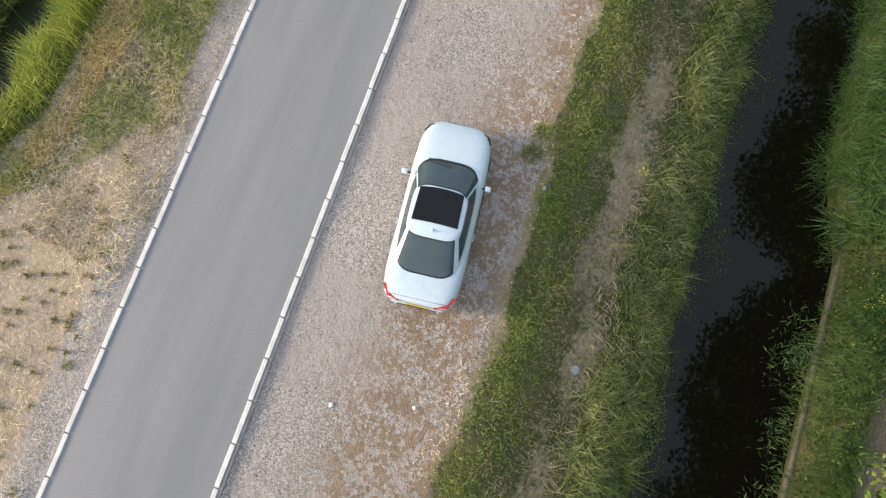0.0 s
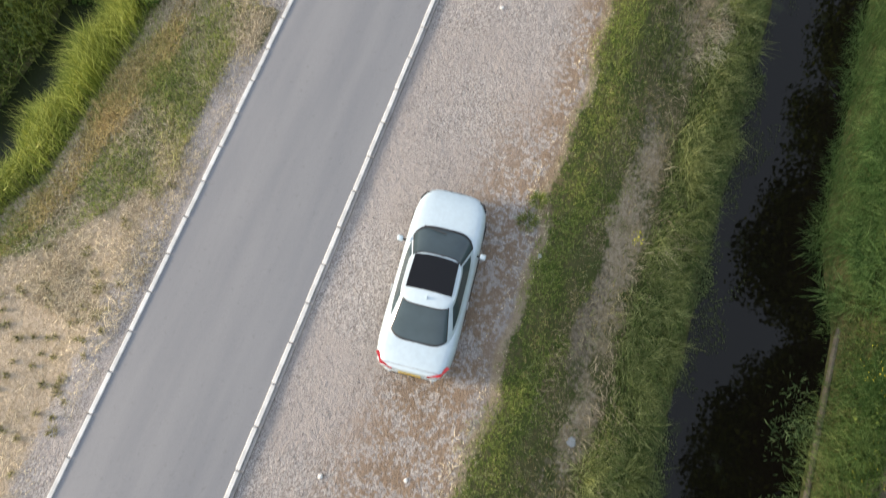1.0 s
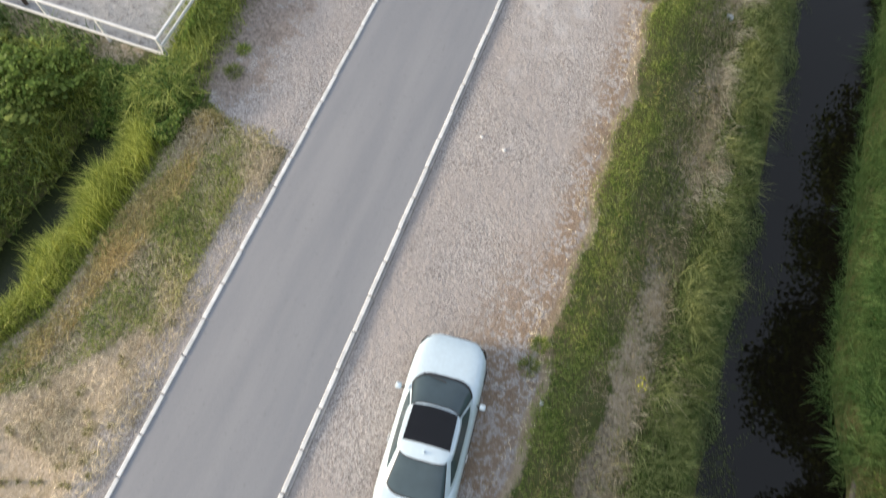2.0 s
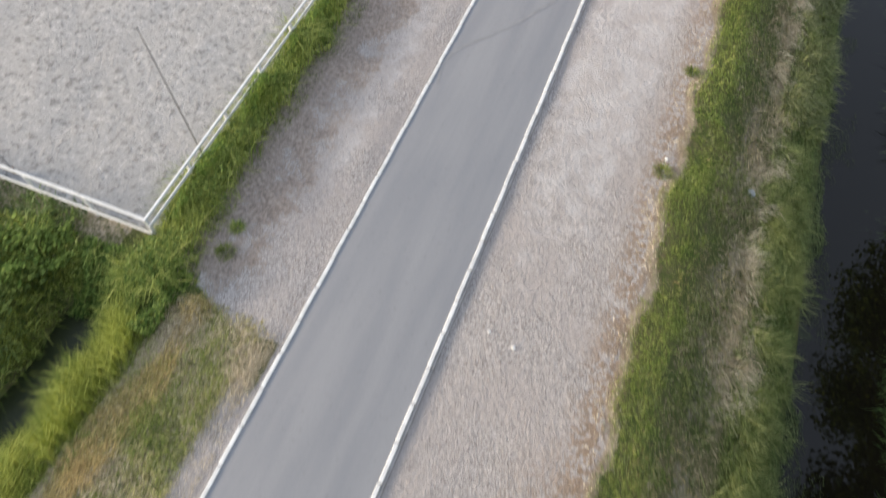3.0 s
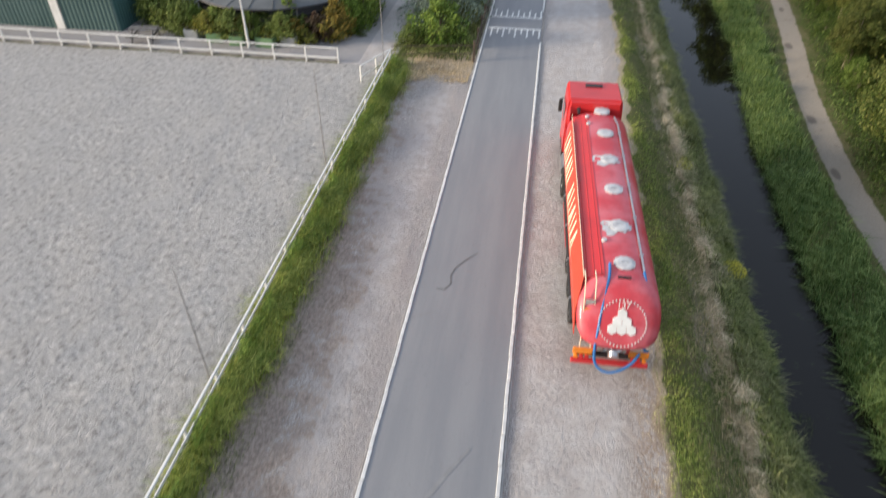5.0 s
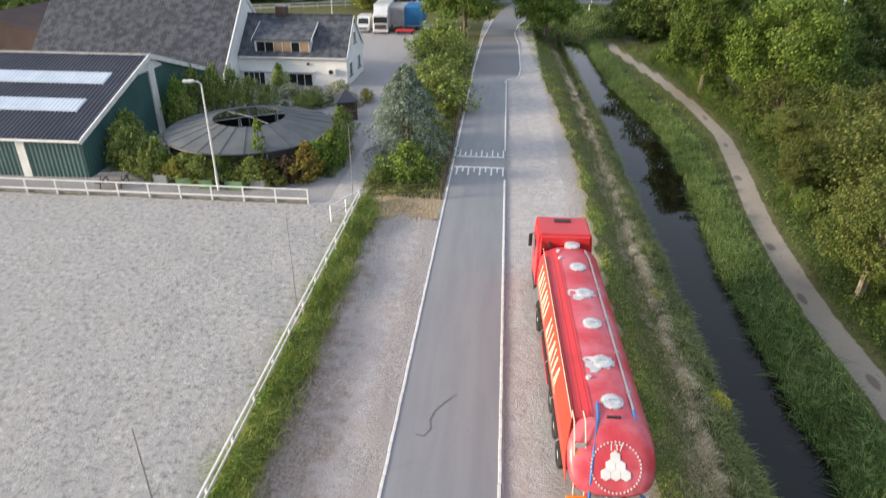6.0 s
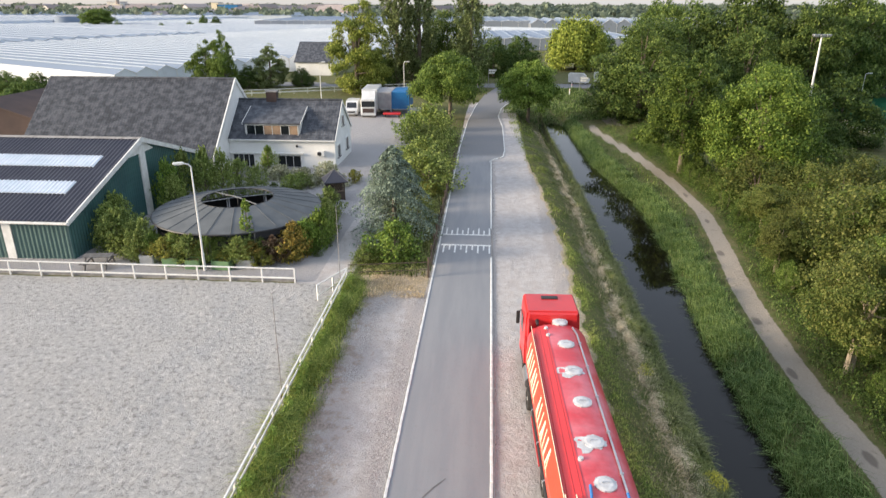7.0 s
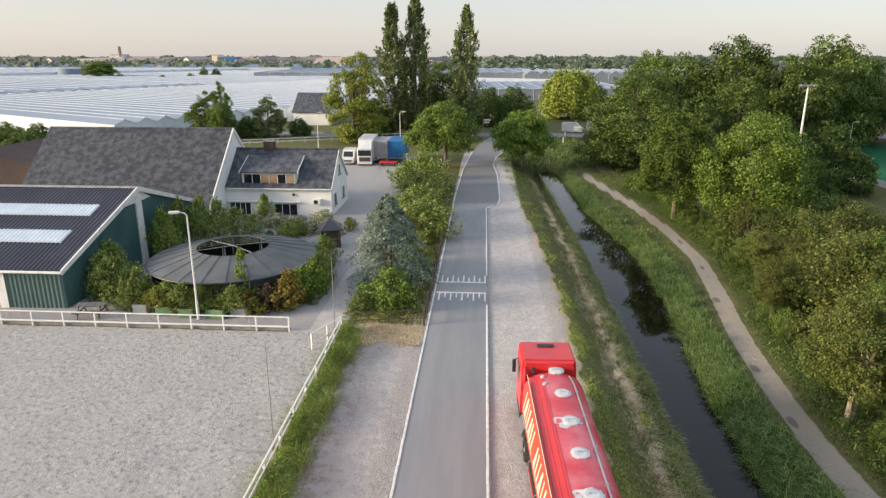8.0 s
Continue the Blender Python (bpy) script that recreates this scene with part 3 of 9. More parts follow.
ribbon("tyre_mark", [(-7.43, 20.3), (-7.62, 21.1), (-7.52, 21.8), (-7.2, 22.3), (-6.6, 23.0), (-5.83, 24.06), (-5.38, 24.9), (-4.95, 25.6)], 0.13, 0.006, M_SKID)
ribbon("tyre_mark", [(-5.7, 34.3), (-6.1, 33.8), (-6.42, 33.3), (-6.52, 32.85), (-6.46, 32.4), (-6.66, 32.05), (-6.95, 32.1)], 0.07, 0.006, M_SKID_DARK)
ribbon("tyre_mark", [(-7.6, 30.5), (-7.26, 30.65), (-6.75, 30.95)], 0.12, 0.006, M_SKID)

# ---- white rail fences round the riding ground ----
def rail_fence(name, x0, y0, x1, y1, posts, label, low=0.36, stout=1.0):
    owner = thing(name, pose(x0, y0, float(height(x0, y0)), 0, 0, math.degrees(math.atan2(y1 - y0, x1 - x0))), label, "fence", "riding ground fences")
    length = math.hypot(x1 - x0, y1 - y0)
    first = None
    n = max(1, round(length / posts))
    for i in range(n + 1):
        m = pose(length * i / n, 0, 0, 0, 0.6 * math.sin(i * 2.3), 0)
        if first is None:
            first = part("post", box(bmesh.new(), -0.045, 0.045, -0.045, 0.045, -0.25, 0.9, 0.01), M_WHITE, owner)
            first.matrix_basis = m
        else:
            share(first, m, owner)
    part("rail", box(bmesh.new(), -0.05, length + 0.05, -0.04, 0.04, 0.902, 0.902 + 0.068 * stout, 0.012), M_WHITE, owner)
    part("rail", box(bmesh.new(), -0.05, length + 0.05, -0.1, -0.052, low - 0.05 * stout, low + 0.05 * stout, 0.01), M_WHITE, owner)
    return owner


rail_fence("rail_fence", -12.65, 12.0, -12.77, 51.2, 2.03, "white two-rail wooden fence along a weedy strip", 0.7)
rail_fence("rail_fence", -60.0, 12.6, -12.65, 12.0, 2.05, "white two-rail wooden fence at the grassy end of the sand")
rail_fence("rail_fence", -62.2, 51.15, -15.95, 51.1, 2.02, "white two-rail wooden fence beside the paved yard")
rail_fence("rail_fence", -13.95, 48.75, -12.8, 51.4, 1.45, "short white rail fence at the drive opening")

kick = part("kickboard", box(bmesh.new(), -62, -15.9, 51.2, 51.3, -0.1, 0.16, 0.01), M_CONCRETE)
tagged(kick, "low grey concrete kickboard under a white fence", "kickboard")


def tall_pole(x, y, top):
    ob = thing("slim_pole", pose(x, y, float(height(x, y)) - 0.2), "tall slim grey pole rising from the fence line", "pole", "slim poles along the riding ground")
    part("shaft", tube(bmesh.new(), [(0, 0, 0), (0.01, 0, top * 0.5), (0, 0.01, top + 0.2)], [0.026, 0.022, 0.016]), M_CONCRETE, ob)
    part("foot", rod(bmesh.new(), (0, 0, 0.05), (0, 0, 0.45), 0.07), M_DARKWOOD, ob)


for px, py in ((-12.98, 14.95), (-12.9, 26.4), (-13.05, 38.9), (-18.0, 12.4), (-30.2, 12.5)):
    tall_pole(px, py, 5.0)
tall_pole(-13.0, 50.4, 5.2)


def street_lamp(x, y, h, turn):
    ob = thing("street_lamp", pose(x, y, 0, 0, 0, turn), "white painted lamp post with a short arm and flat head", "street lamp", "lamp posts")
    part("post", tube(bmesh.new(), [(0, 0, -0.2), (0, 0, 1.2), (0, 0, 1.21), (0, 0, h - 0.15), (0, -0.15, h), (0, -0.4, h + 0.05)], [0.09, 0.09, 0.065, 0.045, 0.04, 0.035], 10), M_WHITE, ob, smooth=True)
    head = part("head", box(bmesh.new(), -0.14, 0.14, -1.0, -0.38, h + 0.0, h + 0.13, 0.04, 2), M_WHITE, ob)
    part("lens", box(bmesh.new(), -0.1, 0.1, -0.93, -0.5, h - 0.02, h + 0.01), M_SKYLIGHT, head)


street_lamp(-22.2, 52.6, 6.9, -75)


# ---- walls, roofs and openings of houses ----
def gable_wall(bm, x, y0, ym, y1, ze, zr, t, axis_sign=1):
    """A gable end of thickness t in the plane x."""
    return prism(bm, [(y0, -0.2), (y1, -0.2), (y1, ze), (ym, zr), (y0, ze)], "x", x - t, x)


def corrugated(x0, x1, ya, za, yb, zb, pitch, depth, material, name, owner, lift=0.0):
    """A ribbed sheet from the eave (ya, za) to the ridge (yb, zb)."""
    n = int((x1 - x0) / pitch) * 4
    xs = np.linspace(x0, x1, n + 1)
    rib = np.array([0, 1, 1, 0.0])[np.arange(n + 1) % 4] * depth
    slope = np.array([-(zb - za), yb - ya])
    slope = slope / np.hypot(*slope) * np.sign(yb - ya)
    co, q = [], []
    for k, (y, z) in enumerate(((ya, za), (yb, zb))):
        for off in (lift, lift - 0.05):
            co.append(np.stack([xs, y + slope[0] * (rib + off), z + slope[1] * (rib + off)], -1))
    co = np.concatenate(co)
    m = n + 1
    i = np.arange(n)
    def strip(a, b):
        return np.stack([a * m + i, a * m + i + 1, b * m + i + 1, b * m + i], -1)
    q = np.concatenate([strip(0, 2), strip(3, 1), strip(1, 0), strip(2, 3)])
    return raw(name, co, q, None, material, owner)


def arena():
    x0, x1, y0, ym, y1, ze, zr = -78.0, -31.6, 53.9, 64.1, 74.0, 2.75, 6.0
    ob = thing("riding_hall", pose(0, 0, 0), "long green metal riding hall with dark corrugated roof and skylights", "building")
    def ribbed_wall(name, along, a, b, fixed, z0, z1f, skin_mat=M_GREENSTEEL):
        n = int(abs(b - a) / 0.3) * 4
        s = np.linspace(a, b, n + 1)
        rib = np.array([0, 1, 1, 0.0])[np.arange(n + 1) % 4] * 0.06
        top = np.array([z1f(v) for v in s])
        co = []
        for zz in (np.full(n + 1, z0), top):
            for off in (0.0, -0.12):
                d = fixed + (rib if off == 0 else off)
                co.append(np.stack([np.broadcast_to(d, s.shape), s, zz], -1) if along == "y" else np.stack([s, -np.broadcast_to(d, s.shape), zz], -1))
        co = np.concatenate(co)
        i, m = np.arange(n), n + 1
        st = lambda p, r: np.stack([p * m + i, p * m + i + 1, r * m + i + 1, r * m + i], -1)
        return raw(name, co, np.concatenate([st(0, 2), st(3, 1), st(2, 3)]), None, skin_mat, ob)
    ribbed_wall("gable_cladding", "y", y0, y1, x1, -0.1, lambda v: ze + (zr - ze) * (1 - abs(v - ym) / (ym - y0)) - 0.06)
    ribbed_wall("front_cladding", "x", x0, x1, -y0, -0.1, lambda v: ze - 0.05, M_PALECLAD)
    part("back_wall", box(bmesh.new(), x0, x1, y1 - 0.2, y1, -0.1, ze - 0.05), M_GREENSTEEL, ob)
    part("end_wall", gable_wall(bmesh.new(), x0 + 0.2, y0 + 0.2, ym, y1 - 0.2, ze - 0.1, zr - 0.1, 0.2), M_GREENSTEEL, ob)
    corrugated(x0, x1 + 0.25, y0 - 0.35, ze - 0.1, ym, zr, 0.3, 0.085, M_ROOFSHEET, "roof_slope", ob, 0.06)
    corrugated(x0, x1 + 0.25, y1 + 0.35, ze - 0.1, ym, zr, 0.3, 0.085, M_ROOFSHEET, "roof_slope", ob, 0.06)
    for f0, f1, xe in ((0.28, 0.42, -33.1), (0.6, 0.74, -32.9)):
        za, zb = ze - 0.1 + f0 * (zr - ze + 0.1), ze - 0.1 + f1 * (zr - ze + 0.1)
        ya, yb = y0 - 0.35 + f0 * (ym - y0 + 0.35), y0 - 0.35 + f1 * (ym - y0 + 0.35)
        corrugated(xe - 12.6, xe, ya, za, yb, zb, 0.3, 0.06, M_SKYLIGHT, "skylight", ob, 0.16)
        corrugated(xe - 32, xe - 17, ya, za, yb, zb, 0.3, 0.06, M_SKYLIGHT, "skylight", ob, 0.16)
    part("ridge_cap", prism(bmesh.new(), [(ym - 0.3, zr + 0.06), (ym, zr + 0.17), (ym + 0.3, zr + 0.06), (ym, zr + 0.12)], "x", x0, x1 + 0.28), M_CONCRETE, ob)
    for s in (-1, 1):
        ye = ym + s * (ym - y0 + 0.37)
        part("verge_trim", prism(bmesh.new(), [(ye, ze - 0.3), (ye, ze + 0.02), (ym, zr + 0.16), (ym, zr - 0.22)], "x", x1 + 0.2, x1 + 0.32), M_WHITE, ob)
    part("gutter", box(bmesh.new(), x0, x1 + 0.3, y0 - 0.5, y0 - 0.36, ze - 0.22, ze - 0.06, 0.03), M_WHITE, ob)
    part("column", box(bmesh.new(), x1 + 0.04, x1 + 0.16, ym - 0.42, ym + 0.42, -0.1, zr - 0.5), M_WHITE, ob)
    part("gable_head", prism(bmesh.new(), [(ym - 1.9, zr - 1.05), (ym + 1.9, zr - 1.05), (ym + 0.1, zr - 0.1), (ym - 0.1, zr - 0.1)], "x", x1 + 0.042, x1 + 0.14), M_WHITE, ob)
    for x in (-35.8, -45, -54):
        part("column", box(bmesh.new(), x - 0.3, x + 0.3, y0 - 0.12, y0 - 0.04, -0.1, ze - 0.1), M_WHITE, ob)


arena()


def tiled_slope(x0, x1, ya, za, yb, zb, owner, name="roof_slope", dx=0.3, rows=None):
    """Overlapping tiles: each course a step, each tile a slight roll; one mesh a slope."""
    L = math.hypot(yb - ya, zb - za)
    rows = rows or int(L / 0.33)
    n = int((x1 - x0) / dx) * 3
    xs = np.linspace(x0, x1, n + 1)
    roll = 0.02 * np.array([0.0, 1.0, 0.6])[np.arange(n + 1) % 3]
    ny, nz = -(zb - za) / L, (yb - ya) / L
    if nz < 0:
        ny, nz = -ny, -nz
    co, q = [], []
    m = n + 1
    for r in range(rows):
        for f, off in ((r / rows, 0.036), ((r + 1) / rows, 0.012)):
            wobble = 0.006 * np.sin(xs * 7.3 + r * 1.9)
            d = off + roll + wobble
            co.append(np.stack([xs, ya + (yb - ya) * f + ny * d, za + (zb - za) * f + nz * d], -1))
    co = np.concatenate(co)
    i = np.arange(n)
    for r in range(2 * rows - 1):
        q.append(np.stack([r * m + i, r * m + i + 1, (r + 1) * m + i + 1, (r + 1) * m + i], -1))
    return raw(name, co, np.concatenate(q), None, M_ROOFTILE, owner)


def window(owner, name, x0, x1, z0, z1, y, panes, facing="y", frame_mat=None, depth=0.09):
    """A framed window set on a wall that looks along -y or +x."""
    frame_mat = frame_mat or M_WHITE
    def put(bm, a0, a1, d0, d1, b0, b1):
        return box(bm, a0, a1, y + d0, y + d1, b0, b1) if facing == "y" else box(bm, y - d1, y - d0, a0, a1, b0, b1)
    bm = bmesh.new()
    w = 0.07
    put(bm, x0 - w, x0, -depth, 0.02, z0 - w, z1 + w)
    put(bm, x1, x1 + w, -depth, 0.02, z0 - w, z1 + w)
    put(bm, x0, x1, -depth, 0.02, z1, z1 + w)
    fr = part(name, bm, frame_mat, owner)
    part("sill", put(bmesh.new(), x0 - 0.12, x1 + 0.12, -depth - 0.06, 0.02, z0 - w - 0.05, z0 - 0.002), M_CONCRETE, fr)
    for i in range(panes):
        a, b = x0 + (x1 - x0) * i / panes, x0 + (x1 - x0) * (i + 1) / panes
        part("pane", put(bmesh.new(), a + 0.03, b - 0.03, -0.03, -0.012, z0 + 0.02, z1 - 0.02), M_WINDOW, fr)
        if i:
            part("mullion", put(bmesh.new(), a - 0.03, a + 0.03, -0.06, 0.0, z0, z1), frame_mat, fr)
    return fr


def barn():
    x0, x1, y0, ym, y1, ze, zr = -51.0, -31.0, 76.0, 83.8, 91.6, 1.9, 8.45
    ob = thing("barn", pose(0, 0, 0), "big old barn with white gable and steep dark tiled roof", "building")
    part("gable", gable_wall(bmesh.new(), x1, y0 + 0.3, ym, y1 - 0.3, ze - 0.05, zr - 0.25, 0.3), M_WHITEWALL, ob)
    part("gable", gable_wall(bmesh.new(), x0 + 0.3, y0 + 0.3, ym, y1 - 0.3, ze - 0.05, zr - 0.25, 0.3), M_WHITEWALL, ob)
    part("wall", box(bmesh.new(), x0 + 0.3, x1 - 0.3, y0 + 0.3, y0 + 0.55, -0.2, ze), M_WHITEWALL, ob)
    part("wall", box(bmesh.new(), x0 + 0.3, x1 - 0.3, y1 - 0.55, y1 - 0.3, -0.2, ze), M_WHITEWALL, ob)
    tiled_slope(x0 - 0.1, x1 - 0.05, y0, ze - 0.2, ym, zr, ob)
    tiled_slope(x0 - 0.1, x1 - 0.05, y1, ze - 0.2, ym, zr, ob)
    for s, ye in ((-1, y0), (1, y1)):
        part("verge_board", prism(bmesh.new(), [(ye - s * 0.0, ze - 0.45), (ye, ze - 0.05), (ym, zr + 0.16), (ym, zr - 0.3)], "x", x1 - 0.02, x1 + 0.12), M_WHITE, ob)
    part("ridge", tube(bmesh.new(), [(x0, ym, zr + 0.04), (x1, ym, zr + 0.04)], 0.13, 8), M_ROOFTILE, ob)


barn()


def house():
    x0, x1, y0, ym, y1, ze, zr = -31.0, -20.0, 80.4, 84.4, 88.4, 2.95, 6.3
    ob = thing("house", pose(0, 0, 0), "white rendered house with dark tiled roof, dormer and chimney", "building")
    part("front_wall", box(bmesh.new(), x0, x1 - 0.3, y0, y0 + 0.3, -0.2, ze), M_WHITEWALL, ob)
    part("back_wall", box(bmesh.new(), x0, x1 - 0.3, y1 - 0.3, y1, -0.2, ze), M_WHITEWALL, ob)
    part("gable", gable_wall(bmesh.new(), x1, y0, ym, y1, ze, zr - 0.05, 0.3), M_WHITEWALL, ob)
    tiled_slope(x0, x1 + 0.08, y0 - 0.25, ze - 0.1, ym, zr, ob)
    tiled_slope(x0, x1 + 0.08, y1 + 0.25, ze - 0.1, ym, zr, ob)
    part("ridge", tube(bmesh.new(), [(x0, ym, zr + 0.05), (x1 + 0.1, ym, zr + 0.05)], 0.12, 8), M_ROOFTILE, ob)
    for s, ye in ((-1, y0 - 0.25), (1, y1 + 0.25)):
        part("verge_board", prism(bmesh.new(), [(ye, ze - 0.3), (ye, ze - 0.06), (ym, zr + 0.05), (ym, zr - 0.2)], "x", x1 + 0.09, x1 + 0.16), M_WHITE, ob)
    part("gutter", box(bmesh.new(), x0 + 0.2, x1 + 0.1, y0 - 0.4, y0 - 0.27, ze - 0.2, ze - 0.08, 0.03), M_WHITE, ob)
    # dormer
    dx0, dx1, dy, dz0, dz1 = -29.3, -23.6, 80.62, 3.05, 4.35
    dm = part("dormer", box(bmesh.new(), dx0, dx1, dy + 0.1, dy + 1.9, dz0 - 0.25, dz1), M_WHITE, ob, "white dormer with a dark lean-to roof")
    part("dormer_roof", prism(bmesh.new(), [(dy - 0.15, dz1 + 0.02), (dy - 0.15, dz1 + 0.14), (dy + 3.0, dz1 + 1.42), (dy + 3.0, dz1 + 1.3)], "x", dx0 - 0.15, dx1 + 0.15), M_ROOFTILE, dm)
    for xx in (dx0 - 0.19, dx1 + 0.16):
        part("dormer_trim", prism(bmesh.new(), [(dy - 0.18, dz1 - 0.05), (dy - 0.18, dz1 + 0.17), (dy + 2.9, dz1 + 1.42), (dy + 2.9, dz1 + 1.2)], "x", xx, xx + 0.05), M_WHITE, dm)
    window(ob, "dormer_window", dx0 + 0.2, dx1 - 0.2, dz0 + 0.02, dz1 - 0.12, dy + 0.09, 6)
    blind = mat("tan_blind", (0.36, 0.25, 0.16), (0.3, 0.2, 0.13), 0.9, s1=2)
    for i in (2, 3, 5):
        a = dx0 + 0.25 + i * 0.885
        part("blind", box(bmesh.new(), a, a + 0.78, dy + 0.045, dy + 0.055, dz0 + 0.08, dz1 - 0.16), blind, ob)
    ch = part("chimney", box(bmesh.new(), -27.95, -26.85, 84.1, 84.9, zr - 0.5, zr + 0.8, 0.02), M_BRICKRED, ob, "short brick chimney with a grey cap")
    part("cap", box(bmesh.new(), -28.05, -26.75, 84.0, 85.0, zr + 0.802, zr + 0.92, 0.02), M_CONCRETE, ch)
    window(ob, "window", -30.65, -28.5, 0.05, 1.3, y0 - 0.01, 4)
    window(ob, "window", -25.95, -23.6, 0.05, 1.2, y0 - 0.01, 3)
    part("awning", box(bmesh.new(), -30.95, -23.25, y0 - 0.28, y0 - 0.004, 1.36, 1.5, 0.02), M_WHITE, ob)
    ac = part("air_unit", box(bmesh.new(), -21.85, -21.05, y0 - 0.38, y0 - 0.004, 1.25, 1.8, 0.03), M_WHITE, ob, "boxy white outdoor air unit with a dark grille")
    part("grille", rod(bmesh.new(), (-21.55, y0 - 0.385, 1.52), (-21.55, y0 - 0.4, 1.52), 0.22, n=16), M_BLACK, ac)
    part("wall_lamp", rod(bmesh.new(), (-23.9, y0 - 0.14, 2.2), (-23.9, y0 - 0.002, 2.2), 0.13, n=12), M_BLACK, ob)
    window(ob, "side_window", 84.0, 84.9, 3.7, 4.7, x1 + 0.01, 1, "x")
    window(ob, "side_window", 85.5, 86.6, 0.9, 2.1, x1 + 0.01, 1, "x")
    window(ob, "side_window", 81.4, 82.6, 0.9, 2.1, x1 + 0.01, 1, "x")


house()


def shed(name, x0, x1, y0, y1, ze, zr, wall, roof, label, along="x"):
    ob = thing(name, pose(0, 0, 0), label, "building")
    if along == "x":
        ym = (y0 + y1) / 2
        part("wall", loft(bmesh.new(), [[(x, y0, -0.2), (x, y1, -0.2), (x, y1, ze), (x, ym, zr), (x, y0, ze)] for x in (x0, x1)]), wall, ob)
        for ya in (y0 - 0.3, y1 + 0.3):
            s = 1 if ya < ym else -1
            part("roof_slope", prism(bmesh.new(), [(ya, ze - 0.12), (ya, ze + 0.02), (ym, zr + 0.2), (ym, zr + 0.06)], "x", x0 - 0.3, x1 + 0.3), roof, ob)
    else:
        xm = (x0 + x1) / 2
        part("wall", loft(bmesh.new(), [[(x0, y, -0.2), (x1, y, -0.2), (x1, y, ze), (xm, y, zr), (x0, y, ze)] for y in (y0, y1)]), wall, ob)
        for xa in (x0 - 0.3, x1 + 0.3):
            part("roof_slope", prism(bmesh.new(), [(xa, ze - 0.12), (xa, ze + 0.02), (xm, zr + 0.2), (xm, zr + 0.06)], "y", y0 - 0.3, y1 + 0.3), roof, ob)
    return ob


shed("shed", -66, -48.5, 81, 93, 3.4, 6.2, M_BRICKRED, M_BRICKRED, "red-brown wooden shed with a low pitched roof", "y")
shed("barn", -49.5, -41.0, 170, 182, 3.0, 7.0, M_WHITEWALL, M_ROOFTILE, "distant barn with a grey tiled roof among trees", "x")


def lunging_ring(cx, cy):
    ob = thing("round_pavilion", pose(cx, cy, 0), "round horse walker with dark conical roof open in the middle", "pavilion")
    M_MEMB = mat("dark_roof_felt", (0.094, 0.104, 0.11), (0.125, 0.135, 0.14), 0.8, s1=0.7, s2=14, grime=0.2)
    N, ro, ri, zo, zi = 24, 5.85, 2.5, 2.1, 2.88
    for i in range(N):
        a0, a1 = 2 * math.pi * i / N, 2 * math.pi * (i + 1) / N
        ring = []
        for z in (0.0, -0.07):
            ring.append([(r * math.cos(a), r * math.sin(a), zz + z) for r, zz, a in ((ro, zo, a0), (ro, zo, a1), (ri, zi, a1), (ri, zi, a0))])
        part("roof_panel", loft(bmesh.new(), ring), M_MEMB, ob)
        am = a0
        part("seam", rod(bmesh.new(), (ro * math.cos(am), ro * math.sin(am), zo + 0.025), (ri * math.cos(am), ri * math.sin(am), zi + 0.025), 0.018, n=4), M_MEMB, ob)
        if i % 2 == 0:
            part("post", rod(bmesh.new(), (5.5 * math.cos(am), 5.5 * math.sin(am), -0.2), (5.5 * math.cos(am), 5.5 * math.sin(am), zo + 0.05), 0.06), M_STEEL, ob)
            part("wall_panel", loft(bmesh.new(), [[(r * math.cos(a), r * math.sin(a), z) for r, z in ((5.52, 0.0), (5.58, 0.0), (5.58, 1.5), (5.52, 1.5))] for a in (am + 0.02, am + 0.26, am + 0.5)]), M_BLACK, ob)
    for a in (0.5, 2.6, 3.7, 5.6):
        part("beam", rod(bmesh.new(), (ri * math.cos(a), ri * math.sin(a), zi - 0.02), (0, 0, zi + 0.02), 0.03, n=6), M_STEEL, ob)
    # near-black disc over the paving, added to make the roof opening look dark
    part("floor", rod(bmesh.new(), (0, 0, -0.1), (0, 0, 0.03), 5.4, n=40), M_RUBBER, ob)
    part("hub", rod(bmesh.new(), (0, 0, zi - 0.05), (0, 0, zi + 0.06), 0.1), M_STEEL, ob)
    part("mast", rod(bmesh.new(), (0, 0, -0.1), (0, 0, zi), 0.06), M_BLACK, ob)
    part("eaves_trim", tube(bmesh.new(), [(ro * math.cos(a), ro * math.sin(a), zo - 0.05) for a in np.linspace(0, 2 * math.pi, 49)], 0.06, 6), M_BLACK, ob)
    part("inner_trim", tube(bmesh.new(), [(ri * math.cos(a), ri * math.sin(a), zi - 0.02) for a in np.linspace(0, 2 * math.pi, 41)], 0.035, 6), M_BLACK, ob)


lunging_ring(-22.25, 59.35)


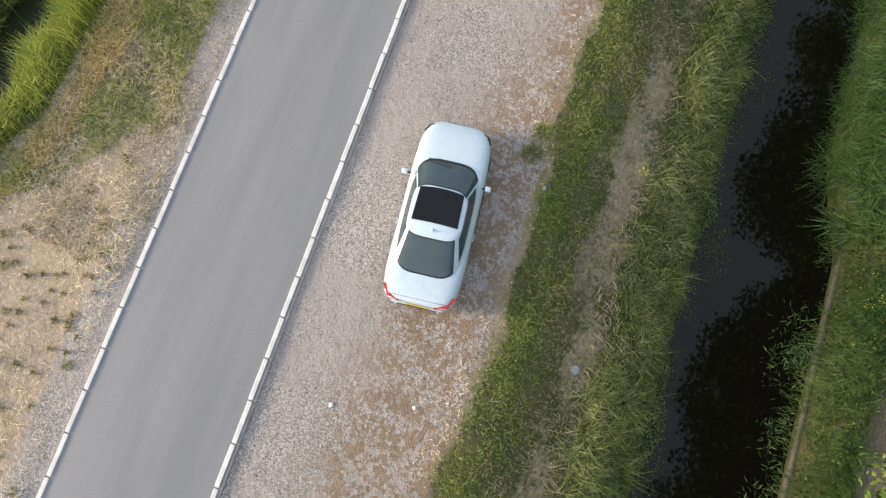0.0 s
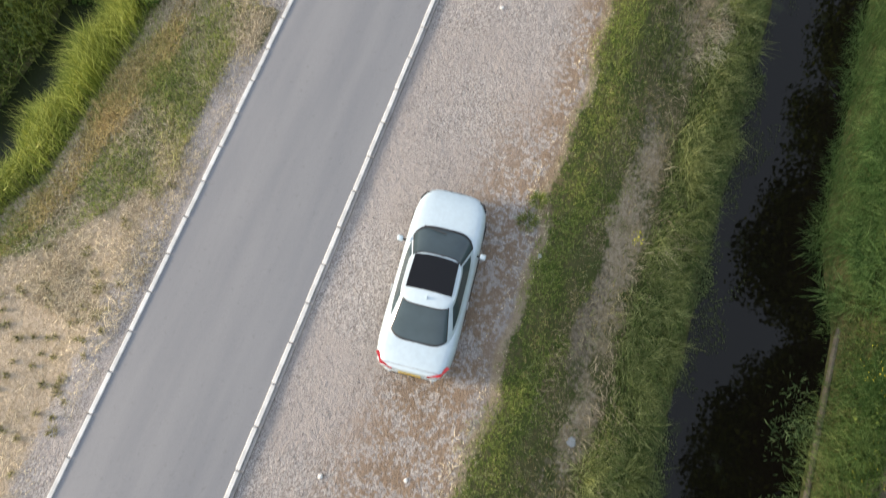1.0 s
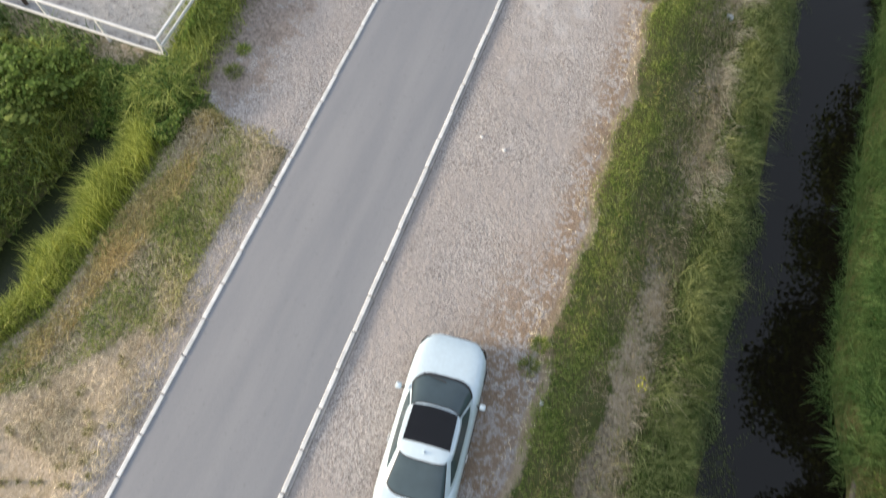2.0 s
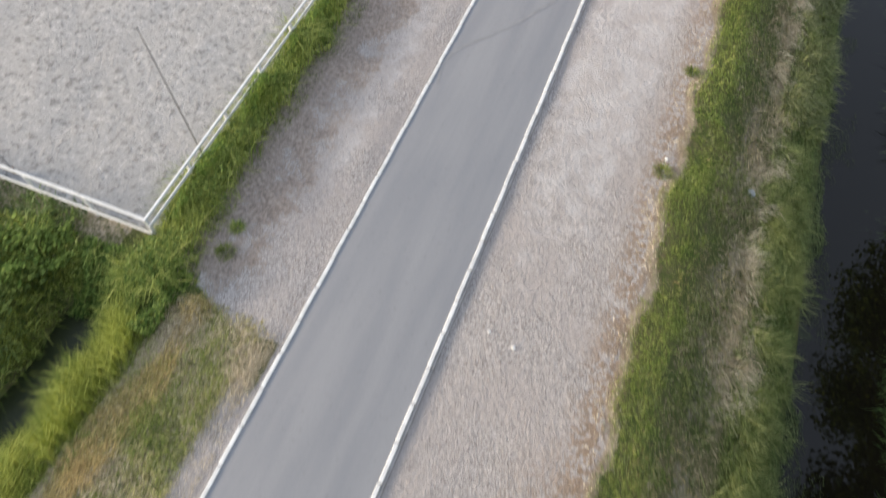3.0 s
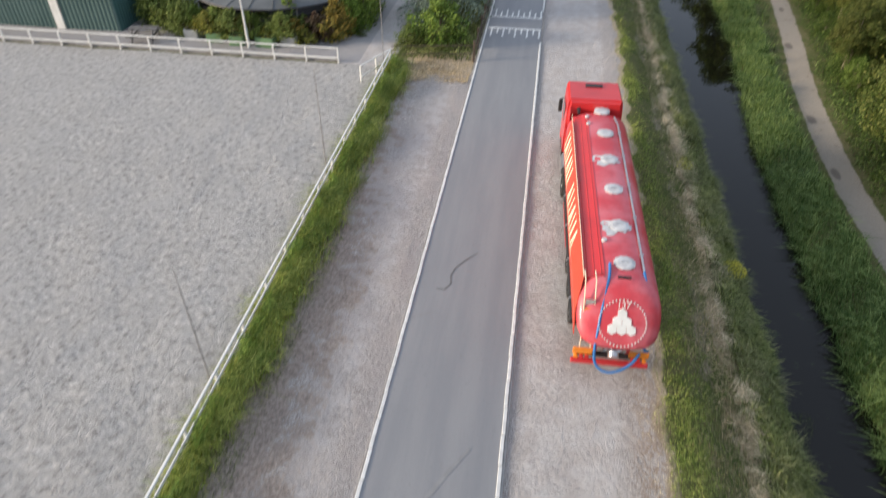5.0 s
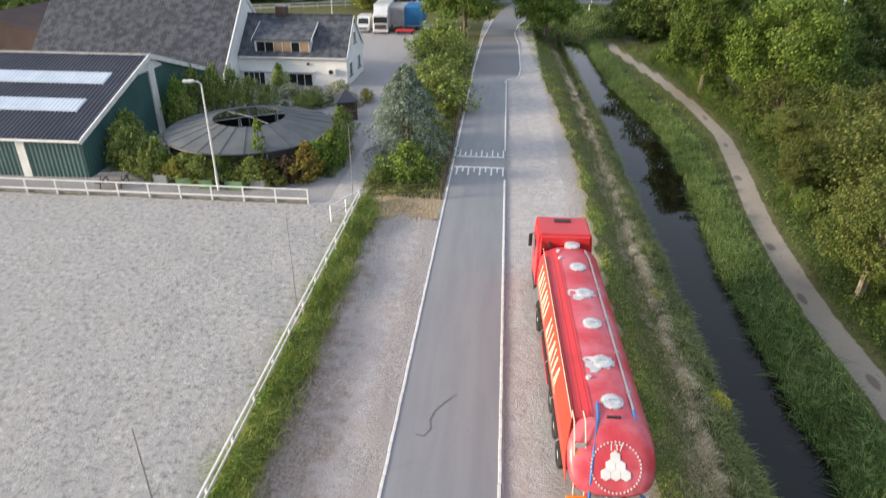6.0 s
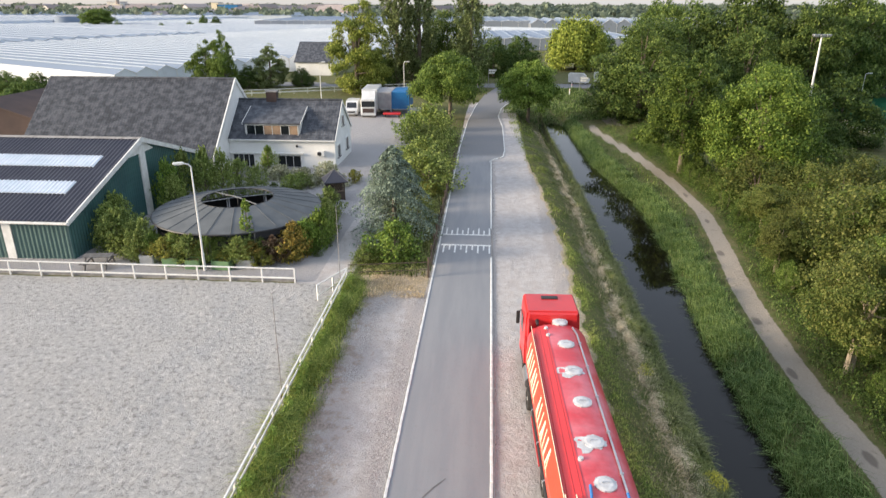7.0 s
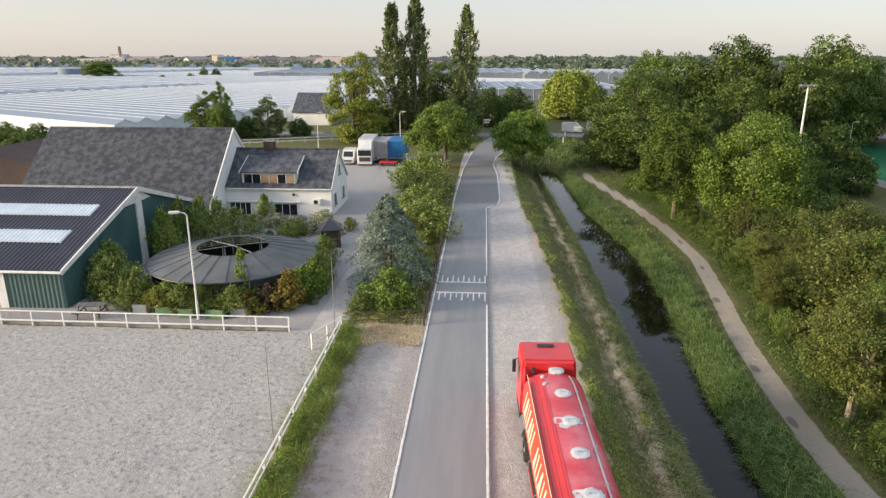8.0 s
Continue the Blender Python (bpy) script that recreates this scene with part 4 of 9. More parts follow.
def garden_hut(x, y):
    ob = thing("garden_hut", pose(x, y, 0, 0, 0, 20) @ Matrix.Diagonal((0.88, 0.88, 0.86, 1)), "small wooden hut with a dark hipped roof", "hut")
    for dx in (-0.8, 0.8):
        for dy in (-0.8, 0.8):
            part("post", box(bmesh.new(), dx - 0.06, dx + 0.06, dy - 0.06, dy + 0.06, -0.1, 2.0), M_DARKWOOD, ob)
    part("wall", box(bmesh.new(), -0.74, 0.74, 0.75, 0.8, 0, 1.9), M_DARKWOOD, ob)
    part("wall", box(bmesh.new(), -0.8, -0.75, -0.74, 0.74, 0, 0.9), M_WOOD, ob)
    for k in range(7):
        x0 = -0.95 + 0.25 * k
        for lean in (-1, 1):
            a, b = (x0, x0 + 0.6) if lean > 0 else (x0 + 0.6, x0)
            a, b = max(-0.74, min(0.74, a)), max(-0.74, min(0.74, b))
            part("lattice_slat", rod(bmesh.new(), (a, -0.78 - 0.012 * lean, 0.95), (b, -0.78 - 0.012 * lean, 1.85), 0.016, n=4), M_WOOD, ob)
    part("sill", box(bmesh.new(), -0.74, 0.74, -0.82, -0.74, 0.86, 0.94, 0.008), M_WOOD, ob)
    part("wall", box(bmesh.new(), -0.74, 0.74, -0.8, -0.76, 0, 0.85), M_DARKWOOD, ob)
    for i in range(4):
        a = math.pi / 2 * i
        part("hip_cap", rod(bmesh.new(), (1.16 * (math.cos(a) - math.sin(a)), 1.16 * (math.cos(a) + math.sin(a)), 1.9), (0, 0, 2.97), 0.03, n=5), M_CONCRETE, ob)
        bm = bmesh.new()
        c, s = math.cos(a), math.sin(a)
        pts = [(1.15, -1.15, 1.9), (1.15, 1.15, 1.9), (0, 0, 2.95), (1.15, -1.15, 1.82), (1.15, 1.15, 1.82), (0, 0, 2.87)]
        v = [bm.verts.new((px * c - py * s, px * s + py * c, pz)) for px, py, pz in pts]
        for fidx in ((0, 1, 2), (5, 4, 3), (0, 3, 4, 1), (1, 4, 5, 2), (2, 5, 3, 0)):
            bm.faces.new([v[k] for k in fidx])
        part("roof_panel", bm, M_ROOFSHEET, ob)


garden_hut(-17.6, 69.5)

# black post-and-rail fence between road and garden
pf = thing("post_fence", pose(-7.95, 52.6, 0), "dark wooden post and rail fence by the road", "fence")
for i in range(15):
    part("post", box(bmesh.new(), -0.06, 0.06, i * 2.2 - 0.06, i * 2.2 + 0.06, -0.2, 1.3, 0.01), M_DARKWOOD, pf)
for z in (0.5, 1.05):
    part("rail", box(bmesh.new(), 0.062, 0.1, -0.1, 31, z - 0.06, z + 0.06, 0.008), M_DARKWOOD, pf)
for z in (0.5, 1.0):
    part("rail", rod(bmesh.new(), (0, -0.02, z), (-4.9, -0.6, z - 0.1), 0.03, n=6), M_DARKWOOD, pf)


def planter(x, y, w, material, label):
    ob = thing("planter", pose(x, y, 0, 0, 0, rng.uniform(-6, 6)), label, "planter", "planters round the pavilion")
    for sx in (-1, 1):
        part("side", box(bmesh.new(), sx * w - 0.025, sx * w + 0.025, -0.35, 0.35, 0, 0.62, 0.01), material, ob)
    for sy in (-1, 1):
        part("board", box(bmesh.new(), -w + 0.03, w - 0.03, sy * 0.35 - 0.025, sy * 0.35 + 0.025, 0, 0.6, 0.01), material, ob)
    part("soil", box(bmesh.new(), -w + 0.03, w - 0.03, -0.32, 0.32, 0.05, 0.52), M_DARKWOOD, ob)


M_PALEGREEN = mat("faded_green_paint", (0.16, 0.28, 0.13), (0.12, 0.22, 0.1), 0.7)
M_PALEGREY = mat("pale_grey_paint", (0.42, 0.43, 0.42), (0.34, 0.35, 0.35), 0.7)
for px, py, w, mm, lab in ((-26.4, 53.7, 0.45, M_PALEGREY, "pale grey wooden planter box with shrub"), (-24.7, 53.4, 0.5, M_PALEGREEN, "faded green wooden planter box with shrub"),
                           (-23.1, 53.1, 0.45, M_PALEGREEN, "faded green wooden planter box with shrub"), (-21.2, 53.1, 0.6, M_PALEGREEN, "faded green wooden planter box with shrub"),
                           (-19.8, 53.4, 0.5, M_PALEGREY, "pale grey wooden planter box with shrub")):
    planter(px, py, w, mm, lab)


M_GREYWOOD = mat("weathered_grey_wood", (0.17, 0.165, 0.16), (0.1, 0.098, 0.096), 0.85, s1=3.0, s2=30, grime=0.3)


def picnic_table(x, y):
    ob = thing("picnic_table", pose(x, y, 0, 0, 0, 10), "weathered grey wooden picnic table on paving", "table")
    for i in range(5):
        part("plank", box(bmesh.new(), -0.9, 0.9, -0.36 + i * 0.15, -0.23 + i * 0.15, 0.71, 0.75, 0.008), M_GREYWOOD, ob)
    for s in (-1, 1):
        part("bench", box(bmesh.new(), -0.9, 0.9, s * 0.72 - 0.14, s * 0.72 + 0.14, 0.42, 0.46, 0.008), M_GREYWOOD, ob)
        for e in (-1, 1):
            part("leg", rod(bmesh.new(), (e * 0.65, s * 0.75, -0.02), (e * 0.65, s * 0.25, 0.71), 0.05, n=6), M_GREYWOOD, ob)
    for e in (-1, 1):
        part("brace", box(bmesh.new(), e * 0.65 - 0.03, e * 0.65 + 0.03, -0.8, 0.8, 0.33, 0.41), M_GREYWOOD, ob)


picnic_table(-29.3, 52.9)

# ---- the tanker lorry ----
def paint(name, col, rough=0.3, coat=0.6, fade=None, metal=0.0):
    return mat(name, col, fade or tuple(v * 0.85 for v in col), rough, metal, s1=0.8, s2=9, bump=0.02, coat=coat, grime=0.12)


M_RED = paint("red_lorry_paint", (0.6, 0.028, 0.03), 0.38, 0.4, (0.52, 0.025, 0.028))
M_FADED = mat("faded_red_tank", (0.55, 0.04, 0.055), (0.62, 0.15, 0.18), 0.42, s1=0.7, s2=6, bump=0.03, coat=0.25, grime=0.2)
M_ORANGE = paint("orange_panel", (0.62, 0.065, 0.022), 0.4, 0.3)
M_CREAM = mat("cream_lettering", (0.82, 0.72, 0.54), (0.74, 0.64, 0.46), 0.6)
M_BLUEHOSE = mat("blue_hose", (0.05, 0.2, 0.5), (0.04, 0.16, 0.42), 0.5)
M_ALU = mat("brushed_aluminium", (0.62, 0.63, 0.64), (0.5, 0.51, 0.53), 0.35, 0.9, s1=3, s2=40, grime=0.15)
M_REFLECT = paint("orange_board", (0.9, 0.28, 0.02), 0.5, 0.1)
M_DIRTYWHITE = mat("dusty_white", (0.6, 0.61, 0.62), (0.44, 0.44, 0.45), 0.65, s1=3, s2=20, grime=0.25)


def wheel(owner, x, y, r, w, rim_mat, twin=False):
    """A wheel on a sideways axle: tyre with a tread shoulder, dished rim with nuts."""
    s = 1 if x > 0 else -1
    prof = [(0.55 * r, -w / 2), (0.93 * r, -w / 2), (r, -w * 0.36), (r, w * 0.36), (0.93 * r, w / 2), (0.55 * r, w / 2)]
    rings = [[(x + b, y + a * math.cos(t), r + a * math.sin(t)) for a, b in prof] for t in np.linspace(0, 2 * math.pi, 29)]
    ty = part("tyre", loft(bmesh.new(), rings, False), M_RUBBER, owner, smooth=True)
    bm = bmesh.new()
    rod(bm, (x - s * w * 0.3, y, r), (x + s * w * 0.38, y, r), 0.56 * r, 0.52 * r, 20)
    rod(bm, (x + s * w * 0.3, y, r), (x + s * w * 0.47, y, r), 0.2 * r, 0.17 * r, 12)
    for k in range(8):
        a = k * math.pi / 4
        rod(bm, (x + s * w * 0.36, y + 0.33 * r * math.cos(a), r + 0.33 * r * math.sin(a)), (x + s * w * 0.43, y + 0.33 * r * math.cos(a), r + 0.33 * r * math.sin(a)), 0.035 * r * 1.6, n=6)
    part("rim", bm, rim_mat, ty)


def tank_ring(y, hw, hh, zc, n=36):
    p = 2.5
    out = []
    for t in np.linspace(0, 2 * math.pi, n, endpoint=False):
        c, s = math.cos(t), math.sin(t)
        out.append((hw * math.copysign(abs(c) ** (2 / p), c), y, zc + hh * math.copysign(abs(s) ** (2 / p), s)))
    return out


def text_mesh(body, size, material, owner, m, name="lettering", label=""):
    cu = bpy.data.curves.new(name, "FONT")
    cu.body, cu.size, cu.extrude, cu.align_x = body, size, 0.004, "CENTER"
    ob = new(name, cu)
    me = bpy.data.meshes.new_from_object(ob.evaluated_get(bpy.context.evaluated_depsgraph_get()))
    bpy.data.objects.remove(ob)
    me.materials.append(material)
    o = new(name, me)
    o.parent, o.matrix_basis = owner, m
    return tagged(o, label)


def bend(pts, steps=5):
    """A smooth line through the points."""
    pts = [Vector(p) for p in pts]
    pts = [pts[0] * 2 - pts[1]] + pts + [pts[-1] * 2 - pts[-2]]
    out = []
    for a, b, c, d in zip(pts, pts[1:], pts[2:], pts[3:]):
        for k in range(steps):
            t = k / steps
            out.append(0.5 * (2 * b + (c - a) * t + (2 * a - 5 * b + 4 * c - d) * t * t + (3 * b - 3 * c + d - a) * t ** 3))
    return out + [pts[-2]]


def tanker():
    ob = thing("tanker_lorry", pose(-1.03, 29.0, -0.05, 0, 0, 1.95), "red articulated tanker lorry parked on the gravel lay-by", "lorry")
    # tank with dished ends, rising a little to the front
    TX, TW = 0.1, 1.27                    # the barrel sits a little off the middle
    rings = []
    for y, f in ((0.22, 0.06), (0.23, 0.42), (0.27, 0.7), (0.36, 0.88), (0.48, 0.965), (0.64, 1.0), (1.2, 1.0), (2.0, 1.0), (3.1, 1.0), (5.0, 1.0), (9.0, 1.0), (11.6, 1.0), (11.85, 0.97), (12.05, 0.88), (12.15, 0.6), (12.18, 0.1)):
        ring = tank_ring(y, TW * f, 0.87 * f, 2.03 + 0.013 * y)
        lean = 0.88 * max(0.0, 1 - max(0.0, y - 0.62) / 2.4)     # the rear end slopes back towards its foot
        rings.append([(px + TX, py + lean * (max(pz, 1.5) - 2.04), pz) for px, py, pz in ring])
    part("tank", loft(bmesh.new(), rings), M_FADED, ob, "faded red tank barrel with rounded ends", True)

    def top_z(y, x=0.0):
        return 2.03 + 0.013 * y + 0.87 * (1 - abs((x - TX) / TW) ** 2.5) ** (1 / 2.5)
    # walkway trough and side panel on the kerb-far flank
    part("walkway", loft(bmesh.new(), [[(-0.99, y, 2.74 + 0.013 * y), (-0.38, y, 2.885 + 0.013 * y), (-0.38, y, 2.82 + 0.013 * y), (-0.99, y, 2.6 + 0.013 * y)] for y in (1.38, 11.7)]), M_RED, ob)
    for k in range(3):
        x = -0.88 + k * 0.2
        z = 2.745 + (x + 0.99) / 0.61 * 0.145
        part("tread_bar", rod(bmesh.new(), (x, 1.4, z + 0.018), (x, 11.6, z + 0.152), 0.012, n=4), M_RED, ob)
    part("side_panel", loft(bmesh.new(), [[(-1.02, y + k, 2.84 + 0.013 * y), (-1.0, y + k, 2.84 + 0.013 * y), (-1.19, y, 2.05), (-1.17, y - 0.5 * k, 1.42), (-1.2, y - 0.5 * k, 1.42), (-1.225, y, 2.05)] for y, k in ((0.6, 0.72), (11.2, 0.0))]), M_ORANGE, ob, "orange side panel along the tank")
    part("panel_rail", rod(bmesh.new(), (-1.01, 1.3, 2.875), (-1.01, 11.7, 3.01), 0.014), M_CREAM, ob)
    # large slanting letters as plain strokes
    for k in range(19):
        y = 3.6 + 0.36 * k + (0.5 if k > 9 else 0)
        tilt = (0.22, -0.14, 0.05, 0.18)[k % 4]
        w = 0.085 + 0.03 * (k % 3)
        bm = bmesh.new()
        loft(bm, [[(-1.225, yy, 1.78), (-1.247, yy + tilt * 0.35, 2.05), (-1.09, yy + tilt, 2.62 + 0.013 * y), (-1.06, yy + tilt, 2.62 + 0.013 * y), (-1.2, yy + tilt * 0.35, 2.05), (-1.19, yy, 1.78)] for yy in (y, y + w)])
        part("lettering_bar", bm, M_CREAM, ob)
    # six man-lids, dusty rings round two of them
    for k, y in enumerate((2.0, 3.92, 6.1, 8.13, 10.13, 12.05)):
        x = 0.26
        z = top_z(y, x)
        lid = part("hatch", rod(rod(bmesh.new(), (x, y, z - 0.12), (x, y, z + 0.03), 0.33, n=28), (x, y, z + 0.03), (x, y, z + 0.055), 0.31, 0.22, 28), M_DIRTYWHITE, ob, "pale round man-lid on the tank top")
        for a in range(6):
            t = a * math.pi / 3 + 0.3
            part("clamp", box(bmesh.new(), x + 0.33 * math.cos(t) - 0.018, x + 0.33 * math.cos(t) + 0.018, y + 0.33 * math.sin(t) - 0.018, y + 0.33 * math.sin(t) + 0.018, z - 0.05, z + 0.035), M_ALU, lid)
        part("handle", tube(bmesh.new(), [(x - 0.1, y, z + 0.05), (x - 0.1, y, z + 0.1), (x + 0.1, y, z + 0.1), (x + 0.1, y, z + 0.05)], 0.015, 6), M_ALU, lid)
        if k in (1, 3, 0, 4):
            bm = bmesh.new()
            r2 = np.random.default_rng(k)
            cen = bm.verts.new((x, y, z + 0.012))
            rim = []
            for a in np.linspace(0, 2 * math.pi, 26, endpoint=False):
                rr = 0.36 + (0.16 if k in (1, 3) else 0.04) * r2.random() + (0.16 + 0.2 * r2.random() if k in (1, 3) and 2.6 < a < 4.4 else 0)
                px, py = x + rr * math.cos(a) * 0.9, y + rr * math.sin(a) * 0.8
                rim.append(bm.verts.new((px, py, top_z(py, px) + 0.008)))
            for i in range(26):
                bm.faces.new((cen, rim[i], rim[(i + 1) % 26]))
            part("dust_patch", bm, M_DIRTYWHITE, lid, "spilt white powder round a man-lid")
    for y, x in ((3.1, -0.28), (10.9, -0.38), (11.5, -0.4)):
        part("vent", rod(bmesh.new(), (x, y, top_z(y, x) - 0.03), (x, y, top_z(y, x) + 0.07), 0.1, 0.08, 12), M_DIRTYWHITE, ob)
    part("vent_bar", box(bmesh.new(), 0.0, 0.4, 1.3, 1.37, top_z(1.1) - 0.06, top_z(1.1) + 0.03), M_BLACK, ob)
    # air pipe and hoses
    part("air_pipe", tube(bmesh.new(), [(0.84, y, top_z(y, 0.84) + 0.05) for y in (1.7, 4, 8, 11.0)] + [(0.74, 11.6, top_z(11.6, 0.74) + 0.04)], 0.04), M_ALU, ob, smooth=True)
    for y in (2.5, 4.5, 6.5, 8.5, 10.3):
        part("pipe_clip", box(bmesh.new(), 0.78, 0.9, y - 0.03, y + 0.03, top_z(y, 0.84) - 0.03, top_z(y, 0.84) + 0.1), M_ALU, ob)
    part("hose", tube(bmesh.new(), bend([(0.84, 1.72, top_z(1.72, 0.84) + 0.05), (0.9, 1.2, 2.66), (0.92, 0.75, 2.34), (0.9, 0.3, 1.85), (0.86, 0.05, 1.5), (0.95, 0.05, 1.2), (1.1, 0.15, 1.0)]), 0.045), M_BLUEHOSE, ob, "blue rubber hose hanging over the tank end", True)
    part("hose", tube(bmesh.new(), bend([(-0.2, 1.9, top_z(1.9, -0.2) + 0.05), (-0.26, 1.3, 2.9), (-0.4, 0.72, 2.5), (-0.52, 0.1, 1.85), (-0.56, -0.15, 1.4), (-0.5, -0.3, 0.85), (-0.25, -0.42, 0.62), (0.15, -0.42, 0.62), (0.6, -0.22, 0.8), (0.85, 0.05, 1.0)]), 0.045), M_BLUEHOSE, ob, "blue rubber hose hanging over the tank end", True)
    # rear: end ring, number, white hexagons
    def on_end(px, pz):
        r = min(0.99, math.hypot((px - TX) / TW, (pz - 2.04) / 0.87))
        return float(np.interp(r, [0, 0.42, 0.7, 0.88, 0.965, 1.0], [0.22, 0.23, 0.27, 0.36, 0.48, 0.64])) + 0.88 * (max(pz, 1.5) - 2.04) - 0.02
    EX = 0.18
    for k in range(40):
        a = 2 * math.pi * k / 40
        px, pz = EX + 0.7 * math.cos(a), 2.04 + 0.52 * math.sin(a)
        part("ring_dash", box(bmesh.new(), px - 0.02, px + 0.02, on_end(px, pz) - 0.012, on_end(px, pz) + 0.03, pz - 0.02, pz + 0.02), M_WHITE, ob)
    for px, pz in ((EX - 0.02, 2.27), (EX - 0.16, 2.09), (EX + 0.12, 2.09), (EX - 0.3, 1.91), (EX - 0.02, 1.91), (EX + 0.26, 1.91)):
        hexa = [(px + 0.155 * math.sin(a), pz + 0.118 * math.cos(a)) for a in np.linspace(0, 2 * math.pi, 6, endpoint=False)]
        yy = on_end(px, pz)
        part("emblem", loft(bmesh.new(), [[(hx, on_end(hx, hz) - 0.012, hz) for hx, hz in hexa], [(hx, on_end(hx, hz) + 0.03, hz) for hx, hz in hexa]]), M_WHITE, ob)
    text_mesh("137", 0.27, M_WHITE, ob, pose(EX, on_end(EX, 2.42) - 0.05, 2.42, 49, 0, 0), "number", "white fleet number on the tank end")
    # ladder
    for x in (-0.98, -0.66):
        part("ladder_rail", tube(bmesh.new(), [(x, 1.5, 2.95), (x, 1.05, 2.98), (x, 0.7, 2.6), (x + 0.02, 0.2, 1.6), (x + 0.03, 0.12, 0.75)], 0.02, 6), M_CREAM, ob)
    for k in range(6):
        f = k / 5
        part("rung", box(bmesh.new(), -0.97, -0.64, 0.14 + 0.5 * f, 0.2 + 0.5 * f, 0.9 + f * 1.6, 0.93 + f * 1.6), M_RED, ob)
    part("plate", box(bmesh.new(), -0.94, -0.68, 0.6, 0.62, 2.35, 2.55), M_PALEGREY, ob)
    part("warning_panel", box(bmesh.new(), -0.94, -0.68, 0.5, 0.52, 2.08, 2.3), M_REFLECT, ob)
    # chassis, rear frame and lamps
    for x in (-0.5, 0.5):
        part("chassis_rail", box(bmesh.new(), x - 0.07, x + 0.07, 0.1, 11.3, 0.88, 1.16, 0.01), M_RED, ob)
    part("bumper", box(bmesh.new(), -1.18, 1.18, -0.02, 0.12, 0.42, 0.58, 0.015), M_RED, ob)
    for s in (-1, 1):
        bd = part("lamp_board", box(bmesh.new(), s * 1.15 if s < 0 else 0.55, -0.55 if s < 0 else 1.15, 0.05, 0.12, 0.78, 1.02, 0.01), M_REFLECT, ob, "orange reflecting board above the rear lamps")
        for k in range(3):
            c = s * (0.7 + k * 0.17)
            part("lamp", rod(bmesh.new(), (c, 0.13, 0.68), (c, 0.02, 0.68), 0.065, n=12), M_RED if k < 2 else M_REFLECT, bd)
    part("cross_beam", box(bmesh.new(), -1.1, 1.1, 0.121, 0.25, 0.62, 0.78, 0.01), M_BLACK, ob)
    vb = part("valve", rod(rod(rod(bmesh.new(), (0.05, 0.4, 1.2), (0.03, -0.08, 1.12), 0.15, n=14), (0.03, -0.05, 1.12), (0.03, -0.2, 1.02), 0.17, n=14), (-0.3, 0.02, 1.15), (0.36, 0.02, 1.15), 0.06, n=10), M_ALU, ob, "bright metal outlet valve with couplings")
    for x in (-0.28, -0.1, 0.14, 0.32):
        part("coupling", rod(bmesh.new(), (x, 0.02, 1.08 + 0.2 * abs(x)), (x + 0.03, -0.14, 1.24), 0.05, n=8), M_ALU, vb)
    part("manifold", tube(bmesh.new(), [(0.55, 0.35, 1.35), (0.8, 0.25, 1.25), (1.05, 0.3, 1.2), (1.1, 0.8, 1.15)], 0.06), M_ALU, ob)
    for k, y in enumerate((2.3, 3.6, 4.9)):
        for x in (-0.98, 0.98):
            wheel(ob, x, y, 0.5, 0.34, M_DIRTYWHITE)
        part("axle", rod(bmesh.new(), (-0.85, y, 0.5), (0.85, y, 0.5), 0.07), M_BLACK, ob)
        for x in (-1, 1):
            part("mudguard", loft(bmesh.new(), [[(x * 0.8, y + 0.6 * math.cos(t), 0.5 + 0.6 * math.sin(t)), (x * 1.17, y + 0.6 * math.cos(t), 0.5 + 0.6 * math.sin(t)), (x * 1.17, y + 0.57 * math.cos(t), 0.5 + 0.57 * math.sin(t)), (x * 0.8, y + 0.57 * math.cos(t), 0.5 + 0.57 * math.sin(t))] for t in np.linspace(0.45, math.pi - 0.45, 9)]), M_BLACK, ob)
    # hose tube rack low on the side, guard rails
    for x in (-1.16, 1.16):
        part("hose_tube", rod(bmesh.new(), (x, 1.0, 1.22), (x, 8.4, 1.22), 0.1, n=12), M_BLACK, ob)
        for y in (2, 4, 6, 8):
            part("tube_band", rod(bmesh.new(), (x, y, 1.22), (x, y + 0.06, 1.22), 0.11, n=12), M_ALU, ob)
        for z in (0.55, 0.85):
            part("side_guard", box(bmesh.new(), x - 0.02, x + 0.02, 5.7, 8.6, z - 0.06, z + 0.06), M_RED, ob)
    part("landing_leg", box(bmesh.new(), -0.75, -0.6, 8.2, 8.35, 0.05, 0.9), M_BLACK, ob)
    part("landing_leg", box(bmesh.new(), 0.6, 0.75, 8.2, 8.35, 0.05, 0.9), M_BLACK, ob)
    # tractor unit
    for x in (-0.98, 0.98):
        wheel(ob, x, 10.0, 0.5, 0.5, M_DIRTYWHITE)
        wheel(ob, x, 13.2, 0.5, 0.32, M_DIRTYWHITE)
    for x in (-0.4, 0.4):
        part("tractor_rail", box(bmesh.new(), x - 0.05, x + 0.05, 8.9, 13.9, 0.65, 0.87, 0.01), M_BLACK, ob)
    part("fuel_tank", rod(bmesh.new(), (-0.95, 10.75, 0.75), (-0.95, 11.9, 0.75), 0.32, n=18), M_ALU, ob, smooth=True)
    part("side_tank", rod(bmesh.new(), (0.95, 10.75, 0.75), (0.95, 11.9, 0.75), 0.32, n=18), M_ALU, ob, smooth=True)
    part("air_can", rod(bmesh.new(), (-1.0, 10.9, 1.25), (-1.0, 11.8, 1.25), 0.15, n=14), M_DIRTYWHITE, ob)
    zr = 3.34
    cab = bmesh.new()
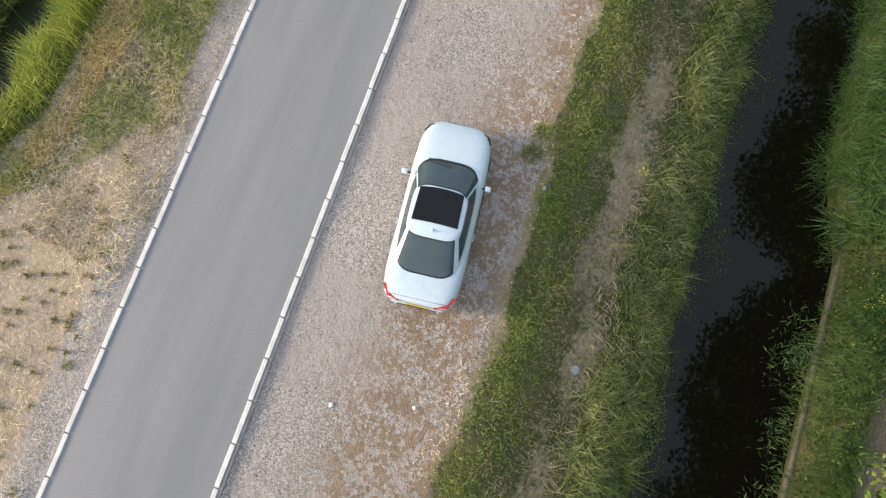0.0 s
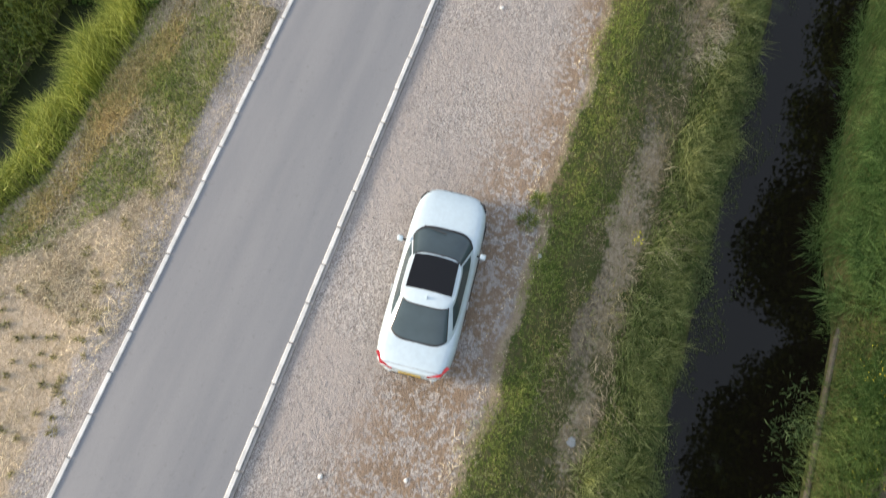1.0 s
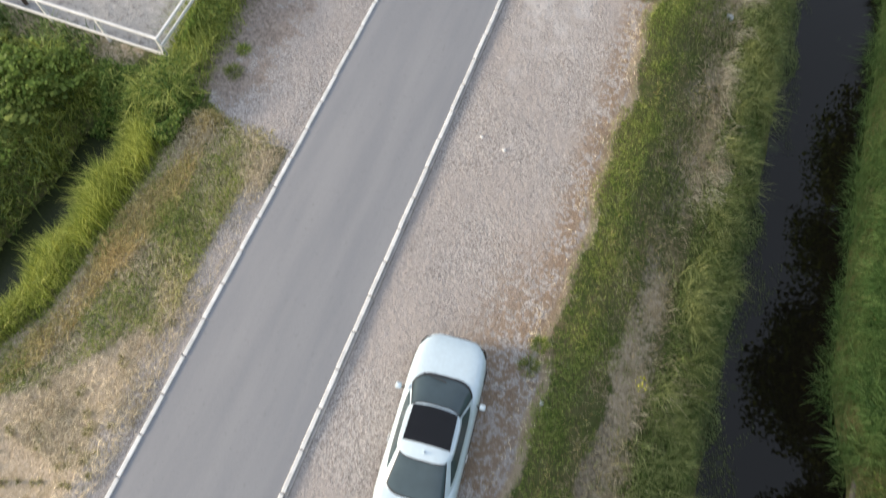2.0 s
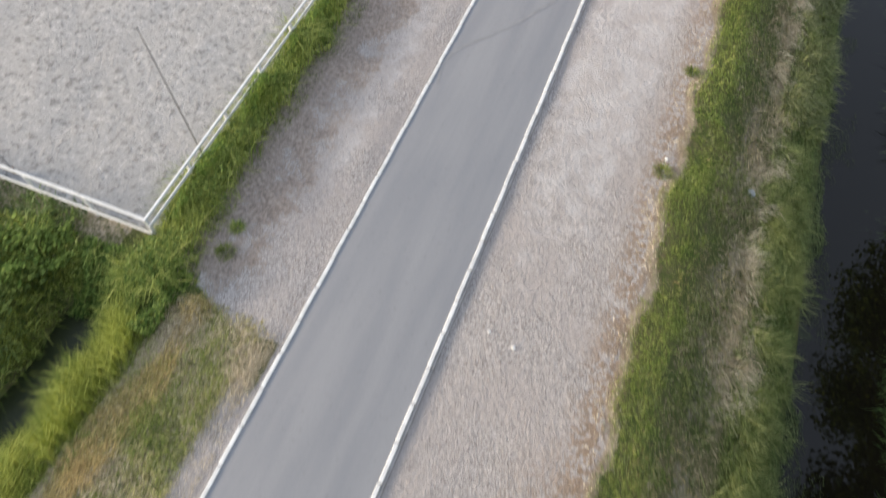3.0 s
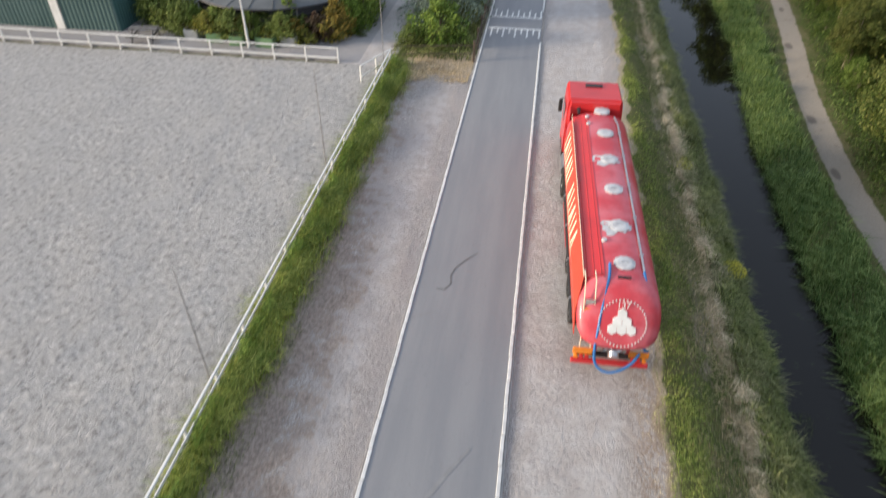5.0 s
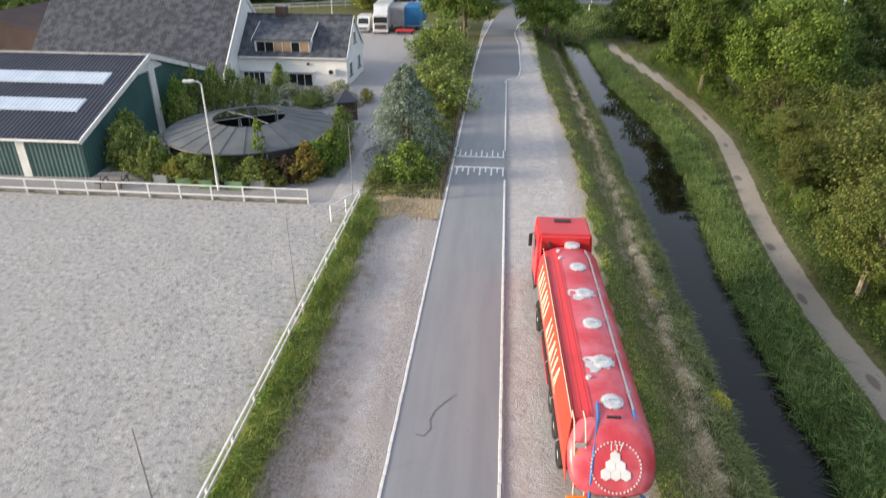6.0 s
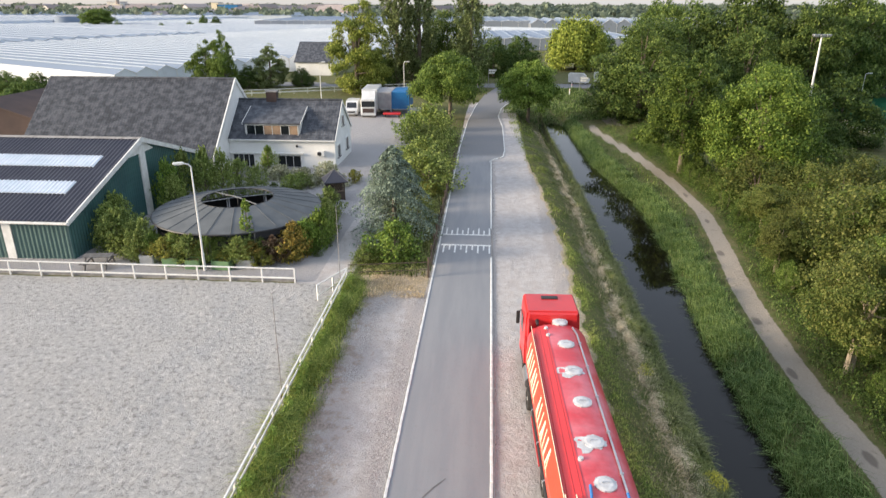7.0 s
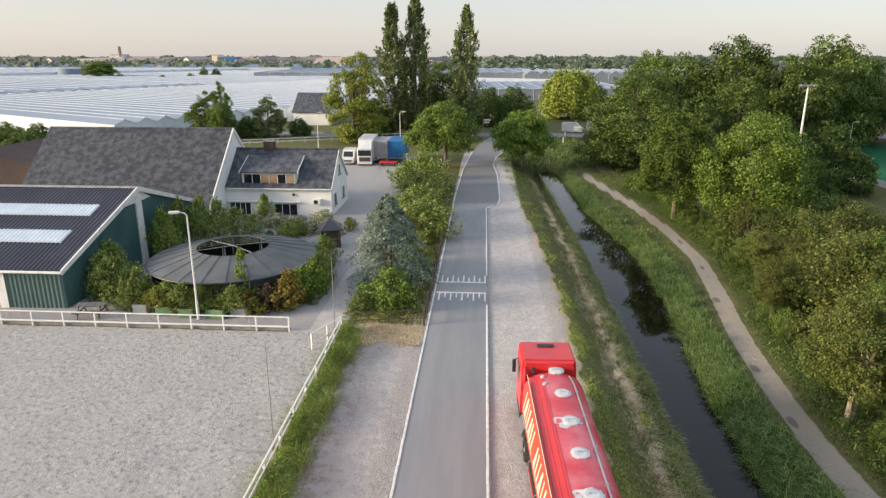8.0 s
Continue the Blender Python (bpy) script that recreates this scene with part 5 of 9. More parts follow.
    loft(cab, [[(-h, a, z), (h, a, z), (h, b, z), (-h, b, z)] for z, h, a, b in ((0.75, 1.18, 12.35, 14.6), (1.4, 1.2, 12.3, 14.66), (2.1, 1.2, 12.3, 14.64), (2.9, 1.18, 12.3, 14.52), (zr - 0.08, 1.15, 12.32, 14.42), (zr, 1.08, 12.4, 14.32))])
    bmesh.ops.bevel(cab, geom=[e for e in cab.edges if abs(e.verts[0].co.z - e.verts[1].co.z) > 0.2], offset=0.12, segments=3, affect="EDGES")
    cb = part("cab", cab, M_RED, ob, "red flat-fronted cab with a roof hatch", True)
    part("roof_hatch", box(bmesh.new(), -0.38, 0.38, 13.75, 14.05, zr - 0.01, zr + 0.05, 0.02), M_BLACK, cb)
    part("roof_lip", box(bmesh.new(), -1.1, 1.1, 12.42, 12.52, zr - 0.02, zr + 0.07, 0.02), M_RED, cb)
    part("fairing", loft(bmesh.new(), [[(-1.12, 11.9, 2.3), (-1.12, 12.29, 2.3), (-1.1, 12.29, 3.1), (-1.08, 12.05, 2.9)], [(-1.05, 11.9, 2.3), (-1.05, 12.29, 2.3), (-1.05, 12.29, 3.1), (-1.05, 12.05, 2.9)]]), M_RED, cb)
    part("horn", rod(bmesh.new(), (-0.7, 12.0, 2.92), (-0.7, 12.34, 2.98), 0.06, 0.09, 10), M_BLACK, cb)
    part("windscreen", loft(bmesh.new(), [[(-1.05, 14.67, 1.75), (1.05, 14.67, 1.75), (1.03, 14.55, 2.85), (-1.03, 14.55, 2.85)], [(-1.05, 14.6, 1.75), (1.05, 14.6, 1.75), (1.03, 14.48, 2.85), (-1.03, 14.48, 2.85)]]), M_WINDOW, cb)
    for s in (-1, 1):
        part("side_window", box(bmesh.new(), s * 1.195, s * 1.21, 13.3, 14.15, 1.85, 2.6), M_WINDOW, cb)
        mr = part("mirror", box(bmesh.new(), s * 1.28, s * 1.45, 14.1, 14.2, 1.9, 2.55, 0.03), M_BLACK, cb)
        part("mirror_arm", rod(bmesh.new(), (s * 1.15, 14.2, 2.6), (s * 1.4, 14.15, 2.5), 0.025, n=6), M_BLACK, mr)
        part("step", box(bmesh.new(), s * 0.85, s * 1.19, 12.6, 14.0, 0.45, 0.75, 0.03), M_BLACK, cb)
    part("front_bumper", box(bmesh.new(), -1.18, 1.18, 14.3, 14.76, 0.35, 0.85, 0.06), M_RED, cb)
    part("visor", box(bmesh.new(), -1.0, 1.0, 14.44, 14.66, 2.92, 3.0, 0.02), M_BLACK, cb)


tanker()

# ---- the silver-white car ----
M_CARWHITE = paint("white_car_paint", (0.6, 0.715, 0.78), 0.18, 1.0, (0.57, 0.69, 0.755))
M_CARGLASS = glass("car_glass", (0.075, 0.11, 0.125), 0.02)
M_SUNROOF = glass("black_roof_glass", (0.012, 0.013, 0.018), 0.05)
M_REDLAMP = paint("red_lamp_glass", (0.5, 0.015, 0.02), 0.15, 0.8)
M_PLATE = mat("yellow_plate", (0.72, 0.5, 0.03), (0.66, 0.46, 0.03), 0.5)


def car(x, y, z, turn):
    ob = thing("car", pose(x, y, z, 0, 0, turn), "white two-door coupe with a black glass sunroof on gravel", "car")
    ys = [-2.2, -2.17, -2.05, -1.85, -1.55, -1.1, -0.5, 0.2, 0.8, 1.15, 1.5, 1.8, 2.0, 2.12, 2.18, 2.2]
    hw = [0.5, 0.68, 0.79, 0.85, 0.885, 0.895, 0.89, 0.885, 0.885, 0.88, 0.865, 0.82, 0.74, 0.63, 0.5, 0.36]
    tz = [0.78, 0.86, 0.92, 0.945, 0.95, 0.94, 0.915, 0.905, 0.905, 0.9, 0.87, 0.82, 0.76, 0.7, 0.66, 0.6]
    bz = [0.42, 0.34, 0.28, 0.22, 0.19, 0.17, 0.16, 0.16, 0.16, 0.16, 0.18, 0.2, 0.22, 0.26, 0.3, 0.36]

    def section(k):
        w, t, b = hw[k], tz[k], bz[k]
        h = t - b
        half = [(0.0, b), (0.7 * w, b), (0.93 * w, b + 0.1 * h), (0.985 * w, b + 0.3 * h), (w, b + 0.55 * h), (0.985 * w, b + 0.74 * h), (0.94 * w, b + 0.87 * h), (0.85 * w, b + 0.95 * h), (0.6 * w, b + 0.99 * h), (0.3 * w, t)]
        pts = [(px, ys[k], pz) for px, pz in half] + [(0.0, ys[k], t + 0.004)] + [(-px, ys[k], pz) for px, pz in half[:0:-1]]
        return pts
    body = bmesh.new()
    loft(body, [section(k) for k in range(len(ys))])
    bmesh.ops.subdivide_edges(body, edges=list(body.edges), cuts=1, use_grid_fill=True, smooth=0.6)
    part("body", body, M_CARWHITE, ob, "white painted bodywork", True)

    def cabin(t, v):
        """The upper cabin's skin: t round it, v from the belt (0) to the roof's edge (1) and its middle (2)."""
        v1, v2 = min(v, 1.0), max(v - 1.0, 0.0)
        f = v1 ** 0.85
        yf, yr = 1.18 + (0.4 - 1.18) * f, -1.68 + (-0.72 + 1.68) * f
        w = 0.78 + (0.605 - 0.78) * f
        zz = 0.9 + (1.29 - 0.9) * (v1 ** 0.92)
        k = 1 - v2
        c, a = (yf + yr) / 2, (yf - yr) / 2
        n = 4.2
        px = w * math.copysign(abs(math.cos(t)) ** (2 / n), math.cos(t)) * k
        py = c + a * math.copysign(abs(math.sin(t)) ** (2 / n), math.sin(t)) * k
        bulge = 0.035 * (1 - k * k) if v2 else 0.0
        bow = 0.03 * (1 - (px / w) ** 2) * f
        return Vector((px, py, zz + bulge + bow))

    def skin(name, t0, t1, v0, v1, nt, nv, material, lift, label="", closed=False):
        bm = bmesh.new()
        ts = [radians(t0 + (t1 - t0) * i / nt) for i in range(nt + 1)]
        vs = [v0 + (v1 - v0) * j / nv for j in range(nv + 1)]
        centre = Vector((0, -0.2, 0.75))
        grid = []
        for t in ts:
            row = []
            for v in vs:
                p = cabin(t, v)
                e = 0.01
                du, dv = cabin(t + e, v) - p, cabin(t, min(v + e, 1.999)) - cabin(t, min(v, 1.989))
                nrm = du.cross(dv)
                nrm = nrm.normalized() if nrm.length > 1e-9 else Vector((0, 0, 1))
                if nrm.dot(p - centre) < 0:
                    nrm = -nrm
                row.append(bm.verts.new(p + nrm * lift))
            grid.append(row)
        for i in range(nt):
            for j in range(nv):
                bm.faces.new((grid[i][j], grid[i + 1][j], grid[i + 1][j + 1], grid[i][j + 1]))
        bmesh.ops.remove_doubles(bm, verts=bm.verts, dist=0.0008)
        if not closed:
            bmesh.ops.solidify(bm, geom=list(bm.faces), thickness=0.004)
        return part(name, bm, material, ob, label, True)

    skin("roof", 0, 360, 0.0, 1.995, 72, 22, M_CARWHITE, 0.0, "", True)
    skin("windscreen_surround", 36, 144, 0.0, 0.985, 22, 8, M_BLACK, 0.003)
    skin("rear_surround", 225, 315, 0.09, 0.95, 22, 8, M_BLACK, 0.003)
    skin("windscreen", 40, 140, 0.06, 0.94, 22, 8, M_CARGLASS, 0.006)
    skin("rear_window", 228.5, 311.5, 0.13, 0.915, 22, 8, M_CARGLASS, 0.006)
    for a, b, nm in ((-27, 30, "side_window"), (150, 207, "side_window")):
        skin(nm, a, b, 0.16, 0.86, 14, 6, M_CARGLASS, 0.006)
    # sunroof panel and its frame
    bm = bmesh.new()
    rows = []
    for yy in np.linspace(-0.44, 0.34, 8):
        row = []
        for xx in np.linspace(-0.52, 0.52, 8):
            row.append(bm.verts.new((xx * (1 - 0.05 * (yy + 0.44)), yy + 0.035 * (1 - (xx / 0.475) ** 2) * (1 if yy > 0 else 0.3), 1.376 - 0.03 * (xx / 0.52) ** 2 - 0.028 * ((yy + 0.1) / 0.45) ** 2)))
        rows.append(row)
    for r0, r1 in zip(rows, rows[1:]):
        for i in range(7):
            bm.faces.new((r0[i], r0[i + 1], r1[i + 1], r1[i]))
    bmesh.ops.solidify(bm, geom=list(bm.faces), thickness=0.014)
    part("sunroof", bm, M_SUNROOF, ob, "black tinted glass sunroof", True)
    part("antenna", loft(bmesh.new(), [[(-0.02, -0.62, 1.3), (0.02, -0.62, 1.3), (0.02, -0.5, 1.3), (-0.02, -0.5, 1.3)], [(-0.006, -0.63, 1.385), (0.006, -0.63, 1.385), (0.006, -0.6, 1.385), (-0.006, -0.6, 1.385)]]), M_CARWHITE, ob)
    for s in (-1, 1):
        mi = part("mirror", box(bmesh.new(), s * 0.9, s * 1.04, 0.62, 0.75, 0.93, 1.05, 0.035, 3), M_CARWHITE, ob, smooth=True)
        part("mirror_foot", rod(bmesh.new(), (s * 0.84, 0.7, 0.92), (s * 0.93, 0.68, 0.97), 0.025, n=6), M_BLACK, mi)
        part("door_handle", box(bmesh.new(), s * 0.885, s * 0.912, -0.52, -0.34, 0.72, 0.75, 0.008), M_ALU, ob)
        part("tail_lamp", loft(bmesh.new(), [[(s * 0.4, -2.215, 0.76), (s * 0.7, -2.14, 0.75), (s * 0.845, -1.9, 0.8), (s * 0.835, -1.9, 0.88), (s * 0.66, -2.15, 0.87), (s * 0.4, -2.2, 0.84)], [(s * 0.4, -2.1, 0.76), (s * 0.65, -2.05, 0.75), (s * 0.78, -1.88, 0.8), (s * 0.77, -1.88, 0.88), (s * 0.62, -2.05, 0.88), (s * 0.4, -2.1, 0.85)]]), M_REDLAMP, ob, "red glass tail lamp")
        part("head_lamp", loft(bmesh.new(), [[(s * 0.42, 2.13, 0.6), (s * 0.72, 2.06, 0.62), (s * 0.8, 1.86, 0.72), (s * 0.6, 2.06, 0.71)], [(s * 0.42, 2.02, 0.58), (s * 0.7, 1.95, 0.6), (s * 0.78, 1.8, 0.7), (s * 0.58, 1.98, 0.7)]]), M_WINDOW, ob)
        part("exhaust", rod(bmesh.new(), (s * 0.5, -2.02, 0.27), (s * 0.5, -2.24, 0.27), 0.04, n=10), M_ALU, ob)
        part("sill_trim", box(bmesh.new(), s * 0.86, s * 0.9, -0.85, 0.95, 0.2, 0.25, 0.01), M_BLACK, ob)
        for yy in (-1.32, 1.33):
            part("wheel_arch", rod(bmesh.new(), (s * 0.8, yy, 0.34), (s * 0.862, yy, 0.34), 0.37, n=24), M_BLACK, ob)
            wheel(ob, s * 0.775, yy, 0.325, 0.21, M_ALU)
    pl = part("number_plate", box(bmesh.new(), -0.26, 0.26, -2.235, -2.215, 0.63, 0.74, 0.005), M_PLATE, ob, "yellow plate with dark bars")
    for k in range(6):
        part("plate_bar", box(bmesh.new(), -0.2 + k * 0.07, -0.16 + k * 0.07, -2.24, -2.234, 0.655, 0.715), M_BLACK, pl)
    part("rear_bumper", box(bmesh.new(), -0.62, 0.62, -2.215, -2.05, 0.26, 0.5, 0.06, 3), M_CARWHITE, ob, smooth=True)
    part("bumper_insert", box(bmesh.new(), -0.5, 0.5, -2.222, -2.1, 0.2, 0.3, 0.02), M_BLACK, ob)
    part("grille", box(bmesh.new(), -0.34, 0.34, 2.1, 2.215, 0.32, 0.62, 0.03), M_BLACK, ob)
    part("boot_line", box(bmesh.new(), -0.6, 0.6, -2.095, -2.085, 0.885, 0.906), M_STEEL, ob)
    part("wiper", tube(bmesh.new(), [(-0.5, 1.12, 0.97), (0.05, 1.02, 1.02)], 0.012, 5), M_BLACK, ob)


car(-1.36, 4.62, -0.045, 5.4)

# ---- plants ----
L_MID = leafy("leaf_mid_green", (0.04, 0.078, 0.013), (0.068, 0.108, 0.02), (0.14, 0.165, 0.04))
L_POPLAR = leafy("leaf_poplar", (0.078, 0.108, 0.04), (0.11, 0.14, 0.05), (0.2, 0.22, 0.09))
L_DARK = leafy("leaf_dark_green", (0.033, 0.066, 0.014), (0.056, 0.092, 0.02), (0.11, 0.135, 0.035))
L_FRESH = leafy("leaf_fresh_green", (0.07, 0.125, 0.019), (0.105, 0.16, 0.028), (0.18, 0.21, 0.046))
L_OLIVE = leafy("leaf_olive", (0.05, 0.088, 0.014), (0.072, 0.11, 0.02), (0.112, 0.138, 0.033))
L_RUST = leafy("leaf_russet", (0.15, 0.125, 0.03), (0.115, 0.125, 0.03), (0.32, 0.2, 0.04))
L_PURPLE = leafy("leaf_purple_brown", (0.09, 0.05, 0.04), (0.12, 0.09, 0.05), (0.2, 0.14, 0.08))
L_BROWNED = leafy("leaf_browning_olive", (0.052, 0.08, 0.015), (0.075, 0.094, 0.02), (0.125, 0.118, 0.037))
L_GARDEN = leafy("leaf_garden_green", (0.085, 0.13, 0.029), (0.128, 0.17, 0.038), (0.235, 0.25, 0.08))
L_YELLOWED = leafy("leaf_yellowing", (0.14, 0.15, 0.03), (0.125, 0.148, 0.03), (0.29, 0.24, 0.05))
L_BLUE = leafy("needle_blue_green", (0.068, 0.098, 0.07), (0.1, 0.132, 0.1), (0.185, 0.215, 0.165), 0.1, 0.7)
L_WILLOW = leafy("leaf_willow_yellow", (0.1, 0.145, 0.02), (0.15, 0.185, 0.028), (0.25, 0.26, 0.05))
L_PALE = leafy("leaf_pale_blossom", (0.12, 0.14, 0.06), (0.2, 0.21, 0.12), (0.5, 0.48, 0.38))
G_VERGE = leafy("verge_grass", (0.086, 0.138, 0.022), (0.14, 0.18, 0.036), (0.28, 0.27, 0.085), 0.25)
G_BANK = leafy("bank_grass", (0.066, 0.098, 0.024), (0.118, 0.145, 0.038), (0.26, 0.25, 0.1), 0.25)
G_REED = leafy("reed_green", (0.046, 0.088, 0.021), (0.074, 0.12, 0.032), (0.165, 0.19, 0.07), 0.25)
G_REEDNEAR = leafy("reed_bright_green", (0.044, 0.1, 0.026), (0.07, 0.13, 0.036), (0.15, 0.195, 0.07), 0.25)
G_LIME = leafy("reed_lime", (0.11, 0.15, 0.018), (0.165, 0.195, 0.027), (0.3, 0.29, 0.075), 0.3)
L_LIME = leafy("leaf_lime", (0.055, 0.092, 0.017), (0.095, 0.13, 0.024), (0.2, 0.21, 0.05))
G_STRAW = leafy("dry_straw", (0.34, 0.285, 0.185), (0.42, 0.355, 0.24), (0.53, 0.47, 0.335), 0.15, 0.8)
G_DEAD = leafy("dead_grey_grass", (0.28, 0.215, 0.125), (0.34, 0.27, 0.16), (0.43, 0.36, 0.235), 0.15, 0.8)
G_ORANGE = leafy("dry_orange_grass", (0.3, 0.22, 0.09), (0.235, 0.195, 0.075), (0.43, 0.35, 0.16), 0.2, 0.8)


def unit(v):
    return v / np.maximum(np.linalg.norm(v, axis=-1, keepdims=True), 1e-9)


def leaf_mesh(name, pts, nrm, size, material, parent, long=1.5):
    """Small pointed leaves: one diamond of two bent triangles at each point."""
    n = len(pts)
    r = rng.normal(size=(n, 3))
    t = unit(np.cross(nrm, r))
    b = np.cross(nrm, t)
    s = size[:, None]
    co = np.stack([pts - t * s * long * 0.5, pts + b * s * 0.5 - nrm * s * 0.1, pts + t * s * long * 0.5, pts - b * s * 0.5 - nrm * s * 0.1], 1).reshape(-1, 3)
    q = np.arange(4 * n).reshape(n, 4)
    return raw(name, co, q, None, material, parent)


def spray_leaves(cl, axis, per, slim=0.45):
    """Leaves along tapering sprays: centre and half-length (x, y, z, r), and the way each spray points."""
    k = np.repeat(np.arange(len(cl)), per)
    n = len(k)
    s = rng.random(n) * 2 - 1
    cross = rng.normal(size=(n, 3)) * (slim * (0.95 - 0.55 * s))[:, None] * 0.62
    p = cl[k, :3] + (axis[k] * s[:, None] + cross) * cl[k, 3:4]
    nrm = unit(axis[k] * 0.35 + cross * 0.9 + np.array([0, 0, 0.55]) + 0.5 * rng.normal(size=(n, 3)))
    return p, nrm


def limbs(bm, H, base_r, tops, lean=(0, 0), fork=0.35):
    spine = [(lean[0] * f * f, lean[1] * f * f, H * f) for f in (0, 0.12, 0.3, 0.5, 0.72)]
    tube(bm, [(x, y, z - (0.15 if i == 0 else 0)) for i, (x, y, z) in enumerate(spine)], [base_r * 1.25, base_r, base_r * 0.8, base_r * 0.55, base_r * 0.2], 8)
    for tx, ty, tz in tops:
        f = min(0.6, max(0.2, fork + 0.25 * (tz / H - 0.5)))
        sx, sy, sz = lean[0] * f * f, lean[1] * f * f, H * f
        mx, my, mz = sx + (tx - sx) * 0.45, sy + (ty - sy) * 0.45, sz + (tz - sz) * 0.6
        tube(bm, [(sx, sy, sz), (mx, my, mz), (tx, ty, tz)], [base_r * 0.42, base_r * 0.26, base_r * 0.08], 5)


def crown_sprays(g, n, H, R, base, prof, seed, lift, length, power=0.9):
    """Spray centres that fill a crown of the given outline, uneven and with gaps."""
    f = g.random(n) ** power
    a = g.random(n) * 2 * math.pi
    wide = np.interp(f, [0, 0.12, 0.3, 0.5, 0.7, 0.88, 1.0], prof)
    wide = wide * (0.86 + 0.15 * np.sin(3 * a + seed + 5 * f) + 0.13 * np.sin(5 * a - 2 * seed + 11 * f))
    rr = R * wide * np.sqrt(0.08 + 0.92 * g.random(n))
    gap = np.sin(a * 2 + f * 9 + seed) * np.sin(f * 14 + a * 3 - seed) > 0.72
    out = np.stack([np.cos(a), np.sin(a), np.zeros(n)], -1)
    axis = unit(out * (0.25 + rr / R)[:, None] + np.array([0, 0, 1.0]) * (lift + 0.5 * f)[:, None] + 0.3 * g.normal(size=(n, 3)))
    z = H * (base + (1 - base) * f * 0.95)
    cl = np.stack([rr * np.cos(a), rr * np.sin(a), z, length * (0.6 + 0.8 * g.random(n)) * (1 - 0.45 * f)], -1)
    return cl[~gap], axis[~gap]


TREE_FORM = [0.5, 0.82, 1.0, 0.95, 0.72, 0.42, 0.1]
BUSH_FORM = [0.75, 0.95, 1.0, 0.9, 0.72, 0.45, 0.15]


def lobed_crown(g, n, lobes, H, R, base, prof, seed):
    """Leaves in small uneven clusters set on a few large boughs that together fill the crown's outline."""
    boughs = max(16, lobes // 7)
    f = (np.arange(boughs) + g.random(boughs)) / boughs
    a = 2.4 * np.arange(boughs) + seed + 0.7 * g.random(boughs)
    wide = np.interp(f, [0, 0.12, 0.3, 0.5, 0.7, 0.88, 1.0], prof)
    rr = R * wide * (0.25 + 0.42 * np.sqrt(g.random(boughs)))
    big = R * (0.3 + 0.12 * g.random(boughs)) * (0.62 + 0.38 * wide)
    top = np.stack([rr * np.cos(a), rr * np.sin(a), H * (base + (0.97 - base) * f) - 0.55 * big], -1)
    b = g.choice(boughs, size=lobes, p=big ** 2 / np.sum(big ** 2))
    out = np.stack([np.cos(a), np.sin(a), np.full(boughs, 0.7)], -1)
    d = unit(g.normal(size=(lobes, 3)) + 0.8 * out[b])
    small = big[b] * (0.24 + 0.26 * g.random(lobes))
    c = top[b] + d * (big[b] * (0.45 + 0.5 * g.random(lobes)))[:, None] * np.array([1.0, 1.0, 0.8])
    k = g.choice(lobes, size=n, p=small ** 2 / np.sum(small ** 2))
    e = unit(g.normal(size=(n, 3)) + 0.45 * d[k] + np.array([0, 0, 0.15]))
    reach = small[k] * (0.35 + 0.85 * g.random(n) ** 0.7)
    p = c[k] + e * reach[:, None] * np.array([1.15, 1.15, 0.72])
    p[:, 2] -= 0.2 * small[k] * g.random(n) ** 2
    nrm = unit(e * 0.55 + d[k] * 0.35 + np.array([0, 0, 0.4]) + 0.55 * g.normal(size=(n, 3)))
    return c, p, nrm


def broad_tree(name, H, R, seed, material, leaf, clumps=90, per=130, base=0.18, trunk=0.22, lean=(0, 0), label="", category="tree", low=0.1, group="", bark=None, stems=1):
    g = np.random.default_rng(seed)
    ob = thing(name, pose(0, 0, 0), label, category, group)
    if category != "tree":
        cl, axis = crown_sprays(g, clumps * 2, H, R, base, BUSH_FORM, seed, 0.7, R * 0.28)
        p, nrm = spray_leaves(cl, axis, int(per * 0.24), 0.5)
    else:
        cl, p, nrm = lobed_crown(g, int(clumps * per * 0.85), max(150, int(clumps * 1.7)), H, R, base, TREE_FORM, seed)
    for q in (cl, p):
        q[:, 0] += lean[0] * 0.5
        q[:, 1] += lean[1] * 0.5
    p[:, 2] = np.maximum(p[:, 2], 0.03)
    leaf_mesh("crown", p, nrm, leaf * (0.5 + 0.85 * rng.random(len(p))), material, ob, 1.6)
    for k in range(stems):
        bm = bmesh.new()
        pick = cl[g.permutation(len(cl))[:12 // stems]]
        limbs(bm, H, trunk, [tuple(c[:3]) for c in pick], (lean[0] + 1.1 * k, lean[1] - 0.5 * k), base + 0.12)
        if k:
            bmesh.ops.translate(bm, verts=bm.verts, vec=(0.28 * k, 0.12 * k, 0))
        part("trunk", bm, bark or M_BARK, ob, smooth=True)
    return ob


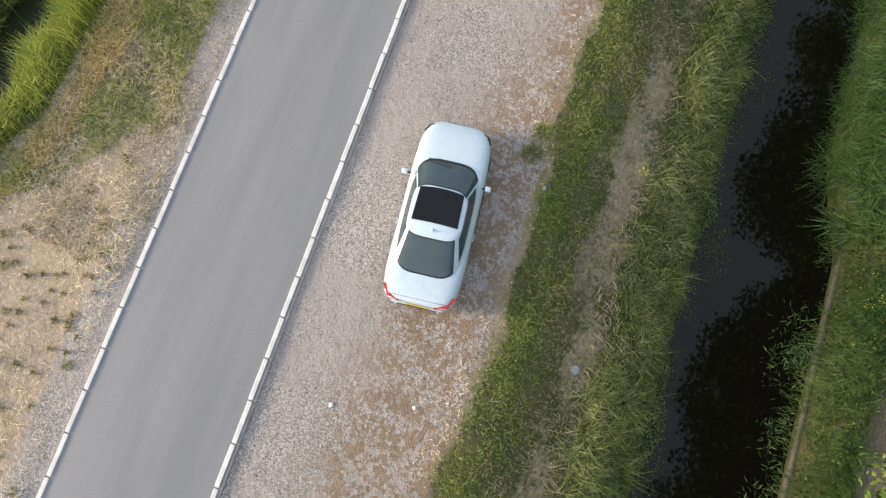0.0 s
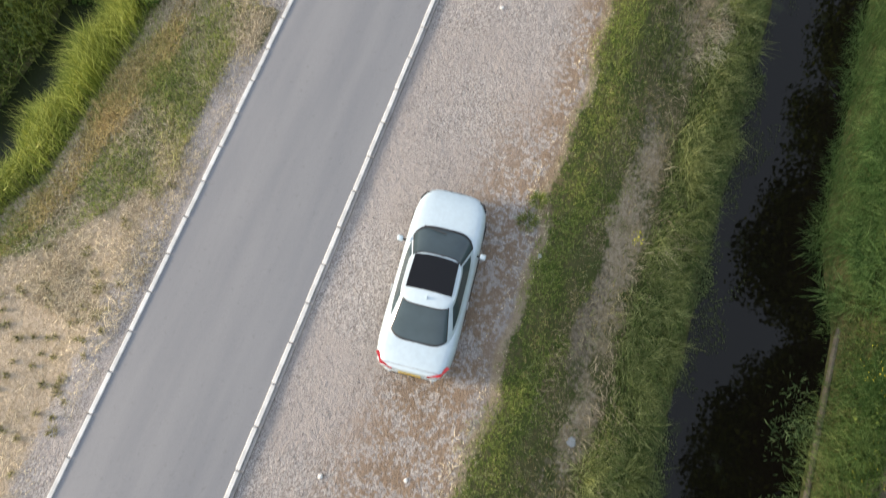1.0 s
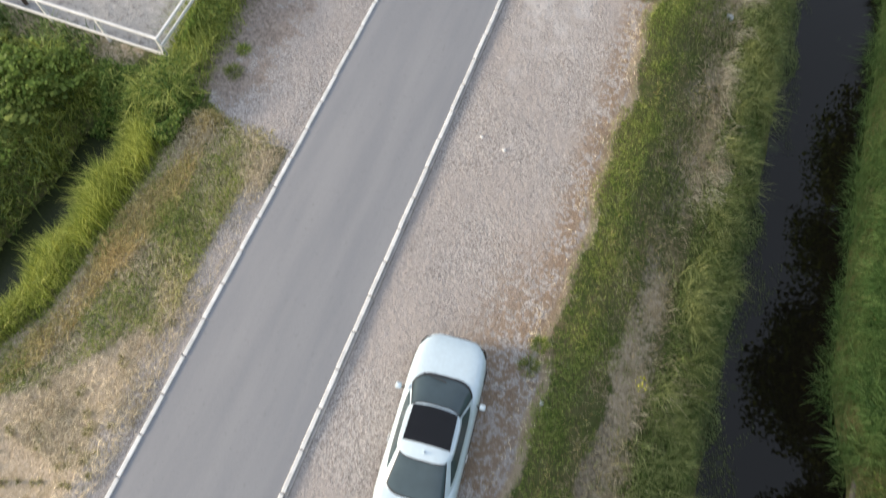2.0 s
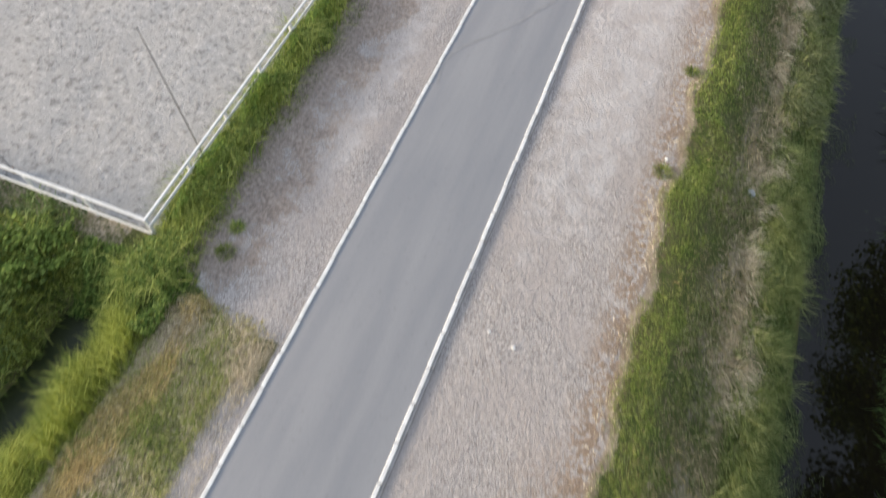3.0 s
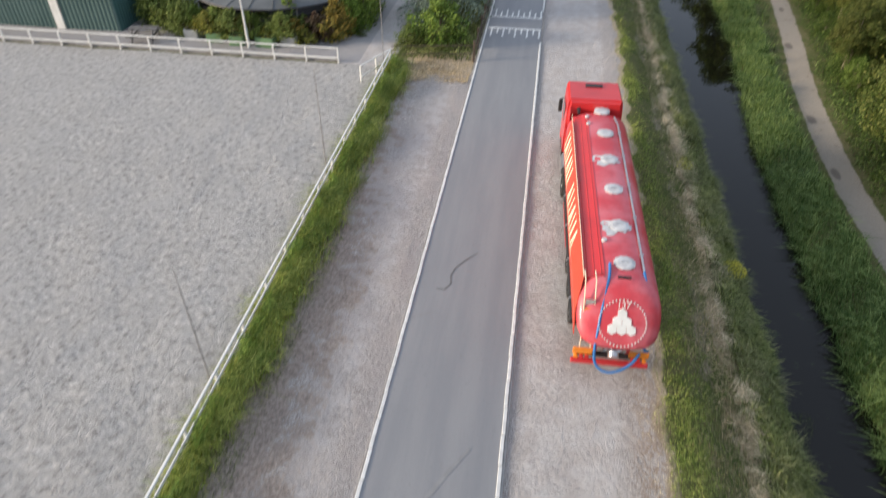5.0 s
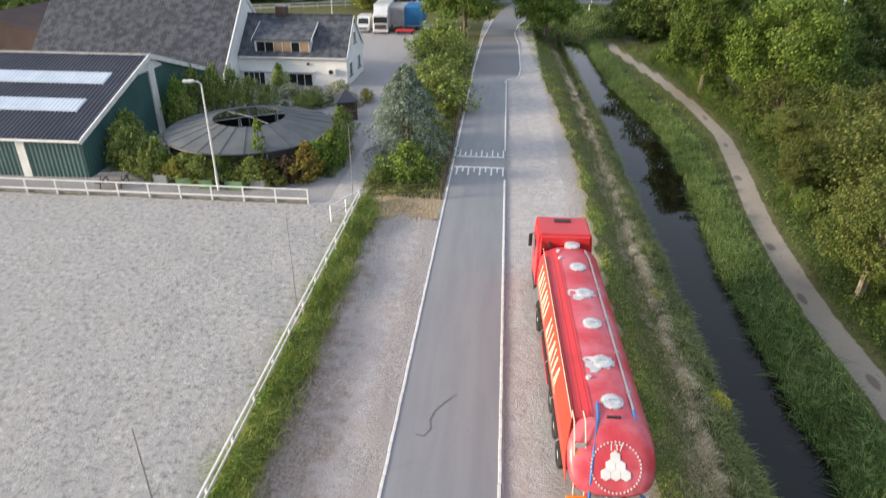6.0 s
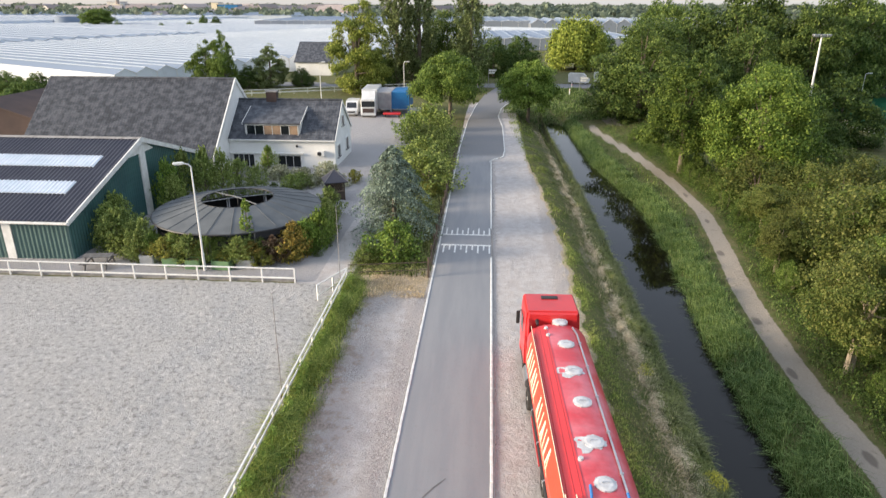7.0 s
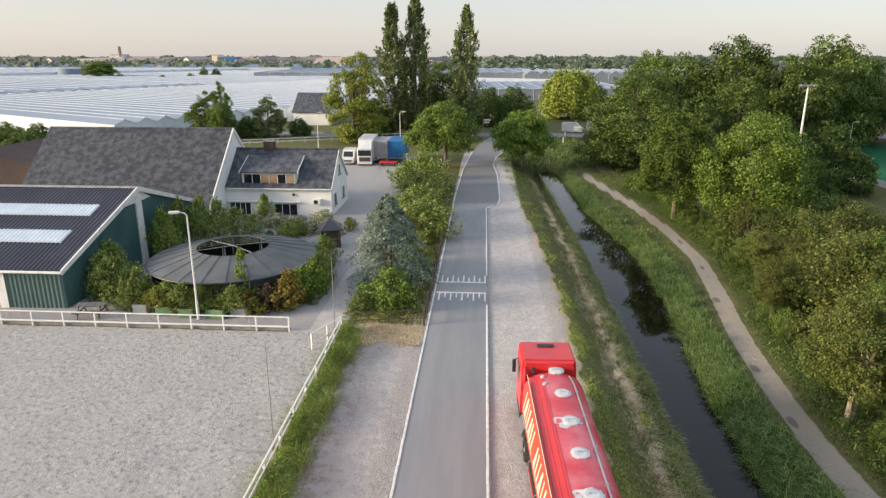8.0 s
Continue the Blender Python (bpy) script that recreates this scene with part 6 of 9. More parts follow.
def poplar(H, R, seed, label):
    g = np.random.default_rng(seed)
    ob = thing("poplar", pose(0, 0, 0), label, "tree", "row of poplars")
    cl, axis = crown_sprays(g, 330, H, R, 0.08, [0.5, 0.8, 1.0, 0.92, 0.72, 0.45, 0.12], seed, 1.6, 1.5, 0.95)
    p, nrm = spray_leaves(cl, axis, 66, 0.32)
    leaf_mesh("crown", p, nrm, 0.27 * (0.55 + 0.9 * rng.random(len(p))), L_POPLAR, ob, 1.4)
    bm = bmesh.new()
    tube(bm, [(0, 0, -0.3), (0.1, 0, H * 0.3), (0, 0.1, H * 0.6), (0, 0, H * 0.92)], [0.5, 0.38, 0.22, 0.06], 8)
    part("trunk", bm, M_BARK, ob, smooth=True)
    for k in range(14):
        c = cl[k]
        bm = tube(bmesh.new(), [(0, 0, max(1.0, c[2] - R * 1.2)), (c[0] * 0.7, c[1] * 0.7, c[2] - R * 0.4), (c[0], c[1], c[2])], [0.1, 0.07, 0.03], 5)
        part("branch", bm, M_BARK, ob, smooth=True)
    return ob


def conifer(x, y, H, R):
    g = np.random.default_rng(5)
    ob = thing("spruce", pose(x, y, 0), "blue-grey conifer with drooping tiered branches by the drive", "tree")
    pts, nr = [], []
    bm = bmesh.new()
    tube(bm, [(0, 0, -0.2), (0, 0, H * 0.5), (0, 0, H * 0.97)], [0.22, 0.13, 0.03], 8)
    for k in range(170):
        f = g.random() ** 0.9
        z = 0.35 + f * (H - 0.5)
        L = R * (1 - f) ** 0.6 * (0.75 + 0.4 * g.random()) + 0.15
        a = g.random() * 2 * math.pi
        m = 190
        s = g.random(m) ** 0.7
        spread = (g.random(m) - 0.5) * 0.65 * L * s
        px = s * L * math.cos(a) - spread * math.sin(a)
        py = s * L * math.sin(a) + spread * math.cos(a)
        pz = z + 0.12 * L * s - 0.5 * L * s ** 2 + g.normal(size=m) * 0.05 - 0.3 * np.abs(spread) ** 1.5
        pts.append(np.stack([px, py, pz], -1))
        nr.append(unit(np.stack([0.5 * math.cos(a) + 0.5 * g.normal(size=m), 0.5 * math.sin(a) + 0.5 * g.normal(size=m), np.full(m, 0.9)], -1)))
        if k % 4 == 0:
            tube(bm, [(0, 0, z), (L * 0.5 * math.cos(a), L * 0.5 * math.sin(a), z - 0.05 * L), (L * 0.9 * math.cos(a), L * 0.9 * math.sin(a), z - 0.35 * L)], [0.04, 0.025, 0.01], 4)
    p, nrm = np.concatenate(pts), np.concatenate(nr)
    leaf_mesh("crown", p, nrm, 0.06 * (0.6 + 0.8 * rng.random(len(p))), L_BLUE, ob, 3.4)
    part("trunk", bm, M_BARK, ob, smooth=True)


def willow(x, y, H, R):
    g = np.random.default_rng(9)
    ob = thing("willow", pose(x, y, 0), "broad yellow-green weeping willow beyond the bend", "tree")
    d = unit(g.normal(size=(160, 3)))
    d[:, 2] = np.abs(d[:, 2])
    top = d * np.array([R * 0.85, R * 0.85, H * 0.5]) * (0.6 + 0.4 * g.random((160, 1))) + np.array([0, 0, H * 0.48])
    k = np.repeat(np.arange(160), 190)
    drop = g.random(len(k)) * H * 0.45
    p = top[k] + g.normal(size=(len(k), 3)) * R * 0.07
    p[:, 2] = np.maximum(0.3, p[:, 2] - drop)
    nrm = unit(np.stack([d[k, 0], d[k, 1], np.full(len(k), 0.4)], -1) + 0.5 * g.normal(size=p.shape))
    leaf_mesh("crown", p, nrm, 0.32 * (0.6 + 0.8 * rng.random(len(p))), L_WILLOW, ob, 2.2)
    bm = bmesh.new()
    limbs(bm, H, 0.5, [tuple(t) for t in top[:10]])
    part("trunk", bm, M_BARK, ob, smooth=True)


def at(x, y, s=1.0, sz=None, turn=0.0):
    if -27.2 < x < -18.8 and 52.9 < y < 54.3:          # the row that grows in planters
        return pose(x, y + 0.45, 0.4, 0, 0, turn) @ Matrix.Diagonal((s, s, 0.82 * (sz or s), 1))
    return pose(x, y, float(height(x, y)), 0, 0, turn) @ Matrix.Diagonal((s, s, sz or s, 1))


def plant(proto, x, y, s=1.0, sz=None, turn=0.0, label="", first=False):
    ob = proto if first else copy_thing(proto, at(x, y, s, sz, turn))
    if first:
        ob.matrix_basis = at(x, y, s, sz, turn)
    return tagged(ob, label)


# the wooded strip east of the footpath, and trees round the bend
L_OAK = leafy("leaf_oak_green", (0.042, 0.08, 0.012), (0.068, 0.11, 0.016), (0.15, 0.178, 0.035))
M_PALEBARK = mat("pale_bark", (0.42, 0.35, 0.25), (0.3, 0.25, 0.18), 0.95, s1=3.0, s2=20, bump=0.6, dist=0.03, grime=0.35)
oak_a = broad_tree("tree", 12.2, 5.9, 3, L_OAK, 0.135, 230, 240, 0.2, 0.26, (0.4, 0), "wide green deciduous tree beside the footpath", group="trees east of the ditch")
oak_b = broad_tree("tree", 12.0, 4.5, 11, L_OAK, 0.13, 190, 225, 0.3, 0.25, (-0.7, 0.2), "round-headed green tree with a leaning trunk", group="trees east of the ditch")
L_WOOD = leafy("leaf_wood_green", (0.038, 0.07, 0.014), (0.06, 0.095, 0.02), (0.135, 0.16, 0.04))
tall = broad_tree("tree", 20.5, 9.2, 21, L_WOOD, 0.25, 230, 190, 0.06, 0.45, (0, 0), "tall leafy tree in a dense grove", group="trees east of the ditch")
dark = broad_tree("tree", 9.3, 5.6, 31, L_DARK, 0.19, 150, 170, 0.03, 0.25, (0, 0), "dense dark green tree at the sports ground", group="trees east of the ditch")
small = broad_tree("tree", 7.8, 3.2, 41, L_BROWNED, 0.085, 160, 230, 0.36, 0.15, (0.4, -0.3), "small tree with browning olive leaves and a bare pale trunk", group="trees east of the ditch", bark=M_PALEBARK, stems=2)
young = broad_tree("tree", 8.5, 3.0, 45, L_OLIVE, 0.088, 160, 240, 0.1, 0.12, (0.2, 0.1), "young bushy green tree at the wood's edge", group="trees east of the ditch")
L_ROADSIDE = leafy("leaf_roadside_green", (0.055, 0.1, 0.015), (0.085, 0.135, 0.022), (0.17, 0.2, 0.045))
lime = broad_tree("tree", 9.4, 5.2, 51, L_ROADSIDE, 0.155, 190, 190, 0.4, 0.25, (0, 0), "round bright green tree at the roadside bend", group="roadside trees")
# lighter leaf material here: the haze's lift is put into the crown's colour
pale_tree = broad_tree("tree", 8.8, 3.1, 47, L_POPLAR, 0.15, 140, 150, 0.08, 0.14, (0.3, 0.1), "pale olive tree behind the house, haze in its colour", group="trees behind the house")
broad_olive = broad_tree("tree", 9.4, 4.2, 48, L_OLIVE, 0.17, 130, 170, 0.08, 0.18, (0.3, 0.1), "olive tree with two crowns behind the barn", group="trees behind the house")
plant(broad_olive, -59.2, 143, 1.0, 1.0, 50, first=True)
plant(pale_tree, -47.8, 146, 1.15, 0.98, first=True)
plant(oak_a, 21.4, 79, 1.05, 1.0, first=True)
plant(oak_b, 15.9, 84.6, 1.1, 1.02, first=True)
far_tall = broad_tree("tree", 20.5, 9.2, 23, L_WOOD, 0.3, 220, 150, 0.06, 0.45, (0, 0), "tall leafy tree in a dense grove", group="trees east of the ditch")
plant(far_tall, 38.5, 135, 1.0, first=True)
plant(tall, 18.6, 119, 0.95, 0.74, 300, "big spreading tree over the end of the ditch", first=True)
plant(dark, 38.8, 99.5, 1.0, 0.95, first=True)
plant(small, 13.3, 44.5, 0.86, 0.9, first=True)
plant(lime, 1.55, 115.8, 1.0, 1.02, first=True)
plant(young, 19.8, 54.5, 0.95, 0.78, first=True)
bright = broad_tree("tree", 8.6, 2.8, 46, L_FRESH, 0.09, 130, 190, 0.05, 0.12, (0.2, 0.1), "bushy fresh green tree at the wood's edge", group="trees east of the ditch")
plant(bright, 17.5, 47.2, 1.0, 0.95, first=True)
def plant_all(rows):
    for proto, x, y, s, sz, t, *lab in rows:
        plant(proto, x, y, s, sz, t, lab[0] if lab else "")


plant_all((
    (far_tall, 55.5, 137, 0.95, 1.0, 70, ""), (far_tall, 28.5, 150, 0.85, 0.86, 140, ""), (far_tall, 46, 150, 0.9, 0.84, 200, ""), (far_tall, 66, 148, 0.9, 0.84, 20, ""),
    (far_tall, 80, 140, 1, 0.9, 250, ""), (tall, 34, 119, 0.85, 0.9, 33, ""), (far_tall, 23.5, 133, 0.85, 0.75, 200, ""), (far_tall, 47, 129, 0.8, 0.85, 111, ""),
    (far_tall, 31, 140, 0.9, 0.85, 15, ""), (dark, 26, 114, 1.0, 1.25, 120, ""), (oak_a, 29, 96, 0.8, 0.85, 80, ""), (dark, 22.5, 100, 0.8, 0.95, 200, ""),
    (dark, 33.5, 92, 0.55, 0.6, 66, ""),
))
plant_all((
    (small, 14.9, 56.9, 0.62, 0.68, 150, "slender small tree with a pale trunk"), (small, 19.2, 61, 0.85, 0.7, 260, ""), (small, 17.4, 66.5, 0.75, 0.55, 20, "bushy tree with browning leaves in the undergrowth"), (young, 24.5, 61, 1.0, 0.62, 90, ""),
    (young, 23.5, 47.5, 1.05, 1.05, 170, ""), (bright, 16.6, 41.0, 0.75, 0.7, 300, ""), (young, 22.5, 68.5, 1.0, 0.5, 33, ""), (young, 28, 55, 1.2, 0.75, 200, ""),
    (small, 18.5, 38.5, 0.9, 0.9, 60, ""), (young, 24, 39.5, 1.1, 1.0, 15, ""), (young, 29, 70, 1.0, 0.45, 290, ""), (lime, -10.0, 111, 1.15, 1.04, 90, "bright green tree hanging over the road's edge"),
    (dark, -3.5, 171, 1.05, 1.05, 20, "dark tree behind the crossroads"),
))
plant_all((
    (dark, 2.5, 176, 1.0, 1.05, 170, "dark tree behind the crossroads"), (oak_a, -13.5, 160, 1.15, 1.25, 100, "leafy tree behind the poplars"), (young, -21, 158, 1.8, 1.15, 10, "green tree below the poplars"), (young, -16, 152, 1.35, 0.9, 210, "green tree below the poplars"),
    (dark, -26.5, 150, 0.9, 0.85, 99, "dark tree below the poplars"), (broad_olive, -55.2, 141.5, 0.72, 1.2, 150, "olive tree with two crowns behind the barn"), (dark, -52.2, 146, 0.55, 0.5, 50, "low drooping dark tree behind the house"),
    (dark, -66, 100, 0.8, 0.75, 0, "dark bushy tree behind the shed"), (dark, -73, 100, 0.9, 0.72, 90, "dark bushy tree behind the shed"), (dark, -59, 101, 0.7, 0.72, 180, "dark bushy tree behind the shed"), (dark, -42.6, 150, 0.5, 0.42, 0, "low dark bush behind the house"), (dark, -101.5, 128.5, 0.62, 0.5, 10, "dark hedge bush behind the shed"), (dark, -96.5, 130, 0.6, 0.52, 80, "dark hedge bush behind the shed"), (dark, -91.5, 131, 0.62, 0.5, 130, "dark hedge bush behind the shed"), (dark, -86.5, 132, 0.6, 0.47, 220, "dark hedge bush behind the shed"), (dark, -107, 127, 0.62, 0.5, 300, "dark hedge bush behind the shed"),
))
L_TURNING = leafy("leaf_turning_yellow", (0.1, 0.14, 0.022), (0.145, 0.18, 0.032), (0.27, 0.26, 0.06))
big_l = broad_tree("tree", 17.2, 6.4, 61, L_TURNING, 0.22, 150, 210, 0.1, 0.4, (0.8, 0), "large open-crowned yellowish tree beside the car park", group="roadside trees")
plant(big_l, -29.3, 140, first=True)
pop = poplar(26.5, 4.0, 2, "tall narrow poplar beyond the car park")
plant(pop, -22.9, 150, first=True)
plant(pop, -18.6, 152, 1.0, 1.04, 130)
plant(pop, -8.2, 150, 0.95, 0.98, 250)
conifer(-11.1, 60.2, 6.7, 4.0)
willow(17.6, 190, 13.4, 8.8)

# shrubs
sh_fresh = broad_tree("shrub", 2.7, 2.1, 71, L_FRESH, 0.125, 75, 110, 0.0, 0.07, (0, 0), "loose bright green shrub at the drive", "shrub", 0.0, "garden shrubs")
sh_mid = broad_tree("shrub", 2.6, 1.5, 72, L_GARDEN, 0.082, 70, 170, 0.0, 0.06, (0, 0), "leafy green shrub in the yard garden", "shrub", 0.0, "garden shrubs")
sh_olive = broad_tree("shrub", 2.6, 2.2, 73, L_OLIVE, 0.072, 90, 190, 0.0, 0.07, (0, 0), "olive and yellow-green shrub by the road", "shrub", 0.0, "garden shrubs")
L_ROADBUSH = leafy("leaf_road_shrub", (0.085, 0.125, 0.025), (0.12, 0.155, 0.035), (0.23, 0.24, 0.07))
sh_road = broad_tree("shrub", 2.6, 2.2, 83, L_ROADBUSH, 0.1, 75, 130, 0.0, 0.07, (0, 0), "pale olive shrub by the road", "shrub", 0.0, "garden shrubs")
sh_rust = broad_tree("shrub", 2.2, 1.0, 74, L_RUST, 0.095, 45, 120, 0.0, 0.05, (0, 0), "shrub with orange and yellow leaves", "shrub", 0.0, "garden shrubs")
sh_purple = broad_tree("shrub", 1.8, 0.9, 75, L_PURPLE, 0.09, 45, 110, 0.0, 0.05, (0, 0), "low purple-brown shrub before the pavilion", "shrub", 0.0, "garden shrubs")
sh_pale = broad_tree("shrub", 1.9, 1.4, 76, L_PALE, 0.095, 60, 120, 0.0, 0.05, (0, 0), "shrub with pale blossom by the white house", "shrub", 0.0, "garden shrubs")
sh_yellow = broad_tree("shrub", 2.4, 1.15, 78, L_YELLOWED, 0.095, 50, 120, 0.0, 0.05, (0, 0), "shrub with yellowing leaves in a planter row", "shrub", 0.0, "garden shrubs")
sh_thin = broad_tree("sapling", 4.9, 0.5, 77, L_FRESH, 0.1, 40, 100, 0.32, 0.04, (0, 0), "thin upright sapling before the pavilion", "sapling", 0.0)
plant(sh_fresh, -10.4, 55.3, first=True)
plant(sh_mid, -29.4, 55.6, 1.1, 1.15, first=True)
plant(sh_olive, -22.3, 53.0, 0.5, 0.75, 30, first=True)
plant(sh_road, -11.2, 87, 1.35, 1.25, first=True)
plant(sh_rust, -17.3, 55.6, 1.1, 1.1, first=True)
plant(sh_purple, -18.4, 54.4, first=True)
plant(sh_pale, -19.6, 75, 1.2, 1.0, first=True)
plant(sh_yellow, -25.2, 53.2, 0.85, 0.72, first=True)
plant(sh_thin, -19.9, 54.0, first=True)
plant(sh_thin, -25.8, 76.6, 1.1, 0.8, 70, "thin upright sapling beside the white house")
plant_all((
    (sh_mid, -28.2, 55.1, 0.85, 0.74, 30), (sh_mid, -27.2, 54.2, 0.7, 0.7, 80), (sh_fresh, -26.4, 54.0, 0.45, 0.62, 0), (sh_yellow, -26.1, 53.6, 0.85, 0.8, 10), (sh_yellow, -24.4, 53.5, 0.85, 0.75, 100),
    (sh_mid, -23.5, 53.0, 0.75, 0.7, 5), (sh_yellow, -21.2, 53.1, 0.75, 0.65, 210), (sh_mid, -20.2, 53.1, 0.7, 0.65, 130), (sh_rust, -19.6, 53.4, 0.8, 0.6, 0),
    (sh_yellow, -18.8, 53.6, 0.8, 0.72, 300), (sh_rust, -17.2, 54.6, 0.95, 0.9, 90), (sh_rust, -16.7, 55.4, 0.8, 0.8, 30), (sh_rust, -25.3, 53.8, 0.6, 0.58, 50), (sh_mid, -24.8, 53.8, 0.62, 0.66, 10),
))
plant_all((
    (sh_olive, -23.4, 53.6, 0.38, 0.62, 0), (sh_rust, -23.1, 53.5, 0.6, 0.55, 200), (sh_mid, -21.8, 53.7, 0.6, 0.61, 140), (sh_mid, -20.6, 53.7, 0.65, 0.58, 220), (sh_fresh, -19.9, 53.8, 0.35, 0.58, 0),
    (sh_mid, -19.2, 54.2, 0.6, 0.47, 90), (sh_purple, -17.8, 54.6, 0.9, 0.86, 70), (sh_fresh, -16.6, 56.2, 0.6, 0.86, 20), (sh_fresh, -15.9, 57.4, 0.6, 1.01, 120), (sh_mid, -16.0, 58.8, 0.8, 0.7, 60),
    (sh_mid, -16.4, 60.5, 0.8, 0.74, 10), (sh_mid, -16.8, 62.4, 0.7, 0.7, 40), (sh_olive, -15.7, 55.6, 0.4, 0.47, 40), (sh_fresh, -30.4, 65.4, 0.7, 1.5, 10), (sh_mid, -30.0, 67.5, 0.9, 1.5, 100),
))
plant_all((
    (sh_mid, -28.4, 67.9, 0.8, 1.55, 0), (sh_mid, -27.1, 68.5, 0.8, 1.45, 200), (sh_olive, -25.9, 69.0, 0.6, 1.2, 250), (sh_mid, -24.6, 69.6, 0.8, 0.9, 20), (sh_olive, -23.2, 70.0, 0.7, 0.72, 70),
    (sh_mid, -21.8, 70.4, 0.8, 0.62, 90), (sh_mid, -29.2, 63.9, 0.7, 1.1, 44), (sh_mid, -30.4, 72.5, 1.0, 0.94, 40), (sh_pale, -22.0, 75.2, 1.0, 0.65, 40), (sh_pale, -24.4, 76, 1.0, 0.65, 140),
    (sh_mid, -26, 77.5, 0.7, 0.9, 10), (sh_mid, -28.5, 75.5, 1.0, 0.65, 70), (sh_pale, -20.8, 73.5, 0.8, 0.58, 200), (sh_yellow, -17.0, 75, 0.9, 0.9, 0), (sh_pale, -18.3, 73.2, 0.8, 0.58, 0),
))
plant_all((
    (sh_mid, -30.4, 56.6, 1.0, 1.05, 130), (sh_mid, -31.0, 58.6, 0.95, 1.1, 210), (sh_olive, -28.7, 56.4, 0.5, 0.8, 70), (sh_mid, -27.6, 55.6, 0.8, 0.8, 310), (sh_olive, -29.6, 57.6, 0.5, 0.9, 170), (sh_olive, -26.2, 55.0, 0.4, 0.7, 20),
    (sh_olive, -16.2, 57.2, 0.45, 0.8, 10), (sh_olive, -15.9, 59.6, 0.5, 0.8, 100), (sh_mid, -16.9, 64.4, 0.8, 0.8, 190), (sh_mid, -21.5, 72.5, 0.8, 0.5, 20), (sh_road, -10.6, 81, 1.1, 1.0, 60), (sh_road, -10.0, 75.5, 0.8, 0.9, 110), (sh_yellow, -9.6, 71, 1.2, 0.9, 0), (sh_road, -9.7, 73, 1.3, 1.0, 40),
    (sh_road, -12.2, 78, 1.0, 0.9, 200), (sh_yellow, -9.7, 67.5, 1.1, 0.75, 20), (sh_road, -11.3, 92, 1.4, 1.5, 20), (sh_fresh, -13.8, 96, 1.3, 1.2, 0), (sh_road, -9.8, 64, 0.6, 0.55, 200),
    (sh_fresh, -12.6, 101, 1.2, 1.2, 200), (sh_yellow, -11.2, 69, 1.2, 0.9, 90), (sh_road, -10.2, 96, 0.8, 0.9, 90), (sh_mid, -12.2, 54.6, 0.6, 0.45, 0),
))
sh_wild = broad_tree("shrub", 2.6, 1.6, 79, L_MID, 0.062, 80, 190, 0.0, 0.06, (0, 0), "wild green bush in the undergrowth", "shrub", 0.0, "bushes east of the footpath")
plant(sh_wild, 17.5, 52, first=True)
g2 = np.random.default_rng(14)
for k in range(34):
    y = 24 + 74 * (k + g2.random()) / 34
    px = float(np.interp(y, [p[1] for p in PATH_LINE[:12]], [p[0] for p in PATH_LINE[:12]]))
    x = px + 3.1 + 6.5 * g2.random()
    s = 0.5 + 0.5 * g2.random()
    if math.hypot(x - 12.6, y - 42.5) < 3.4 or math.hypot(x - 14.2, y - 55.5) < 2.6:
        continue
    ob = plant((sh_olive, sh_wild, sh_olive, sh_olive, sh_wild)[k % 5], x, y, s * 1.1, s * (0.8 + 0.5 * g2.random()), 360 * g2.random(), "wild green bush in the undergrowth")
    tagged(ob, group="bushes east of the footpath")
for k in range(70):
    y = 34 + 68 * (k + g2.random()) / 70
    px = float(np.interp(y, [p[1] for p in PATH_LINE[:12]], [p[0] for p in PATH_LINE[:12]]))
    x = px + 1.9 + 2.4 * g2.random() + 0.5 * smooth01(60 - y, 0, 12)
    s = 0.42 + 0.34 * g2.random() + 0.14 * float(smooth01(y, 58, 74))
    ob = plant((sh_wild, sh_olive, sh_wild)[k % 3], x, y, s, s * (0.75 + 0.5 * g2.random()), 360 * g2.random(), "low wild bush crowding the footpath")
    tagged(ob, group="bushes east of the footpath")
sh_tan = broad_tree("shrub", 2.8, 2.0, 83, L_BROWNED, 0.06, 100, 200, 0.0, 0.07, (0, 0), "tall scrub with browning olive leaves", "shrub", 0.0, "bushes east of the footpath")
plant(sh_tan, 19.5, 65.5, 1.4, 1.25, first=True)
for k in range(40):
    y = 37 + 44 * (k + g2.random()) / 40
    px = float(np.interp(y, [p[1] for p in PATH_LINE[:12]], [p[0] for p in PATH_LINE[:12]]))
    x = px + 4.6 + 11.0 * g2.random()
    s = 1.05 + 0.55 * g2.random()
    if math.hypot(x - 13.4, y - 43.0) < 3.4 or math.hypot(x - 14.8, y - 55.5) < 2.8 or (y > 74 and x < 19):
        continue
    ob = plant((sh_tan, sh_wild, sh_olive, sh_tan)[k % 4], x, y, s, s * (0.9 + 0.4 * g2.random()) * float(np.interp(y, [57, 68, 80], [1.0, 0.78, 0.65])), 360 * g2.random(), "tall wild bush in the dense scrub")
    tagged(ob, group="bushes east of the footpath")
for x, y, s, sz, tt in ((12.8, 0.5, 1.4, 1.4, 10), (13.1, 6.5, 1.4, 1.45, 100), (12.9, -5.5, 1.4, 1.4, 200), (13.6, 12.5, 1.4, 1.4, 290), (15.5, 20.5, 1.2, 1.2, 50), (14.2, -12.5, 1.4, 1.4, 140)):
    tagged(plant(young, x, y, s, sz, tt, "green tree leaning towards the ditch"), group="trees east of the ditch")
for x, y, s, sz, tt in ((14.6, 13.5, 1.05, 1.25, 30), (15.0, 22.0, 1.0, 1.2, 140), (14.6, 4.0, 1.05, 1.3, 250), (14.4, -4.5, 1.2, 1.55, 320)):
    tagged(plant(oak_a, x, y, s, sz, tt, "tall green tree over the east bank"), group="trees east of the ditch")
